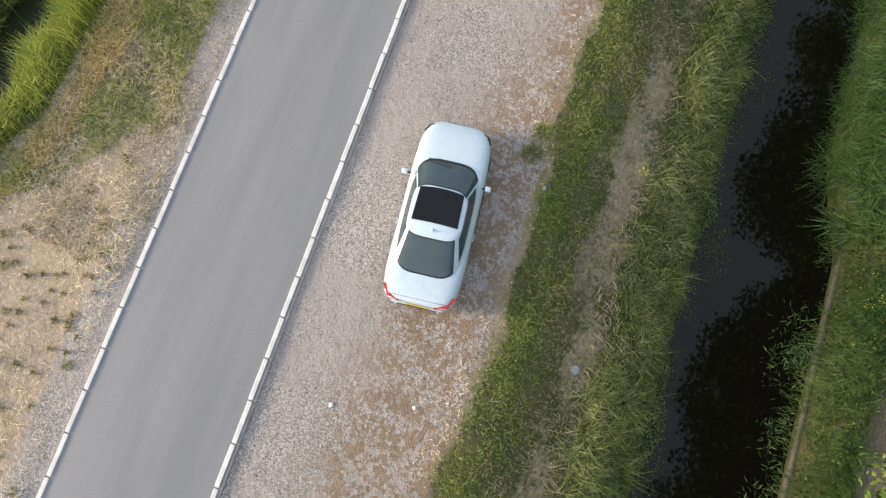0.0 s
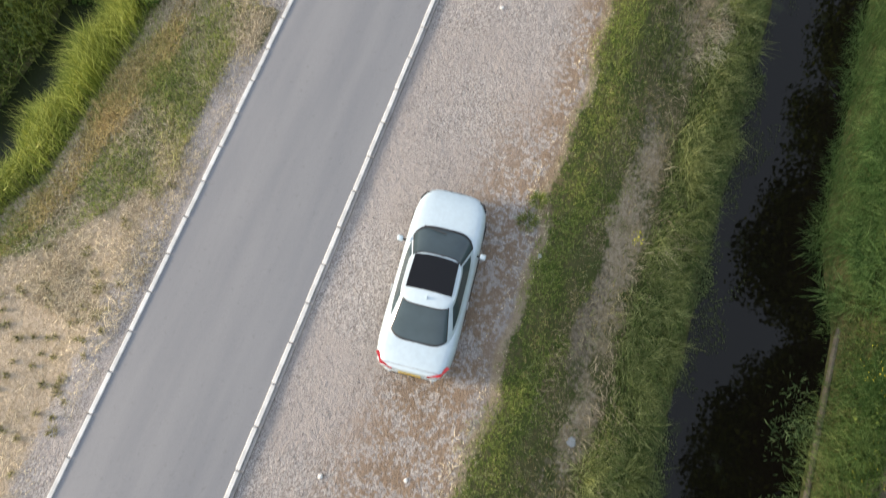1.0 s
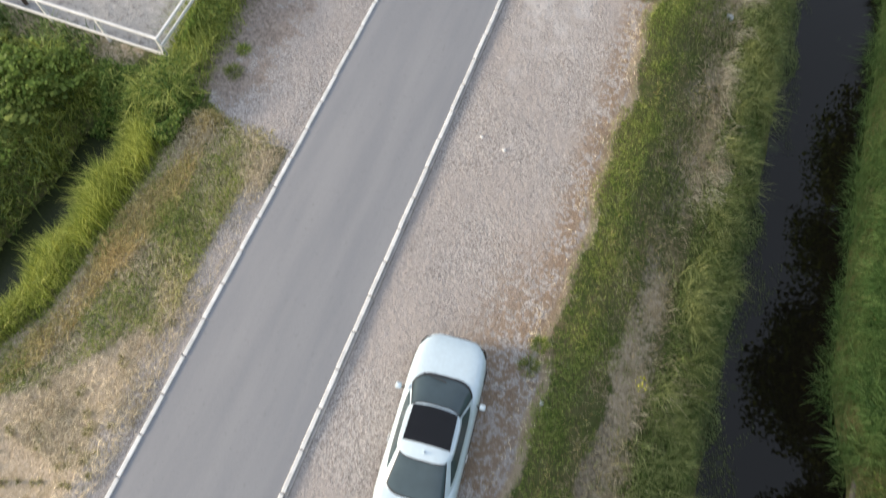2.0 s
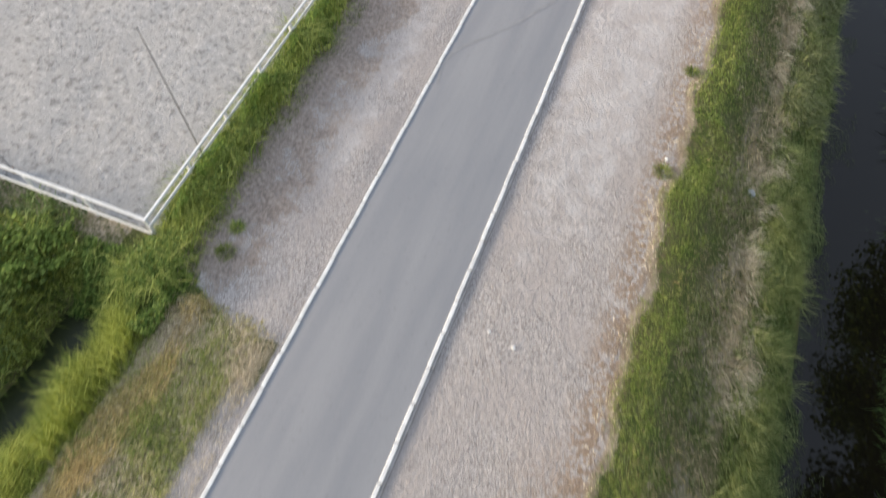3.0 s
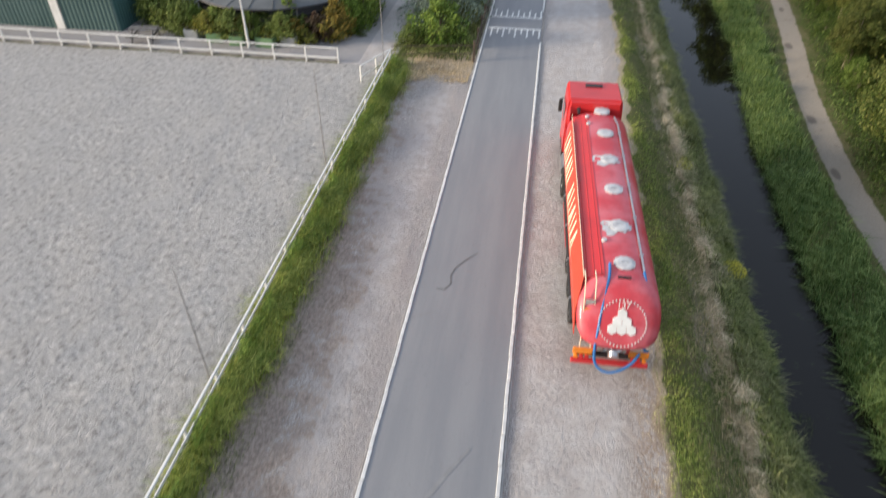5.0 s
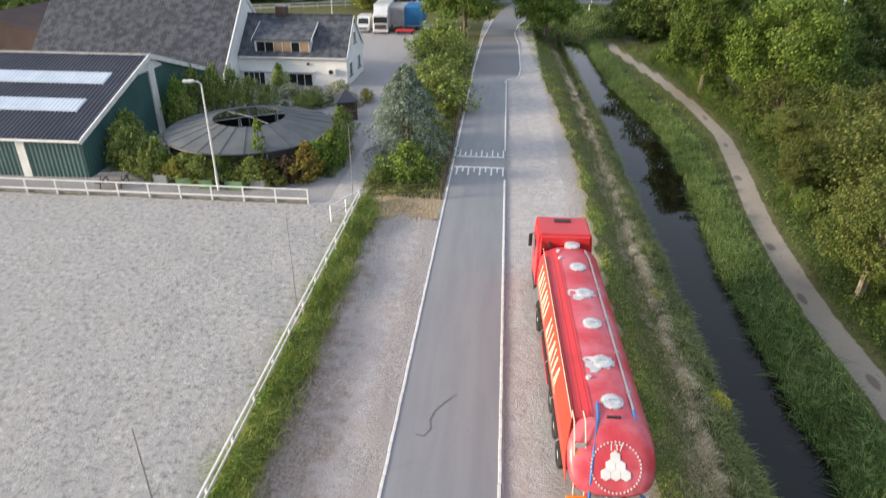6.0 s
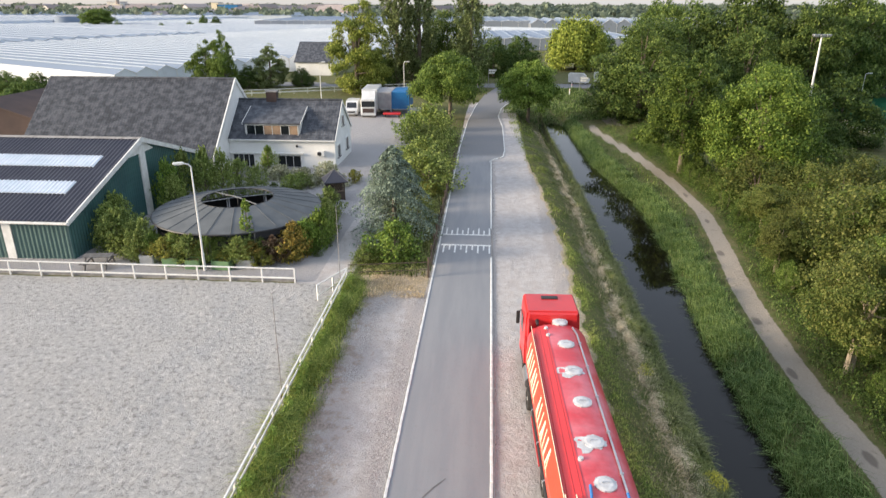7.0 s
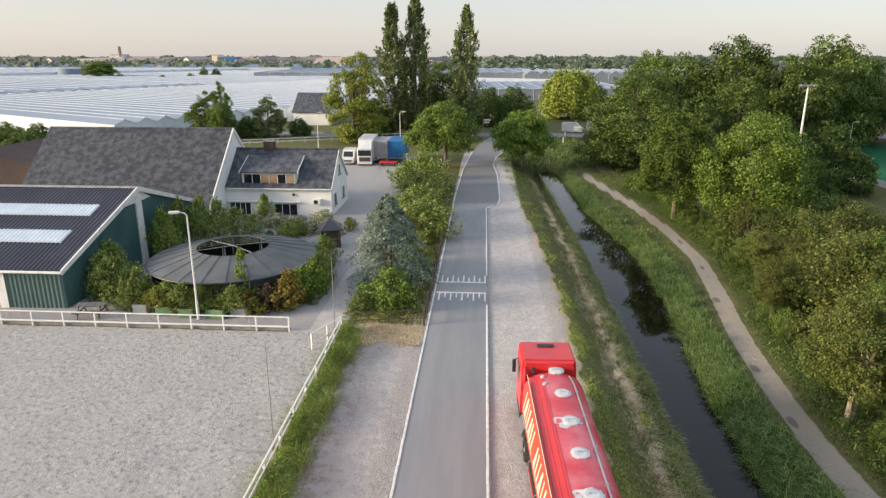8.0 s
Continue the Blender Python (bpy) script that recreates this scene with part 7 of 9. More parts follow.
for x, y, s, sz in ((12.3, 1.2, 0.55, 0.6), (11.2, -0.6, 0.5, 0.5), (12.6, 3.6, 0.5, 0.5)):
    tagged(plant(sh_fresh, x, y, s, sz, 40 * y, "young bright green bush by the ditch path"), group="bushes east of the footpath")
sh_thicket = broad_tree("shrub", 2.7, 2.1, 81, L_LIME, 0.11, 80, 130, 0.0, 0.07, (0, 0), "weedy yellow-green thicket over the ditch", "shrub", 0.0, "thicket at the west ditch")
plant(sh_thicket, -20.6, 6.3, 1.1, 0.7, first=True)
for x, y, s, sz, t in ((-17.6, 8.2, 1.5, 0.85, 0), (-16.4, 6.4, 1.1, 0.7, 60), (-19.8, 8.8, 1.5, 0.9, 120), (-18.5, 5.6, 1.4, 0.7, 200), (-22, 7.5, 1.6, 0.8, 20), (-16.3, 9.7, 0.9, 0.6, 90), (-15.4, 10.6, 0.7, 0.45, 150)):
    tagged(plant(sh_thicket if s > 1.3 else sh_fresh, x, y, s * 0.8, sz * 0.62, t, "weedy green thicket over the ditch"), group="thicket at the west ditch")


# grasses, reeds and weeds
def blades(name, x, y, h, w, lean, heading, material, label, z=None):
    """Bent blades standing on the ground, each its own strip."""
    n = len(x)
    z = height(x, y) - 0.02 if z is None else z
    d = np.stack([np.cos(heading), np.sin(heading), np.zeros(n)], -1)
    s = np.stack([-d[:, 1], d[:, 0], np.zeros(n)], -1) * (w / 2)[:, None]
    b = np.stack([x, y, z], -1)
    up = np.array([0, 0, 1.0])
    mid = b + d * (0.3 * lean * h)[:, None] + up * (0.62 * h)[:, None]
    tip = b + d * (lean * h)[:, None] + up * (h * (1 - 0.35 * lean))[:, None]
    co = np.stack([b - s, b + s, mid + s * 0.8, mid - s * 0.8, tip], 1).reshape(-1, 3)
    i = np.arange(n)[:, None] * 5
    ob = raw(name, co, i + np.array([[0, 1, 2, 3]]), i + np.array([[3, 2, 4]]), material)
    return tagged(ob, label, "grass", kind="stuff")


def strew(n, x0, x1, y0, y1, power=1.0, patch=0.0, seed=0.0, scale=0.8):
    x = x0 + (x1 - x0) * rng.random(n)
    y = y0 + (y1 - y0) * rng.random(n) ** power
    if patch:
        keep = rng.random(n) < 1 - patch * (0.5 + 0.5 * wob(x, y, scale, seed))
        x, y = x[keep], y[keep]
    return x, y


def field(name, n, x0, x1, y0, y1, h0, h1, w, lean, material, label, power=1.0, patch=0.5, heading=None, spread=3.14, seed=0.0, edge=None, scale=0.8, ditch=False):
    x, y = strew(n, x0, x1, y0, y1, power, patch, seed, scale)
    if edge:
        k = edge(x, y)
        x, y = x[k], y[k]
    if ditch:
        x = x + ditch_drift(x, y)
    m = len(x)
    tuft = np.clip(0.75 + 0.3 * wob(x, y, 2.1, seed + 1) + 0.35 * wob(x, y, 0.9, seed + 5), 0.25, 1.4)
    h = (h0 + (h1 - h0) * rng.random(m)) * tuft
    a = (0 if heading is None else heading) + spread * (2 * rng.random(m) - 1) + 0.8 * wob(x, y, 0.7, seed)
    return blades(name, x, y, h, w * (0.7 + 0.6 * rng.random(m)), lean * (0.5 + rng.random(m)), a, material, label)


on_verge = lambda x, y: (x > lay_by_edge(y) + 0.35 * rng.random(len(x)) - 0.05) & (x < 1.75 + 0.45 * wob(x, y, 0.6, 3.0) + 0.8 * rng.random(len(x)) ** 2)
field("verge_grass", 90000, 0.2, 2.7, -8, 22, 0.05, 0.15, 0.012, 1.0, G_VERGE, "short green verge grass with bare spots", 1.0, 0.97, seed=2.0, edge=on_verge, scale=1.1)
field("verge_grass", 60000, 0.2, 2.7, 22, 60, 0.05, 0.17, 0.022, 0.95, G_VERGE, "short green verge grass with bare spots", 1.25, 0.85, seed=2.0, edge=on_verge)
field("verge_grass", 22000, -1.5, 2.9, 60, 122, 0.08, 0.25, 0.04, 0.8, G_VERGE, "short green verge grass with bare spots", 1.0, 0.5, seed=2.0, edge=on_verge)
field("verge_grass", 13000, 2.0, 3.5, -8, 116, 0.06, 0.2, 0.016, 1.0, G_BANK, "thin grass over the worn bank top", 1.3, 0.8, seed=4.0)
field("bank_grass", 24000, 3.35, 4.7, -8, 24, 0.15, 0.42, 0.011, 1.15, G_BANK, "long pale grass bending over the ditch bank", 1.0, 0.75, 0.0, 2.4, seed=1.0)
field("bank_grass", 38000, 3.55, 4.95, 24, 118, 0.25, 0.6, 0.034, 1.1, G_BANK, "long pale grass bending over the ditch bank", 1.25, 0.6, 0.0, 2.2, seed=1.0, ditch=True)
field("dry_grass", 40000, 1.7, 3.4, -8, 36, 0.04, 0.14, 0.011, 1.9, G_DEAD, "flattened dead grass on the worn bank top", 1.2, 0.7, seed=2.4, scale=1.2)
field("dry_grass", 12000, 2.4, 3.7, 14, 112, 0.08, 0.26, 0.018, 1.8, G_DEAD, "tangled dead grass along the bank top", 1.2, 0.6, seed=3.7, scale=0.7)
field("dry_grass", 16000, 1.2, 3.3, -8, 40, 0.03, 0.12, 0.013, 1.7, G_ORANGE, "brown dead grass on the worn bank top", 1.2, 0.95, seed=9.4, scale=0.9)
field("verge_grass", 34000, 1.9, 3.2, 12, 100, 0.05, 0.18, 0.02, 1.1, G_BANK, "mown dull green grass on the upper bank", 1.2, 0.55, seed=4.6)
# matted hanks of dead grass along the brow of the bank
hk = np.random.default_rng(17)
hy = 13 + 80 * hk.random(330) ** 0.9
hx = 3.3 + 0.16 * np.sin(hy * 0.9) + 0.12 * np.sin(hy * 2.3 + 1) + 0.13 * hk.normal(size=330) + np.interp(hy, [13, 25, 60, 95], [0.1, 0.0, 0.0, -0.5])
hk_k = np.repeat(np.arange(330), 40)
hn = len(hk_k)
way = np.repeat(0.5 * hk.normal(size=330), 40) + 0.35 * hk.normal(size=hn)
blades("dry_grass", hx[hk_k] + 0.1 * hk.normal(size=hn), hy[hk_k] + 0.16 * hk.normal(size=hn), 0.1 + 0.28 * hk.random(hn), np.full(hn, 0.015), 1.2 + 1.1 * hk.random(hn), way, G_STRAW, "matted hanks of pale dead grass along the bank")
field("bank_grass", 20000, 3.8, 4.85, -8, 24, 0.15, 0.4, 0.011, 1.1, G_REED, "long green grass along the water's edge", 1.0, 0.6, 0.0, 2.0, seed=7.0, ditch=True)
field("bank_grass", 20000, 4.0, 4.9, 24, 118, 0.3, 0.6, 0.032, 1.0, G_BANK, "long green grass along the water's edge", 1.2, 0.55, 0.0, 1.8, seed=7.0, ditch=True)
field("dry_grass", 16000, 2.9, 4.0, -6, 100, 0.12, 0.34, 0.014, 1.7, G_DEAD, "bleached dry grass on the bank", 1.2, 0.95, -0.6, 0.9, seed=5.0, scale=0.45)
field("reeds", 60000, 7.8, 10.0, -10, 24, 0.25, 0.62, 0.013, 0.9, G_REEDNEAR, "dense green reeds and grass along the water", 1.0, 0.2, 2.6, 2.2, seed=3.0, edge=lambda x, y: (y > 7.6) | (x > 8.9))
field("reeds", 46000, 7.75, 9.9, 24, 118, 0.35, 0.9, 0.027, 0.75, G_REED, "dense green reeds and grass along the water", 1.2, 0.15, 2.6, 2.2, seed=3.0, ditch=True)
field("weeds", 32000, 9.4, 13.5, -8, 112, 0.15, 0.45, 0.03, 0.9, G_REED, "green weeds beside the footpath", 1.1, 0.4, seed=6.0, edge=lambda x, y: near_line(x, y, PATH_LINE) > 0.75 + 0.3 * rng.random(len(x)))
field("weeds", 24000, 11.5, 40, 18, 122, 0.2, 0.6, 0.06, 0.9, L_MID, "mixed undergrowth below the trees", 1.1, 0.2, seed=8.0, edge=lambda x, y: near_line(x, y, PATH_LINE) > 1.1 + 0.5 * rng.random(len(x)))
fence_line = lambda y: -12.65 - 0.003 * (y - 12)
strip = lambda x, y: (x > fence_line(y) - 0.04) & (x < fence_line(y) + 0.5 + 0.28 * smooth01(y, 22, 34) + 0.3 * (1 - smooth01(y, 13, 20)) + 0.16 * wob(x, y, 0.7, 2.0) + 0.14 * wob(x, y, 2.0, 5.0) + 0.7 * rng.random(len(x)) ** 3)
field("fence_weeds", 52000, -12.9, -10.9, 10.5, 51.5, 0.5, 0.98, 0.022, 0.9, G_VERGE, "lush green weeds along the white fence", 1.1, 0.25, seed=3.3, edge=strip)
field("fence_weeds", 16000, -12.4, -11.1, 11.5, 51.5, 0.05, 0.16, 0.016, 1.3, G_BANK, "thin dull grass beside the fence weeds", 1.1, 0.85, seed=7.3, scale=1.4)
field("fence_weeds", 14000, -12.9, -11.6, 10.5, 51.5, 0.4, 0.85, 0.018, 0.9, G_LIME, "yellowish seed heads among fence weeds", 1.1, 0.7, seed=9.0, edge=strip)
cx_w = lambda y: np.interp(y, [-30, 0, 4, 8, 11], [-21, -15.6, -14.0, -13.6, -13.9])
field("reeds", 46000, -16.5, -11.0, -4, 11.0, 0.5, 1.05, 0.016, 0.7, G_LIME, "tall lime-green reeds on the ditch bank", 1.0, 0.2, 2.6, 1.2, seed=1.5, edge=lambda x, y: (x - cx_w(y) > 0.9) & (x - cx_w(y) < 2.1 + 0.5 * rng.random(len(x))) & (y < 9.6))
field("rough_grass", 44000, -14, -8.6, 0.5, 12.5, 0.08, 0.26, 0.014, 1.1, G_VERGE, "rough green grass beside dry patches", 1.0, 0.6, seed=4.4, edge=lambda x, y: (x - cx_w(y) > 2.2) & (y > np.interp(x, [-14, -11, -9], [1.0, 2.0, 4.5])) & (y < np.interp(x, [-12, -10.8, -9, -8], [13.5, 11.2, 10.3, 10.2])))
field("dry_grass", 40000, -12.8, -8.8, 1, 10.8, 0.1, 0.28, 0.014, 1.5, G_ORANGE, "orange dried grass stems", 1.0, 0.7, seed=6.6, edge=lambda x, y: np.abs(x - np.interp(y, [0, 4, 10], [-12.2, -11.0, -10.3])) < 0.36 + 0.3 * wob(x, y, 1.1, 2))
field("dry_grass", 26000, -11.2, -7.95, 1.0, 10.6, 0.06, 0.2, 0.014, 1.7, G_STRAW, "pale dry grass beside the road", 1.0, 0.9, seed=6.1, scale=1.3)
field("dry_grass", 32000, -17, -8.1, -8, 4.5, 0.05, 0.15, 0.011, 2.2, G_STRAW, "short bleached straw-like grass", 1.0, 0.5, seed=7.7, edge=lambda x, y: y < np.interp(x, [-17, -13, -11, -9, -8], [0.4, 1.7, 2.6, 5.0, 8.0]))
field("rough_grass", 9000, -23, -14.6, 4.5, 12.0, 0.3, 0.8, 0.035, 0.8, G_REED, "rank green growth at the ditch end", 1.0, 0.3, seed=2.2, edge=lambda x, y: (x - cx_w(y) < -1.0))
field("rough_grass", 26000, -24, -12.2, 3.5, 11.0, 0.35, 0.9, 0.02, 0.9, G_LIME, "rank yellow-green grass over the ditch end", 1.0, 0.6, seed=8.8, edge=lambda x, y: (x - cx_w(y) < -0.8) | (y > 9.9), scale=0.9)
field("rough_grass", 20000, -24, -11.8, 3.5, 11.1, 0.35, 0.85, 0.02, 1.0, G_VERGE, "rank green grass over the ditch end", 1.0, 0.5, seed=1.8, edge=lambda x, y: (x - cx_w(y) < -0.8) | (y > 9.7), scale=0.7)
field("rough_grass", 9000, -40, -13.0, 10.5, 11.9, 0.06, 0.24, 0.02, 1.2, G_BANK, "rough grass under the end fence", 1.0, 0.5, seed=3.9)
field("rough_grass", 22000, -13.2, -8.2, 52.6, 98, 0.15, 0.5, 0.05, 0.9, G_BANK, "rough grass under garden shrubs", 1.0, 0.3, seed=5.9)
field("dry_grass", 6000, -12.2, -7.95, 49.4, 53.6, 0.06, 0.2, 0.026, 1.6, G_DEAD, "bleached grass at the end of the gravel", 1.0, 0.3, seed=1.1)
field("dry_grass", 18000, -0.4, 0.9, -8, 60, 0.03, 0.1, 0.014, 1.8, G_STRAW, "dry flattened grass at the gravel's edge", 1.2, 0.7, seed=8.1, edge=lambda x, y: np.abs(x - lay_by_edge(y) + 0.05) < 0.35)
field("rough_grass", 20000, -3, 14, 118, 150, 0.2, 0.7, 0.08, 0.8, G_REED, "rank grass round the end of the ditch", 1.0, 0.3, seed=2.9, edge=lambda x, y: x > road_right(y) + 0.6)



def weeds(name, n, x0, x1, y0, y1, h0, h1, size, material, label, power=1.0, patch=0.6, seed=0.0, edge=None, scale=0.9):
    """Broad-leaved low growth in lumps: leaves held at many heights over the ground."""
    x, y = strew(n, x0, x1, y0, y1, power, patch, seed, scale)
    if edge:
        k = edge(x, y)
        x, y = x[k], y[k]
    m = len(x)
    lump = np.clip(0.55 + 0.45 * wob(x, y, 1.9, seed) + 0.3 * wob(x, y, 4.3, seed + 2), 0.1, 1.3)
    z = height(x, y) + (h0 + (h1 - h0) * rng.random(m)) * lump
    nrm = unit(np.stack([0.5 * rng.normal(size=m), 0.5 * rng.normal(size=m), np.full(m, 0.9)], -1))
    ob = leaf_mesh(name, np.stack([x, y, z], -1), nrm, size * (0.5 + rng.random(m)), material, None, 1.7)
    return tagged(ob, label, "weeds", kind="stuff")


# undergrowth green darkened: the shade below the crowns is put into the leaf colour
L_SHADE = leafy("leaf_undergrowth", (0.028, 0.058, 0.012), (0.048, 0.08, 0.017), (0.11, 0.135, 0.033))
weeds("fence_weeds", 46000, -12.9, -11.0, 10.3, 51.8, 0.15, 1.15, 0.045, L_MID, "leafy green weeds along the white fence", 1.1, 0.5, 1.2, edge=strip)
weeds("fence_weeds", 26000, -12.7, -12.2, 12.6, 51.2, 0.3, 0.95, 0.045, L_FRESH, "leafy green weeds crowding the white fence", 1.15, 0.3, 2.6)
weeds("fence_weeds", 9000, -12.9, -11.0, 10.3, 51.8, 0.2, 0.7, 0.04, L_GARDEN, "light green weeds along the white fence", 1.1, 0.8, 4.2, edge=strip)
weeds("bank_weeds", 42000, 3.5, 4.9, -8, 60, 0.02, 0.35, 0.034, L_DARK, "leafy weeds on the ditch bank", 1.3, 0.6, 2.2)
weeds("bank_weeds", 26000, 3.4, 4.85, -8, 80, 0.2, 0.6, 0.034, L_GARDEN, "light green weeds on the ditch bank", 1.3, 0.9, 6.2)
weeds("verge_weeds", 16000, 0.4, 2.6, -8, 40, 0.02, 0.12, 0.024, L_GARDEN, "flat leafy weeds in the verge", 1.3, 0.9, 3.1, edge=on_verge, scale=1.6)
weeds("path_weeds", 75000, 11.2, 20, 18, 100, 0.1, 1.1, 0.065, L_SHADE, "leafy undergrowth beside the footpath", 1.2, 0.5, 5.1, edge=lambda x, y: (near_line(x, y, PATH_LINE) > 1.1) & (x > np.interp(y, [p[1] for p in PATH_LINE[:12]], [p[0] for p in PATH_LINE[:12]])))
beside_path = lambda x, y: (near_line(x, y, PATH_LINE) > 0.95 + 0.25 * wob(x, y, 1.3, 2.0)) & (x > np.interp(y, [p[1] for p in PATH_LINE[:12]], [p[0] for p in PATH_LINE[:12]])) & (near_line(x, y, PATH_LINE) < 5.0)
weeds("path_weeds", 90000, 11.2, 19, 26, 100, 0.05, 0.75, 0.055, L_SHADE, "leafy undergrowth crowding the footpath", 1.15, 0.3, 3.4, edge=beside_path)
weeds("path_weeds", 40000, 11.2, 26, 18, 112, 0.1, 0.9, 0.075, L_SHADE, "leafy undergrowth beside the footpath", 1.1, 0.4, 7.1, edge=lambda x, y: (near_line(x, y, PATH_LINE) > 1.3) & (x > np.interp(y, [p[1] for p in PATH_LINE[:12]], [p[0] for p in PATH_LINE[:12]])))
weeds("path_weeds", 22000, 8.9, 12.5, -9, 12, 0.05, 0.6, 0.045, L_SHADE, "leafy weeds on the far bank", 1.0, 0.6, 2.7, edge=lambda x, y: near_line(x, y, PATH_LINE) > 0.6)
weeds("thicket_weeds", 24000, -24, -14.2, 3.0, 11.1, 0.1, 0.9, 0.06, L_LIME, "rank bright weeds over the west ditch", 1.0, 0.85, 1.9, edge=lambda x, y: (x - cx_w(y) < -0.7) | (y > 10.2))
weeds("thicket_weeds", 9000, -14.4, -11.0, 9.3, 11.3, 0.1, 0.6, 0.05, L_MID, "rank weeds at the fence corner", 1.0, 0.4, 0.9)

# tufts in the gravel and small weeds
for tx, ty, tr in ((-10.6, 12.25, 0.24), (-10.7, 13.1, 0.17), (0.25, 6.9, 0.22), (0.35, 7.5, 0.18), (0.15, 19.4, 0.25), (0.2, 23.8, 0.2)):
    n = 260
    a, r = rng.random(n) * 6.28, tr * rng.random(n) ** 0.6
    x, y = tx + r * np.cos(a), ty + r * np.sin(a)
    blades("grass_tuft", x, y, 0.08 + 0.14 * rng.random(n), np.full(n, 0.012), 0.6 + 0.6 * rng.random(n), a, G_VERGE, "small green tuft in the gravel")
G_TUFT = leafy("olive_tuft", (0.13, 0.125, 0.05), (0.19, 0.175, 0.07), (0.3, 0.27, 0.13), 0.2)
field("verge_grass", 9000, -11.4, -8.5, 4.5, 10.8, 0.06, 0.2, 0.022, 1.5, G_TUFT, "yellowish rough grass on the west verge", 1.0, 0.6, seed=3.7, scale=1.1)
gx, gy, gh, ga = [], [], [], []
for k in range(300):
    tx, ty, tr = -8.3 - 7 * rng.random(), -7 + 12 * rng.random(), 0.025 + 0.1 * rng.random() ** 3
    n = int(14 + 420 * tr)
    a, r = rng.random(n) * 6.28, tr * rng.random(n) ** 0.6
    gx.append(tx + r * np.cos(a)), gy.append(ty + r * np.sin(a)), gh.append(0.05 + 0.09 * rng.random(n)), ga.append(a)
gx, gy, gh, ga = map(np.concatenate, (gx, gy, gh, ga))
blades("grass_tufts", gx, gy, gh, np.full(len(gx), 0.018), 0.6 + 0.6 * rng.random(len(gx)), ga, G_TUFT, "small olive tufts scattered in dry grass")
L_YELLOW = leafy("yellow_flower", (0.45, 0.4, 0.03), (0.3, 0.3, 0.04), (0.6, 0.5, 0.05))
for fx, fy, fz, fn, fr in ((4.5, 36.4, -1.4, 700, 0.55), (3.0, 7.6, -0.75, 40, 0.2), (9.7, 6.5, -1.0, 60, 0.7), (10.1, 4.0, -1.0, 80, 0.9), (3.4, 43.5, -0.85, 200, 0.4)):
    a, r = rng.random(fn) * 6.28, fr * rng.random(fn) ** 0.6
    p = np.stack([fx + r * np.cos(a), fy + r * np.sin(a), fz + 0.5 * rng.random(fn) * (1 - (r / fr) ** 2) + 0.1], -1)
    ob = leaf_mesh("flowering_weed", p, unit(np.stack([0.4 * np.cos(a), 0.4 * np.sin(a), np.ones(fn)], -1)), (0.018 + 0.03 * rng.random(fn)) * (0.5 if fx > 9 else 1.0), L_YELLOW, None)
    tagged(ob, "yellow flowering weed on the ditch bank", "weed", kind="stuff")

G_PALE = leafy("pale_seeding_grass", (0.095, 0.122, 0.04), (0.145, 0.165, 0.062), (0.3, 0.29, 0.15), 0.25)

G_SEED = leafy("yellow_seeding_grass", (0.075, 0.1, 0.024), (0.14, 0.16, 0.045), (0.36, 0.35, 0.15), 0.2)


def tussocks(name, n, per, x0, x1, y0, y1, h0, h1, w, material, label, drift=0.0, sway=0.0, power=1.0, seed=1, ditch=False):
    """Separate grass tussocks, each a fountain of bent blades, with gaps between them."""
    g = np.random.default_rng(seed)
    cx, cy = x0 + (x1 - x0) * g.random(n), y0 + (y1 - y0) * g.random(n) ** power
    if ditch:
        cx = cx + ditch_drift(cx, cy)
    size = 0.55 + 0.75 * g.random(n)
    k = np.repeat(np.arange(n), per)
    m = len(k)
    a = g.random(m) * 2 * math.pi
    r = 0.15 * size[k] * g.random(m) ** 0.5
    x, y = cx[k] + r * np.cos(a), cy[k] + r * np.sin(a)
    way = np.arctan2(np.sin(a) * 0.9, np.cos(a) * 0.9 + drift) + sway * g.normal(size=m)
    return blades(name, x, y, (h0 + (h1 - h0) * g.random(m)) * size[k], w * (0.7 + 0.6 * g.random(m)), 0.55 + 0.9 * g.random(m), way, material, label)


tussocks("bank_tussocks", 230, 55, 3.3, 4.5, -8, 24, 0.2, 0.55, 0.011, G_SEED, "pale seeding grass tussocks on the ditch bank", 0.5, 0.8, 1.0, 5)
tussocks("bank_tussocks", 190, 60, 3.6, 4.8, -8, 24, 0.25, 0.62, 0.014, G_BANK, "lush grass tussocks above the water", 0.9, 0.8, 1.0, 6)
tussocks("bank_tussocks", 560, 30, 3.4, 4.8, 24, 100, 0.3, 0.65, 0.026, G_PALE, "pale seeding grass tussocks on the ditch bank", 0.4, 0.3, 1.2, 7, True)
tussocks("verge_tussocks", 420, 30, 0.7, 2.2, -8, 40, 0.07, 0.17, 0.012, G_VERGE, "bright green tufts in the verge", 0.0, 0.3, 1.2, 8)
tussocks("verge_tussocks", 260, 26, 0.5, 2.9, -8, 40, 0.06, 0.16, 0.011, G_PALE, "pale tufts in the verge", 0.0, 0.3, 1.2, 9)
tussocks("reed_tussocks", 130, 40, 9.3, 10.0, -9, 8, 0.2, 0.45, 0.016, G_REEDNEAR, "broad-bladed reeds behind the revetment board", -0.3, 0.3, 1.0, 12)
tussocks("reed_tussocks", 300, 42, 8.5, 9.9, 8, 24, 0.3, 0.6, 0.018, G_REEDNEAR, "broad-bladed reeds leaning over the water", -0.9, 0.3, 1.0, 10)
tussocks("reed_tussocks", 520, 26, 7.85, 9.9, 24, 110, 0.4, 0.85, 0.032, G_REED, "broad-bladed reeds leaning over the water", -0.5, 0.4, 1.2, 11, True)

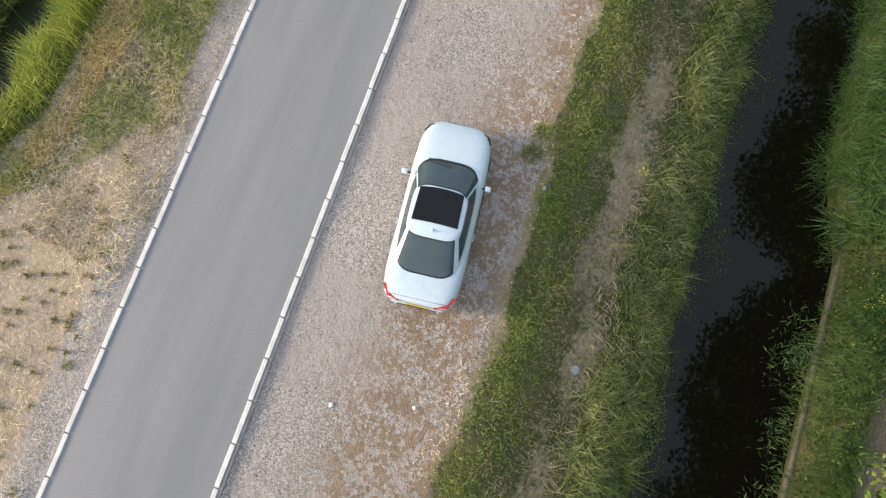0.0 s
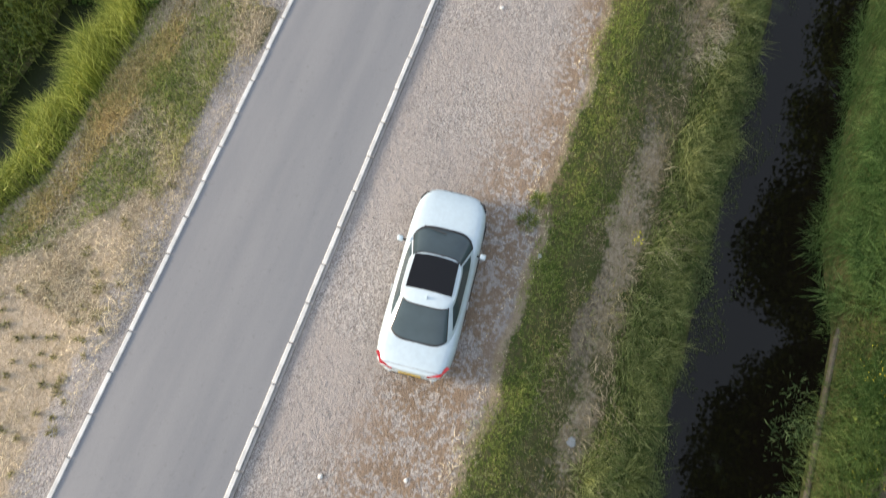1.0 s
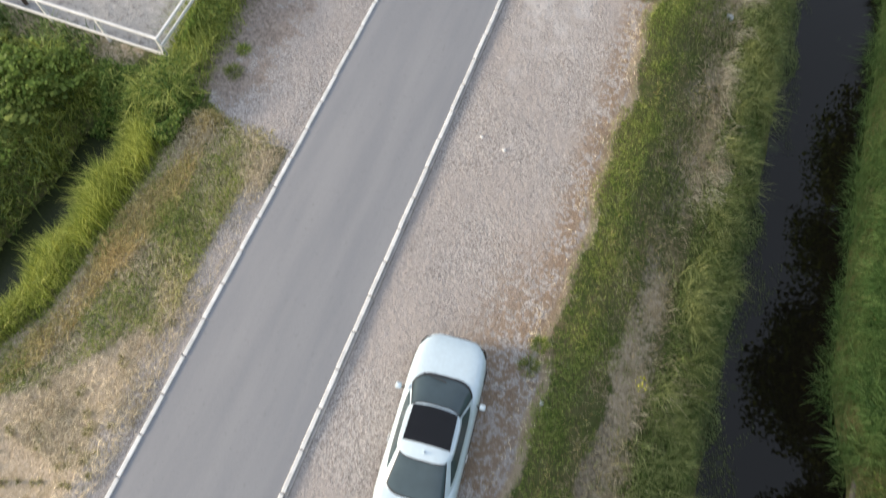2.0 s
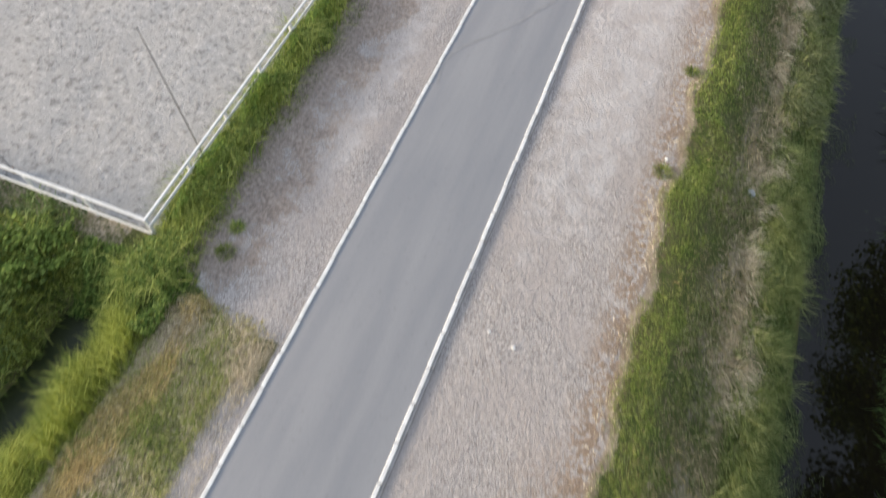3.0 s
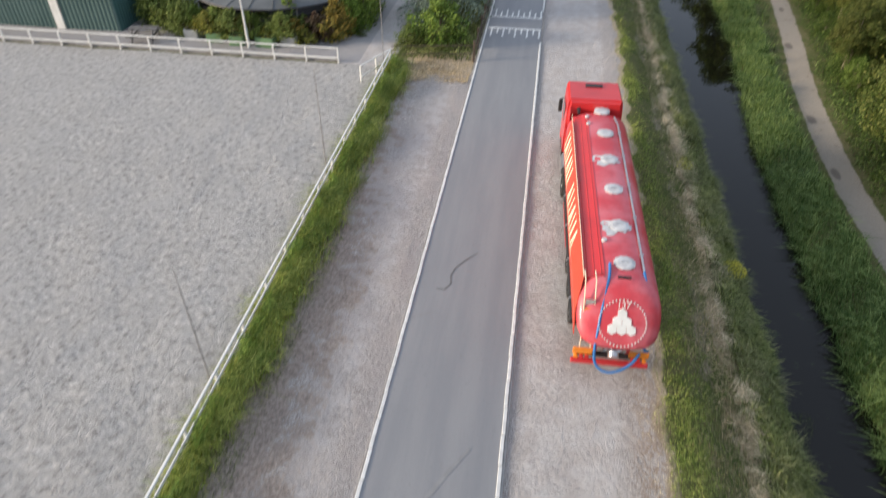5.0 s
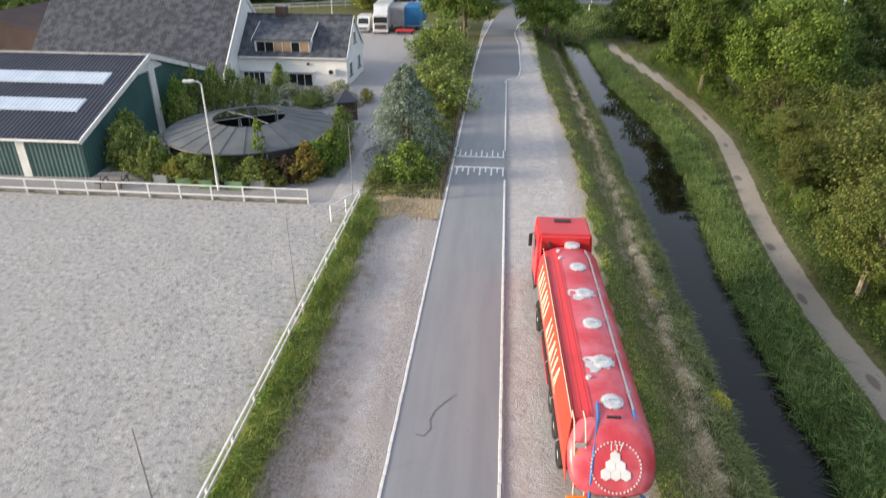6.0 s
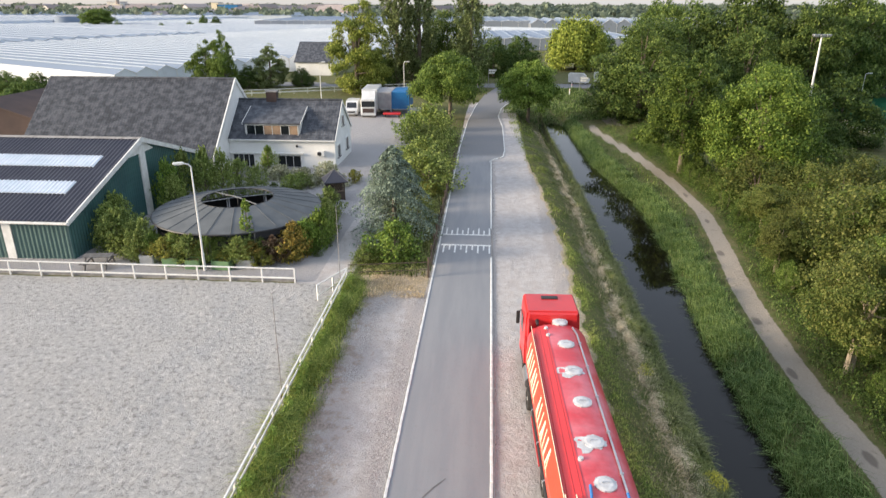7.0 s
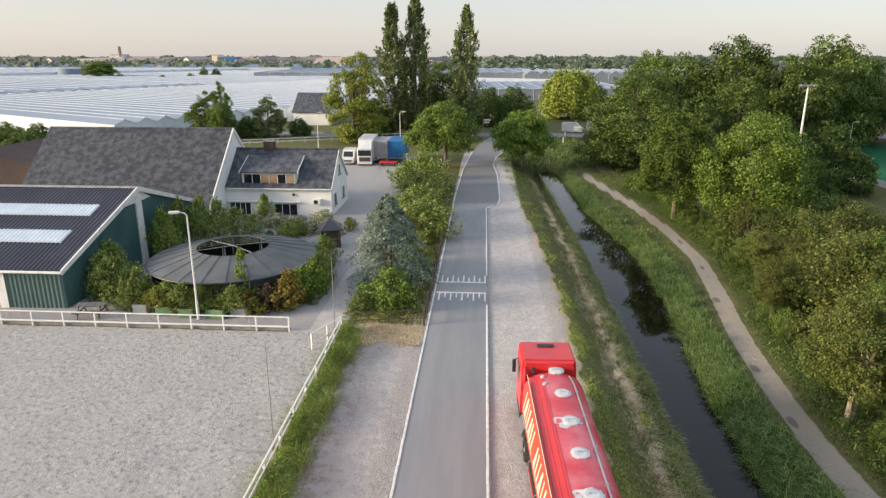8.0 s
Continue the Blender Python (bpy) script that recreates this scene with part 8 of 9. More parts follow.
L_MAT = leafy("low_water_weed", (0.05, 0.072, 0.026), (0.075, 0.098, 0.036), (0.13, 0.145, 0.06), 0.1, 0.9)
mx, my = strew(90000, 4.55, 6.1, -8, 34, 1.2)
reach = 5.2 + 0.4 * wob(mx, my, 0.75, 3.0) + 0.2 * wob(mx, my, 2.3, 1.0) + 0.25 * rng.random(len(mx)) ** 2
mk = mx < reach
mx, my = mx[mk], my[mk]
mz = np.maximum(height(mx, my), -1.99) + 0.02 + 0.09 * rng.random(len(mx)) ** 2
mat_weed = leaf_mesh("low_water_weed", np.stack([mx, my, mz], -1), unit(np.stack([0.3 * rng.normal(size=len(mx)), 0.3 * rng.normal(size=len(mx)), np.ones(len(mx))], -1)), 0.02 + 0.026 * rng.random(len(mx)), L_MAT, None, 1.4)
tagged(mat_weed, "mat of low dull green weed at the water's edge", "water weed", kind="stuff")

# floating weed, leaf by leaf
G_ALGAE = leafy("floating_weed", (0.02, 0.03, 0.01), (0.034, 0.046, 0.015), (0.07, 0.08, 0.03), 0.0, 0.6)
n = 60000
x, y = strew(n, 5.05, 7.9, -8, 30, 1.3)
keep = (wob(x, y, 0.8, 3.0) + 0.45 * wob(x, y, 2.7, 1.0) + 0.75 - 1.35 * (x - 5.2) + 0.5 * rng.random(n) > 0.25) | ((wob(x, y, 1.1, 8.0) > 0.8) & (rng.random(n) < 0.35))
keep &= x < 6.3
x, y = x[keep], y[keep]
ob = leaf_mesh("floating_weed", np.stack([x, y, np.full(len(x), -1.985) + 0.02 * rng.random(len(x))], -1), unit(np.stack([0.1 * rng.normal(size=len(x)), 0.1 * rng.normal(size=len(x)), np.ones(len(x))], -1)), 0.014 + 0.022 * rng.random(len(x)), G_ALGAE, None, 1.2)
tagged(ob, "dull green weed floating on the ditch", "water weed", kind="stuff")
G_WATERREED = leafy("water_reed_green", (0.03, 0.062, 0.022), (0.05, 0.085, 0.03), (0.115, 0.15, 0.065), 0.2)
cl_x, cl_y = 7.75 + 0.95 * rng.random(34), -7 + 12.4 * rng.random(34)
k = np.repeat(np.arange(34), 70)
m = len(k)
x, y = cl_x[k] + 0.2 * rng.normal(size=m), cl_y[k] + 0.28 * rng.normal(size=m)
k2 = x < 8.74
x, y = x[k2], y[k2]
m = len(x)
ob = leaf_mesh("water_reeds", np.stack([x, y, -1.95 + 0.6 * rng.random(m)], -1), unit(np.stack([0.5 * rng.normal(size=m), 0.5 * rng.normal(size=m), np.ones(m)], -1)), 0.011 + 0.013 * rng.random(m), G_WATERREED, None, 9.0)
tagged(ob, "clumps of narrow green leaves standing in water", "reeds", kind="stuff")

# stones on the gravel
n = 12000
x, y = strew(n, -3.85, 0.6, -7, 22, 1.3)
x2, y2 = strew(2500, -11.7, -7.9, 10.5, 24, 1.3)
x, y = np.concatenate([x, x2]), np.concatenate([y, y2])
n = len(x)
r = 0.006 + 0.017 * rng.random(n) ** 3
octa = np.array([[1, 0, -0.2], [0, 1, -0.2], [-1, 0, -0.2], [0, -1, -0.2], [0, 0, 0.7]], float)
co = (np.stack([x, y, height(x, y) + r * 0.3], -1)[:, None] + octa[None] * r[:, None, None] * (0.7 + 0.6 * rng.random((n, 5, 1)))).reshape(-1, 3)
faces = np.array([[0, 1, 4], [1, 2, 4], [2, 3, 4], [3, 0, 4]])
M_PEBBLE = leafy("pebble", (0.12, 0.105, 0.095), (0.2, 0.185, 0.175), (0.3, 0.29, 0.28), 0.0, 0.9)
tagged(raw("gravel_stones", co, None, (np.arange(n)[:, None, None] * 5 + faces[None]).reshape(-1, 3), M_PEBBLE), "loose grey and pale gravel stones", "gravel", kind="stuff")

M_PALEGREY_WOOD = mat("bleached_timber", (0.2, 0.185, 0.145), (0.13, 0.12, 0.09), 0.9, s1=3.0, s2=30, grime=0.35, vary=0.15)
bank_board = thing("bank_board", pose(8.82, 0, 0), "weathered wooden revetment board along the bank", "board", kind="structure")
for k in range(6):
    part("plank", box(bmesh.new(), -0.03 + 0.012 * (k % 3), 0.05 + 0.012 * (k % 3), -10.2 + k * 2.95, -10.2 + k * 2.95 + 2.9, -2.2, -1.8 - 0.02 * (k % 2), 0.01), M_PALEGREY_WOOD, bank_board)
field("reeds", 5000, 8.55, 9.3, -9, 8.5, 0.25, 0.6, 0.016, 1.1, G_REED, "grass hanging over the revetment board", 1.0, 0.75, 3.1, 0.7, seed=5.2)

# ---- vehicles on the car park ----
M_VANWHITE = paint("white_van_paint", (0.72, 0.73, 0.73), 0.35, 0.5)
M_BLUEBOX = paint("blue_container", (0.02, 0.17, 0.42), 0.5, 0.1)
M_GREYBOX = mat("grey_container", (0.36, 0.36, 0.37), (0.28, 0.28, 0.29), 0.6)


def van(x, y, turn):
    ob = thing("van", pose(x, y, 0, 0, 0, turn) @ Matrix.Diagonal((0.92, 0.92, 0.92, 1)), "white delivery van parked facing the road", "van")
    bm = bmesh.new()
    loft(bm, [[(-w, y0, z0), (w, y0, z0), (w, y0, z1), (-w, y0, z1)] for y0, w, z0, z1 in ((-2.3, 0.8, 0.5, 1.0), (-2.2, 0.95, 0.35, 1.15), (-1.6, 0.97, 0.3, 1.3), (-1.0, 0.96, 0.3, 2.2), (-0.7, 0.96, 0.3, 2.35), (2.4, 0.96, 0.35, 2.35), (2.5, 0.9, 0.5, 2.2))])
    part("body", bm, M_VANWHITE, ob)
    part("windscreen", loft(bmesh.new(), [[(-0.8, -1.62, 1.32), (0.8, -1.62, 1.32), (0.76, -1.06, 2.12), (-0.76, -1.06, 2.12)], [(-0.8, -1.55, 1.3), (0.8, -1.55, 1.3), (0.76, -1.0, 2.1), (-0.76, -1.0, 2.1)]]), M_WINDOW, ob)
    part("grille", box(bmesh.new(), -0.6, 0.6, -2.33, -2.28, 0.62, 0.85), M_BLACK, ob)
    for s in (-1, 1):
        part("head_lamp", box(bmesh.new(), s * 0.55, s * 0.82, -2.3, -2.2, 0.85, 1.02), M_SKYLIGHT, ob)
        for yy in (-1.5, 1.6):
            wheel(ob, s * 0.85, yy, 0.33, 0.22, M_ALU)


def box_lorry(x, y, turn):
    ob = thing("box_lorry", pose(x, y, 0, 0, 0, turn) @ Matrix.Diagonal((0.92, 0.95, 0.88, 1)), "white box lorry parked facing the road", "lorry")
    cab = part("cab", box(bmesh.new(), -1.2, 1.2, -4.6, -2.6, 0.6, 3.1, 0.15, 2), M_VANWHITE, ob)
    part("windscreen", box(bmesh.new(), -1.05, 1.05, -4.64, -4.58, 1.75, 2.7), M_WINDOW, cab)
    part("grille", box(bmesh.new(), -0.9, 0.9, -4.64, -4.58, 0.8, 1.5), M_BRICKRED, cab)
    part("deflector", loft(bmesh.new(), [[(-1.1, -4.2, 3.1), (1.1, -4.2, 3.1), (1.1, -2.7, 3.1), (-1.1, -2.7, 3.1)], [(-1.05, -3.2, 4.2), (1.05, -3.2, 4.2), (1.05, -2.7, 4.2), (-1.05, -2.7, 4.2)]]), M_VANWHITE, cab)
    part("box_body", box(bmesh.new(), -1.25, 1.25, -2.5, 4.5, 1.0, 4.35, 0.03), M_VANWHITE, ob)
    part("chassis", box(bmesh.new(), -0.5, 0.5, -4.4, 4.4, 0.6, 0.95), M_BLACK, ob)
    part("bumper", box(bmesh.new(), -1.2, 1.2, -4.75, -4.5, 0.35, 0.75, 0.04), M_VANWHITE, cab)
    for s in (-1, 1):
        for yy in (-3.6, 2.4):
            wheel(ob, s * 1.02, yy, 0.5, 0.32, M_DIRTYWHITE)


def container(x, y, w, d, z0, h, material, label):
    ob = thing("container", pose(x, y, 0), label, "container", "containers on the car park")
    n = 24
    bm = bmesh.new()
    box(bm, -w, w, -d, d, z0, z0 + h, 0.02)
    part("body", bm, material, ob)
    for k in range(int(w * 2 / 0.28)):
        xx = -w + 0.14 + k * 0.28
        part("rib", box(bmesh.new(), xx - 0.06, xx + 0.06, -d - 0.03, -d - 0.001, z0 + 0.12, z0 + h - 0.12), material, ob)
    for s in (-1, 1):
        part("corner_post", box(bmesh.new(), s * w - 0.08, s * w + 0.08, -d - 0.05, -d + 0.1, 0, z0 + h + 0.02), material, ob)


van(-25.0, 114.5, 4)
box_lorry(-22.4, 116.2, 3)
container(-20.3, 117, 1.2, 3.0, 0.95, 2.5, M_GREYBOX, "grey swap container beside the box lorry")
container(-17.75, 117.2, 1.3, 3.0, 0.95, 2.5, M_BLUEBOX, "bright blue swap container on legs")
tr = thing("trailer", pose(-18.7, 112.4, 0), "low red flat trailer on the car park", "trailer")
part("bed", box(bmesh.new(), -1.3, 1.3, -0.6, 0.6, 0.45, 0.7, 0.03), M_RED, tr)
for s in (-1, 1):
    wheel(tr, s * 1.0, 0.0, 0.3, 0.2, M_STEEL)

rail_fence("rail_fence", -50, 133.3, -17.5, 147.5, 2.6, "white rail fence beyond the car park", 0.45, 2.0)
for lx, ly, lh in ((-33.7, 130, 6.3), (-19.2, 131, 6.4), (57, 130, 5.2)):
    street_lamp(lx, ly, lh, 90)


def floodlight(x, y, h):
    ob = thing("floodlight_mast", pose(x, y, -0.6), "tall pale floodlight mast at the sports ground", "mast", "floodlight masts")
    part("mast", tube(bmesh.new(), [(0, 0, -0.2), (0, 0, h * 0.5), (0, 0, h)], [0.2, 0.15, 0.1], 10), M_WHITE, ob, smooth=True)
    part("crossbar", box(bmesh.new(), -1.0, 1.0, -0.06, 0.06, h - 0.1, h + 0.02), M_STEEL, ob)
    for s in (-0.75, 0.0, 0.75):
        part("floodlamp", box(bmesh.new(), s - 0.28, s + 0.28, -0.35, 0.3, h + 0.022, h + 0.2, 0.03), M_STEEL, ob)


floodlight(34.9, 100, 12.9)
floodlight(61, 160, 15.6)
fence_s = thing("mesh_fence", pose(47.2, 60, -0.6), "low white board fence round the sports pitch", "fence")
for k in range(16):
    part("post", rod(bmesh.new(), (0, k * 4.0, -0.1), (0, k * 4.0, 1.1), 0.04, n=6), M_STEEL, fence_s)
part("board", box(bmesh.new(), 0.045, 0.08, 0, 60, 0.1, 0.95), M_WHITE, fence_s)


def sign_post(x, y, h, label):
    ob = thing("road_sign", pose(x, y, 0), label, "road sign", "signs at the junction")
    part("pole", rod(bmesh.new(), (0, 0, -0.1), (0, 0, h), 0.05), M_STEEL, ob)
    part("board", box(bmesh.new(), 0.05, 1.5, -0.06, -0.02, h - 0.35, h - 0.02), M_WHITE, ob)
    part("board", box(bmesh.new(), 0.05, 1.2, -0.06, -0.02, h - 0.8, h - 0.5), M_WHITE, ob)


sign_post(-4.6, 150.3, 3.5, "white direction sign with two arms")
sign_post(13.0, 146, 2.6, "white direction sign with two arms")
for bx, by in ((12.0, 150.4), (-6.8, 149.2), (10.6, 141.5)):
    ob = thing("bollard", pose(bx, by, 0), "white roadside bollard at the junction", "bollard", "bollards at the junction")
    part("body", tube(bmesh.new(), [(0, 0, -0.1), (0, 0, 0.8), (0, 0, 0.95)], [0.1, 0.1, 0.05], 8), M_WHITE, ob)
    part("reflector", box(bmesh.new(), -0.06, 0.06, -0.115, -0.09, 0.6, 0.75), M_RED, ob)
van(14.5, 158, 75)
van(20.0, 160, 80)

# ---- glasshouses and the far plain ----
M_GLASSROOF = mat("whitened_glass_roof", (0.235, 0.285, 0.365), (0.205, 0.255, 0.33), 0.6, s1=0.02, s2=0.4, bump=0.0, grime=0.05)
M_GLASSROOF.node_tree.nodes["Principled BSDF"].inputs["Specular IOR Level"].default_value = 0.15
M_GLASSWALL = mat("glasshouse_wall", (0.68, 0.73, 0.8), (0.74, 0.78, 0.84), 0.3, s1=0.05, s2=0.5, bump=0.0, grime=0.08)
# darker copy of the glasshouse wall: shade on the far fronts put into its colour
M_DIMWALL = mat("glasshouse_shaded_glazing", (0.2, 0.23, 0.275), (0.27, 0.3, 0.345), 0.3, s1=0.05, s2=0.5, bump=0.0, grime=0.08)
M_RIDGE = mat("dull_ridge_metal", (0.36, 0.42, 0.5), (0.32, 0.38, 0.46), 0.6, s1=0.05, s2=0.5, bump=0.0)


def glasshouse(x0, x1, y0, y1, h, bay, rise, label, turn=0.0, wall=M_GLASSWALL):
    ob = thing("glasshouse", pose((x0 + x1) / 2, (y0 + y1) / 2, 0, 0, 0, turn), label, "glasshouse", "glasshouses on the plain")
    w, d = (x1 - x0) / 2, (y1 - y0) / 2
    n = int((x1 - x0) / bay)
    xs = np.linspace(-w, w, 2 * n + 1)
    zs = h + rise * (np.arange(2 * n + 1) % 2)
    co = np.concatenate([np.stack([xs, np.full_like(xs, v), zs], -1) for v in (-d, d)])
    i, m = np.arange(2 * n), 2 * n + 1
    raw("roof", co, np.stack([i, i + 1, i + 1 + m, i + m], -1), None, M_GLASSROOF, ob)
    front = np.concatenate([np.stack([xs, np.full_like(xs, -d), np.zeros_like(xs)], -1), np.stack([xs, np.full_like(xs, -d), zs], -1)])
    raw("front_wall", front, np.stack([i, i + 1, i + 1 + m, i + m], -1), None, wall, ob)
    part("side_wall", box(bmesh.new(), w - 0.1, w, -d, d, 0, h), wall, ob)
    part("side_wall", box(bmesh.new(), -w, -w + 0.1, -d, d, 0, h), wall, ob)
    part("back_wall", box(bmesh.new(), -w, w, d - 0.1, d, 0, h), wall, ob)
    bars = bmesh.new()
    for k in range(0, 2 * n + 1, 2):
        box(bars, xs[k] - 0.06, xs[k] + 0.06, -d - 0.08, -d - 0.01, 0, h)
        if k < 2 * n:
            for a, b in ((k, k + 1), (k + 1, k + 2)):
                rod(bars, (xs[a], -d - 0.05, zs[a]), (xs[b], -d - 0.05, zs[b]), 0.07, n=4)
    tagged(part("glazing_frame", bars, M_WHITE, ob), kind="stuff")
    caps = bmesh.new()
    for k in range(1, 2 * n, 2):
        box(caps, xs[k] - 0.02 * bay - 0.1, xs[k] + 0.02 * bay + 0.1, -d, d, h + rise - 0.06, h + rise + 0.1)
    tagged(part("roof_ridging", caps, M_RIDGE, ob), kind="stuff")
    return ob


def plot(cx, cy, w, d, h, bay, rise, label, turn):
    """A glasshouse by its near corner: w along its gabled face, d along its ridges."""
    c, sn = math.cos(radians(turn)), math.sin(radians(turn))
    mx, my = cx + c * w / 2 - sn * d / 2, cy + sn * w / 2 + c * d / 2
    return glasshouse(mx - w / 2, mx + w / 2, my - d / 2, my + d / 2, h, bay, rise, label, turn)


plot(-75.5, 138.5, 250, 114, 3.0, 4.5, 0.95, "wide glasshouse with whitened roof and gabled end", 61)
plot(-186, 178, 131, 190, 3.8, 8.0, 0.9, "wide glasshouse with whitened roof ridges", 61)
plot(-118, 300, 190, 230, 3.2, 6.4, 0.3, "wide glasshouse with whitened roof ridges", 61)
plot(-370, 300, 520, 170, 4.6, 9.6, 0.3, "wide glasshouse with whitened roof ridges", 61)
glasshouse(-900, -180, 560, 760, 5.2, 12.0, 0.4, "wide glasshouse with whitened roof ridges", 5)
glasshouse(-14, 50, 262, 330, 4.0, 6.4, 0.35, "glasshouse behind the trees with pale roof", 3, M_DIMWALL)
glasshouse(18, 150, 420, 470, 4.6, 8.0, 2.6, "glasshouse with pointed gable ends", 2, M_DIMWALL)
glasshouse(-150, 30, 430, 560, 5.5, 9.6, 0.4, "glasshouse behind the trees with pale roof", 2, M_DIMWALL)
tank = thing("water_tank", pose(-280, 452, 0), "round pale steel water tank among glasshouses", "tank")
part("shell", rod(bmesh.new(), (0, 0, -0.1), (0, 0, 7.2), 9.2, n=40), M_GLASSROOF, tank, smooth=True)
part("cover", rod(bmesh.new(), (0, 0, 7.2), (0, 0, 7.7), 9.3, 2.0, 40), M_GREYBOX, tank, smooth=True)

M_FARROOF = mat("far_red_roof", (0.3, 0.24, 0.22), (0.26, 0.26, 0.27), 0.8, s1=0.05, s2=0.6, bump=0.0, vary=0.4)
M_FARWALL = mat("far_wall", (0.5, 0.47, 0.45), (0.62, 0.61, 0.6), 0.8, s1=0.05, s2=0.6, bump=0.0, vary=0.3)
g3 = np.random.default_rng(99)
proto_house = thing("far_house", pose(-300, 620, 0), "small distant brick house with pitched roof", "house", "houses on the horizon")
part("wall", prism(bmesh.new(), [(-6, -0.2), (6, -0.2), (6, 4.5), (0, 8.2), (-6, 4.5)], "y", -8, 8), M_FARWALL, proto_house)
for s in (-1, 1):
    part("roof", prism(bmesh.new(), [(s * 6.6, 4.1), (s * 6.6, 4.5), (0, 8.8), (0, 8.4)], "y", -8.6, 8.6), M_FARROOF, proto_house)
part("window", box(bmesh.new(), -2, 2, -8.06, -8.01, 1.0, 2.6), M_WINDOW, proto_house)
for k in range(80):
    y = 750 + 1050 * g3.random()
    x = -0.75 * y + 0.78 * y * g3.random()
    s = 0.8 + 0.7 * g3.random()
    copy_thing(proto_house, pose(x, y, 0, 0, 0, 180 * g3.random()) @ Matrix.Diagonal((s, s * (1 + 1.5 * g3.random()), s, 1)))
for x, y, w, d, h, mm, lab in ((-765, 1390, 14, 14, 16, M_FARWALL, "pale distant works hall"), (-462, 1210, 18, 12, 12, M_BLUEBOX, "blue distant works hall"), (-484, 1210, 6, 12, 15, M_CREAM, "yellow distant works tower"), (120, 900, 26, 12, 9, M_BLUEBOX, "blue distant works hall"), (240, 950, 40, 14, 9, M_FARWALL, "white distant works hall")):
    ob = thing("works_hall", pose(x, y, 0), lab, "building", "works halls on the horizon")
    part("wall", box(bmesh.new(), -w, w, -d, d, -0.2, h), mm, ob)
    part("roof", box(bmesh.new(), -w - 0.5, w + 0.5, -d - 0.5, d + 0.5, h, h + 0.8), M_GREYBOX, ob)
ob = thing("chimney_stack", pose(-741, 1348, 0), "slender distant chimney with a pale base", "chimney")
part("shaft", rod(bmesh.new(), (0, 0, -0.2), (0, 0, 32), 4.2, 3.0, 12), M_FARROOF, ob)
part("plinth", box(bmesh.new(), -7, 7, -7, 7, -0.2, 12), M_CREAM, ob)


def tree_belt(n, y0, y1, half, h, size, seed, material, label, gap=0.25, west=-1.0):
    g = np.random.default_rng(seed)
    y = y0 + (y1 - y0) * g.random(n)
    x = (west + (1 - west) * g.random(n)) * half * y
    lump = 0.5 + 0.5 * np.sin(x / (y * 0.018) + seed) * np.sin(x / (y * 0.0071) + 2 * seed)
    keep = g.random(n) < gap + (1 - gap) * lump
    x, y, lump = x[keep], y[keep], lump[keep]
    z = h * (0.35 + 0.65 * lump) * g.random(len(x)) ** 0.8 * (y / ((y0 + y1) / 2))
    p = np.stack([x, y, z + 0.5], -1)
    nrm = unit(np.stack([0.4 * g.normal(size=len(x)), -0.6 + 0.4 * g.normal(size=len(x)), 0.6 + 0.4 * g.normal(size=len(x))], -1))
    ob = leaf_mesh("tree_belt", p, nrm, size * (0.6 + 0.8 * g.random(len(x))), material, None, 1.3)
    tagged(ob, label, "trees", kind="stuff")


# greyed leaf green: distance haze is mixed into the colour itself
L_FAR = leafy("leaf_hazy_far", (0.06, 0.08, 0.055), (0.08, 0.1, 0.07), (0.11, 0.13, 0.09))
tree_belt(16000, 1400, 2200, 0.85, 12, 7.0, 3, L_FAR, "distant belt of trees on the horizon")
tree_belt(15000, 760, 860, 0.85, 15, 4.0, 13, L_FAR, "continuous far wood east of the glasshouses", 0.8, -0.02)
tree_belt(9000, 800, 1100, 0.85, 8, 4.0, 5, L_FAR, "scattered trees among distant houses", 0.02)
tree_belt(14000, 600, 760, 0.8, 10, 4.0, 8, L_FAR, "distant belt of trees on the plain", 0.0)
for x, y, s, sz in ((-227, 415, 1.0, 0.55), (-219, 414, 0.8, 0.42), (-188, 447, 0.7, 0.98), (-180, 447, 0.75, 0.9), (-204, 392, 0.8, 0.4), (-194, 402, 0.7, 0.55), (-187, 424, 0.7, 0.6), (-62, 420, 1.4, 1.0), (30, 240, 1.2, 1.0), (60, 230, 1.6, 1.1), (85, 215, 1.5, 1.2), (110, 200, 1.6, 1.4), (130, 170, 1.6, 1.5), (95, 165, 1.3, 1.4)):
    plant(dark, x, y, s, sz, x * 7 % 360, "dark tree standing on the plain")

tagged(plant(lime, -242, 420, 2.2, 1.32, 40, "broad pale green tree among the glasshouses"), group="trees on the plain")

# ---- small things on the ground ----
M_BLUEPOLE = mat("faded_blue_paint", (0.16, 0.3, 0.44), (0.34, 0.45, 0.54), 0.6)


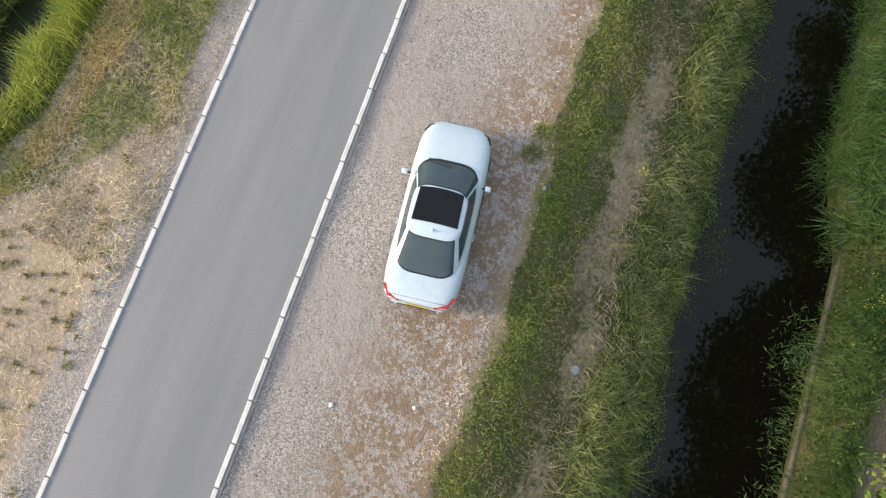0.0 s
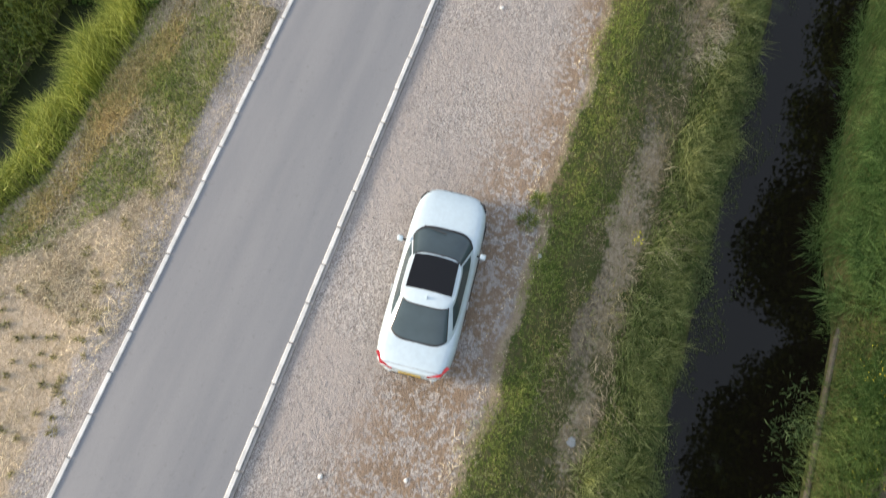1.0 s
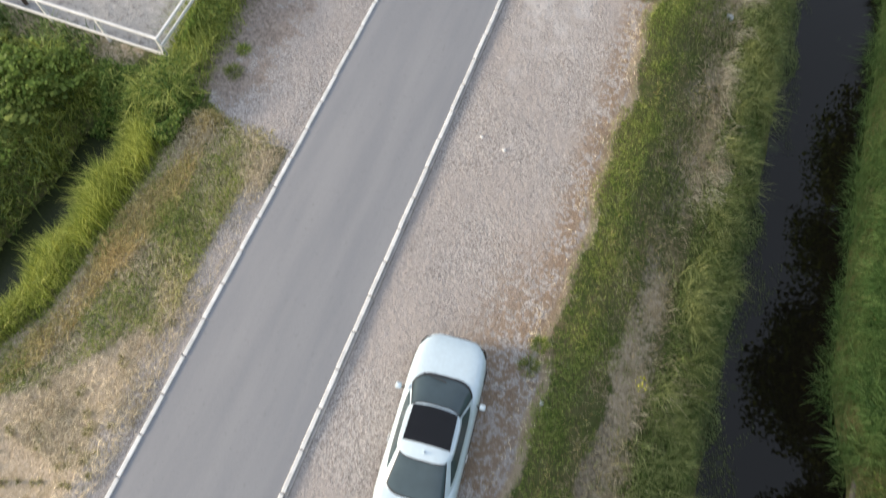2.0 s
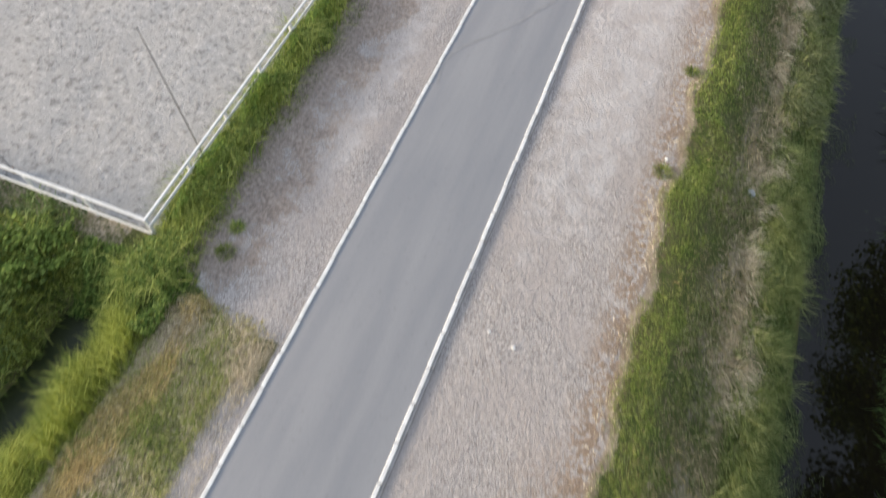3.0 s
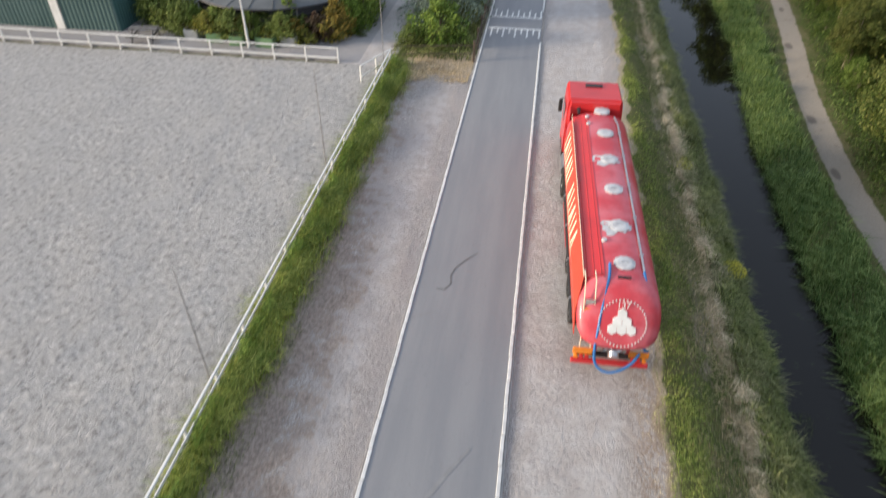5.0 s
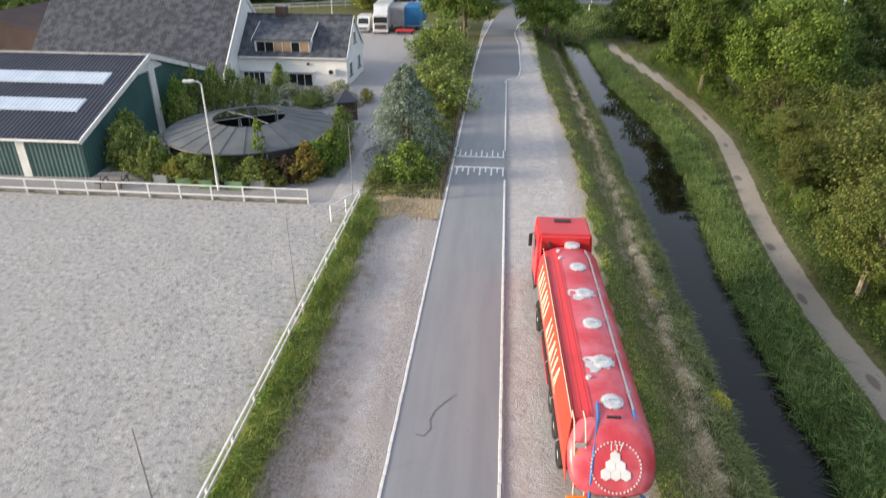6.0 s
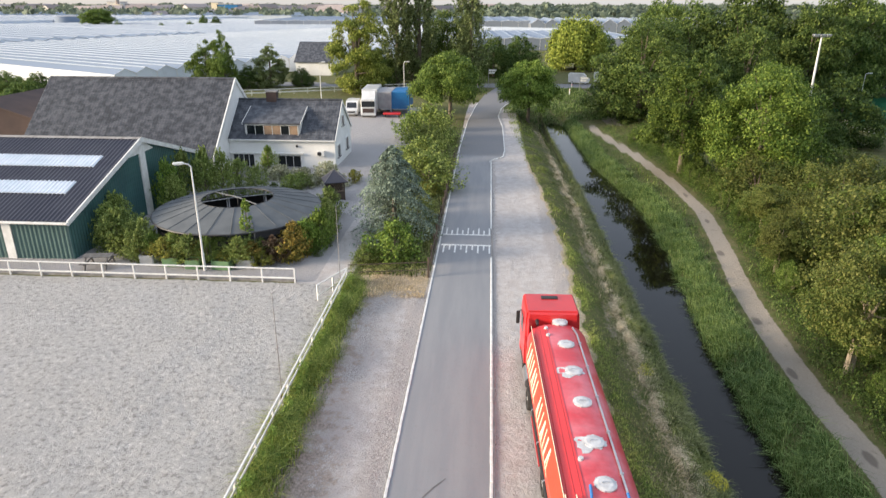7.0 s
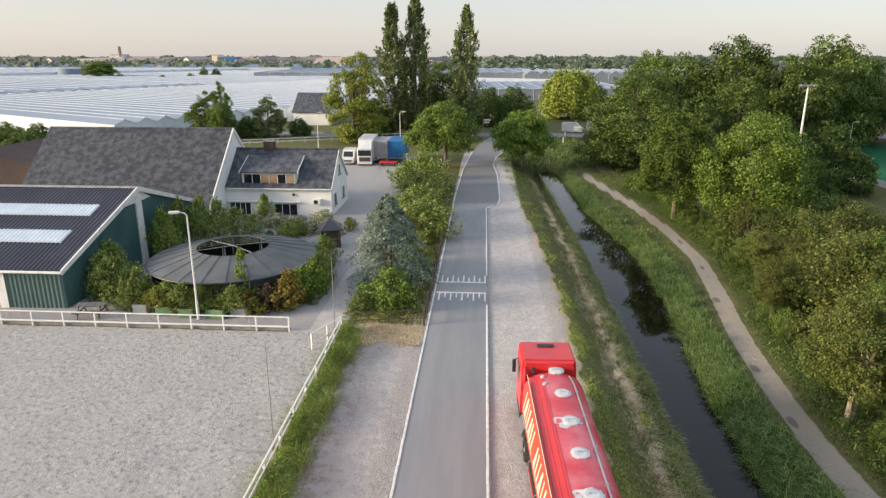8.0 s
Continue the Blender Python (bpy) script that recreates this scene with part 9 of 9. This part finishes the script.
def jump_pole(x0, y0, x1, y1, label):
    ob = thing("jump_pole", pose(0, 0, 0), label, "pole", "jump poles in the sand")
    z0, z1 = float(height(x0, y0)) + 0.06, float(height(x1, y1)) + 0.06
    part("pole", rod(bmesh.new(), (x0, y0, z0), (x1, y1, z1), 0.07, n=10), M_BLUEPOLE, ob)
    part("end", rod(bmesh.new(), (x0 - (x1 - x0) * 0.01, y0 - (y1 - y0) * 0.01, z0), (x0 + (x1 - x0) * 0.2, y0 + (y1 - y0) * 0.2, z0 + (z1 - z0) * 0.2), 0.085, n=10), M_BLUEPOLE, ob)


jump_pole(-19.75, 21.5, -21.1, 23.0, "faded blue jump pole lying in the sand")
jump_pole(-21.4, 23.9, -22.75, 25.5, "faded blue jump pole lying in the sand")
st = thing("drag_frame", pose(-31.85, 38.7, 0), "low steel levelling frame lying on sand", "frame")
part("blade", box(bmesh.new(), -0.05, 0.05, 0.0, 2.6, 0.0, 0.14, 0.01), M_BLACK, st)
for a, b in (((-1.25, 1.0, 0.09), (-1.25, 2.9, 0.09)), ((-0.05, 0.04, 0.09), (-1.25, 1.0, 0.09)), ((-0.05, 2.56, 0.09), (-1.25, 2.9, 0.09)), ((-0.05, 1.3, 0.11), (-1.25, 1.9, 0.11)), ((-1.25, 1.0, 0.09), (-0.95, 0.05, 0.09)), ((-0.95, 0.05, 0.0), (-0.95, 0.05, 0.35))):
    part("bar", rod(bmesh.new(), a, b, 0.04, n=6), M_STEEL, st)


def scrap(x, y, s, material, label, cat):
    bm = bmesh.new()
    bmesh.ops.create_icosphere(bm, subdivisions=2, radius=s)
    g = np.random.default_rng(int(abs(x * 100 + y * 10)))
    for v in bm.verts:
        v.co *= 0.75 + 0.4 * g.random()
        v.co.z *= 0.5
    ob = part(cat.replace(" ", "_"), bm, material)
    ob.location = (x, y, float(height(x, y)) + s * 0.25)
    return tagged(ob, label, cat)


for x, y, s in ((0.8, 6.17, 0.06), (-2.29, -0.29, 0.06), (-0.48, 0.26, 0.055), (-2.24, 12.5, 0.06), (-2.97, 12.7, 0.05), (0.16, 19.96, 0.06)):
    scrap(x, y, s, M_WHITE, "crumpled white litter on the ground", "litter")
for x, y, s in ((2.84, 2.29, 0.12), (2.92, 20.2, 0.14)):
    scrap(x, y, s, M_PALEGREY, "pale grey stone on the bank", "stone")
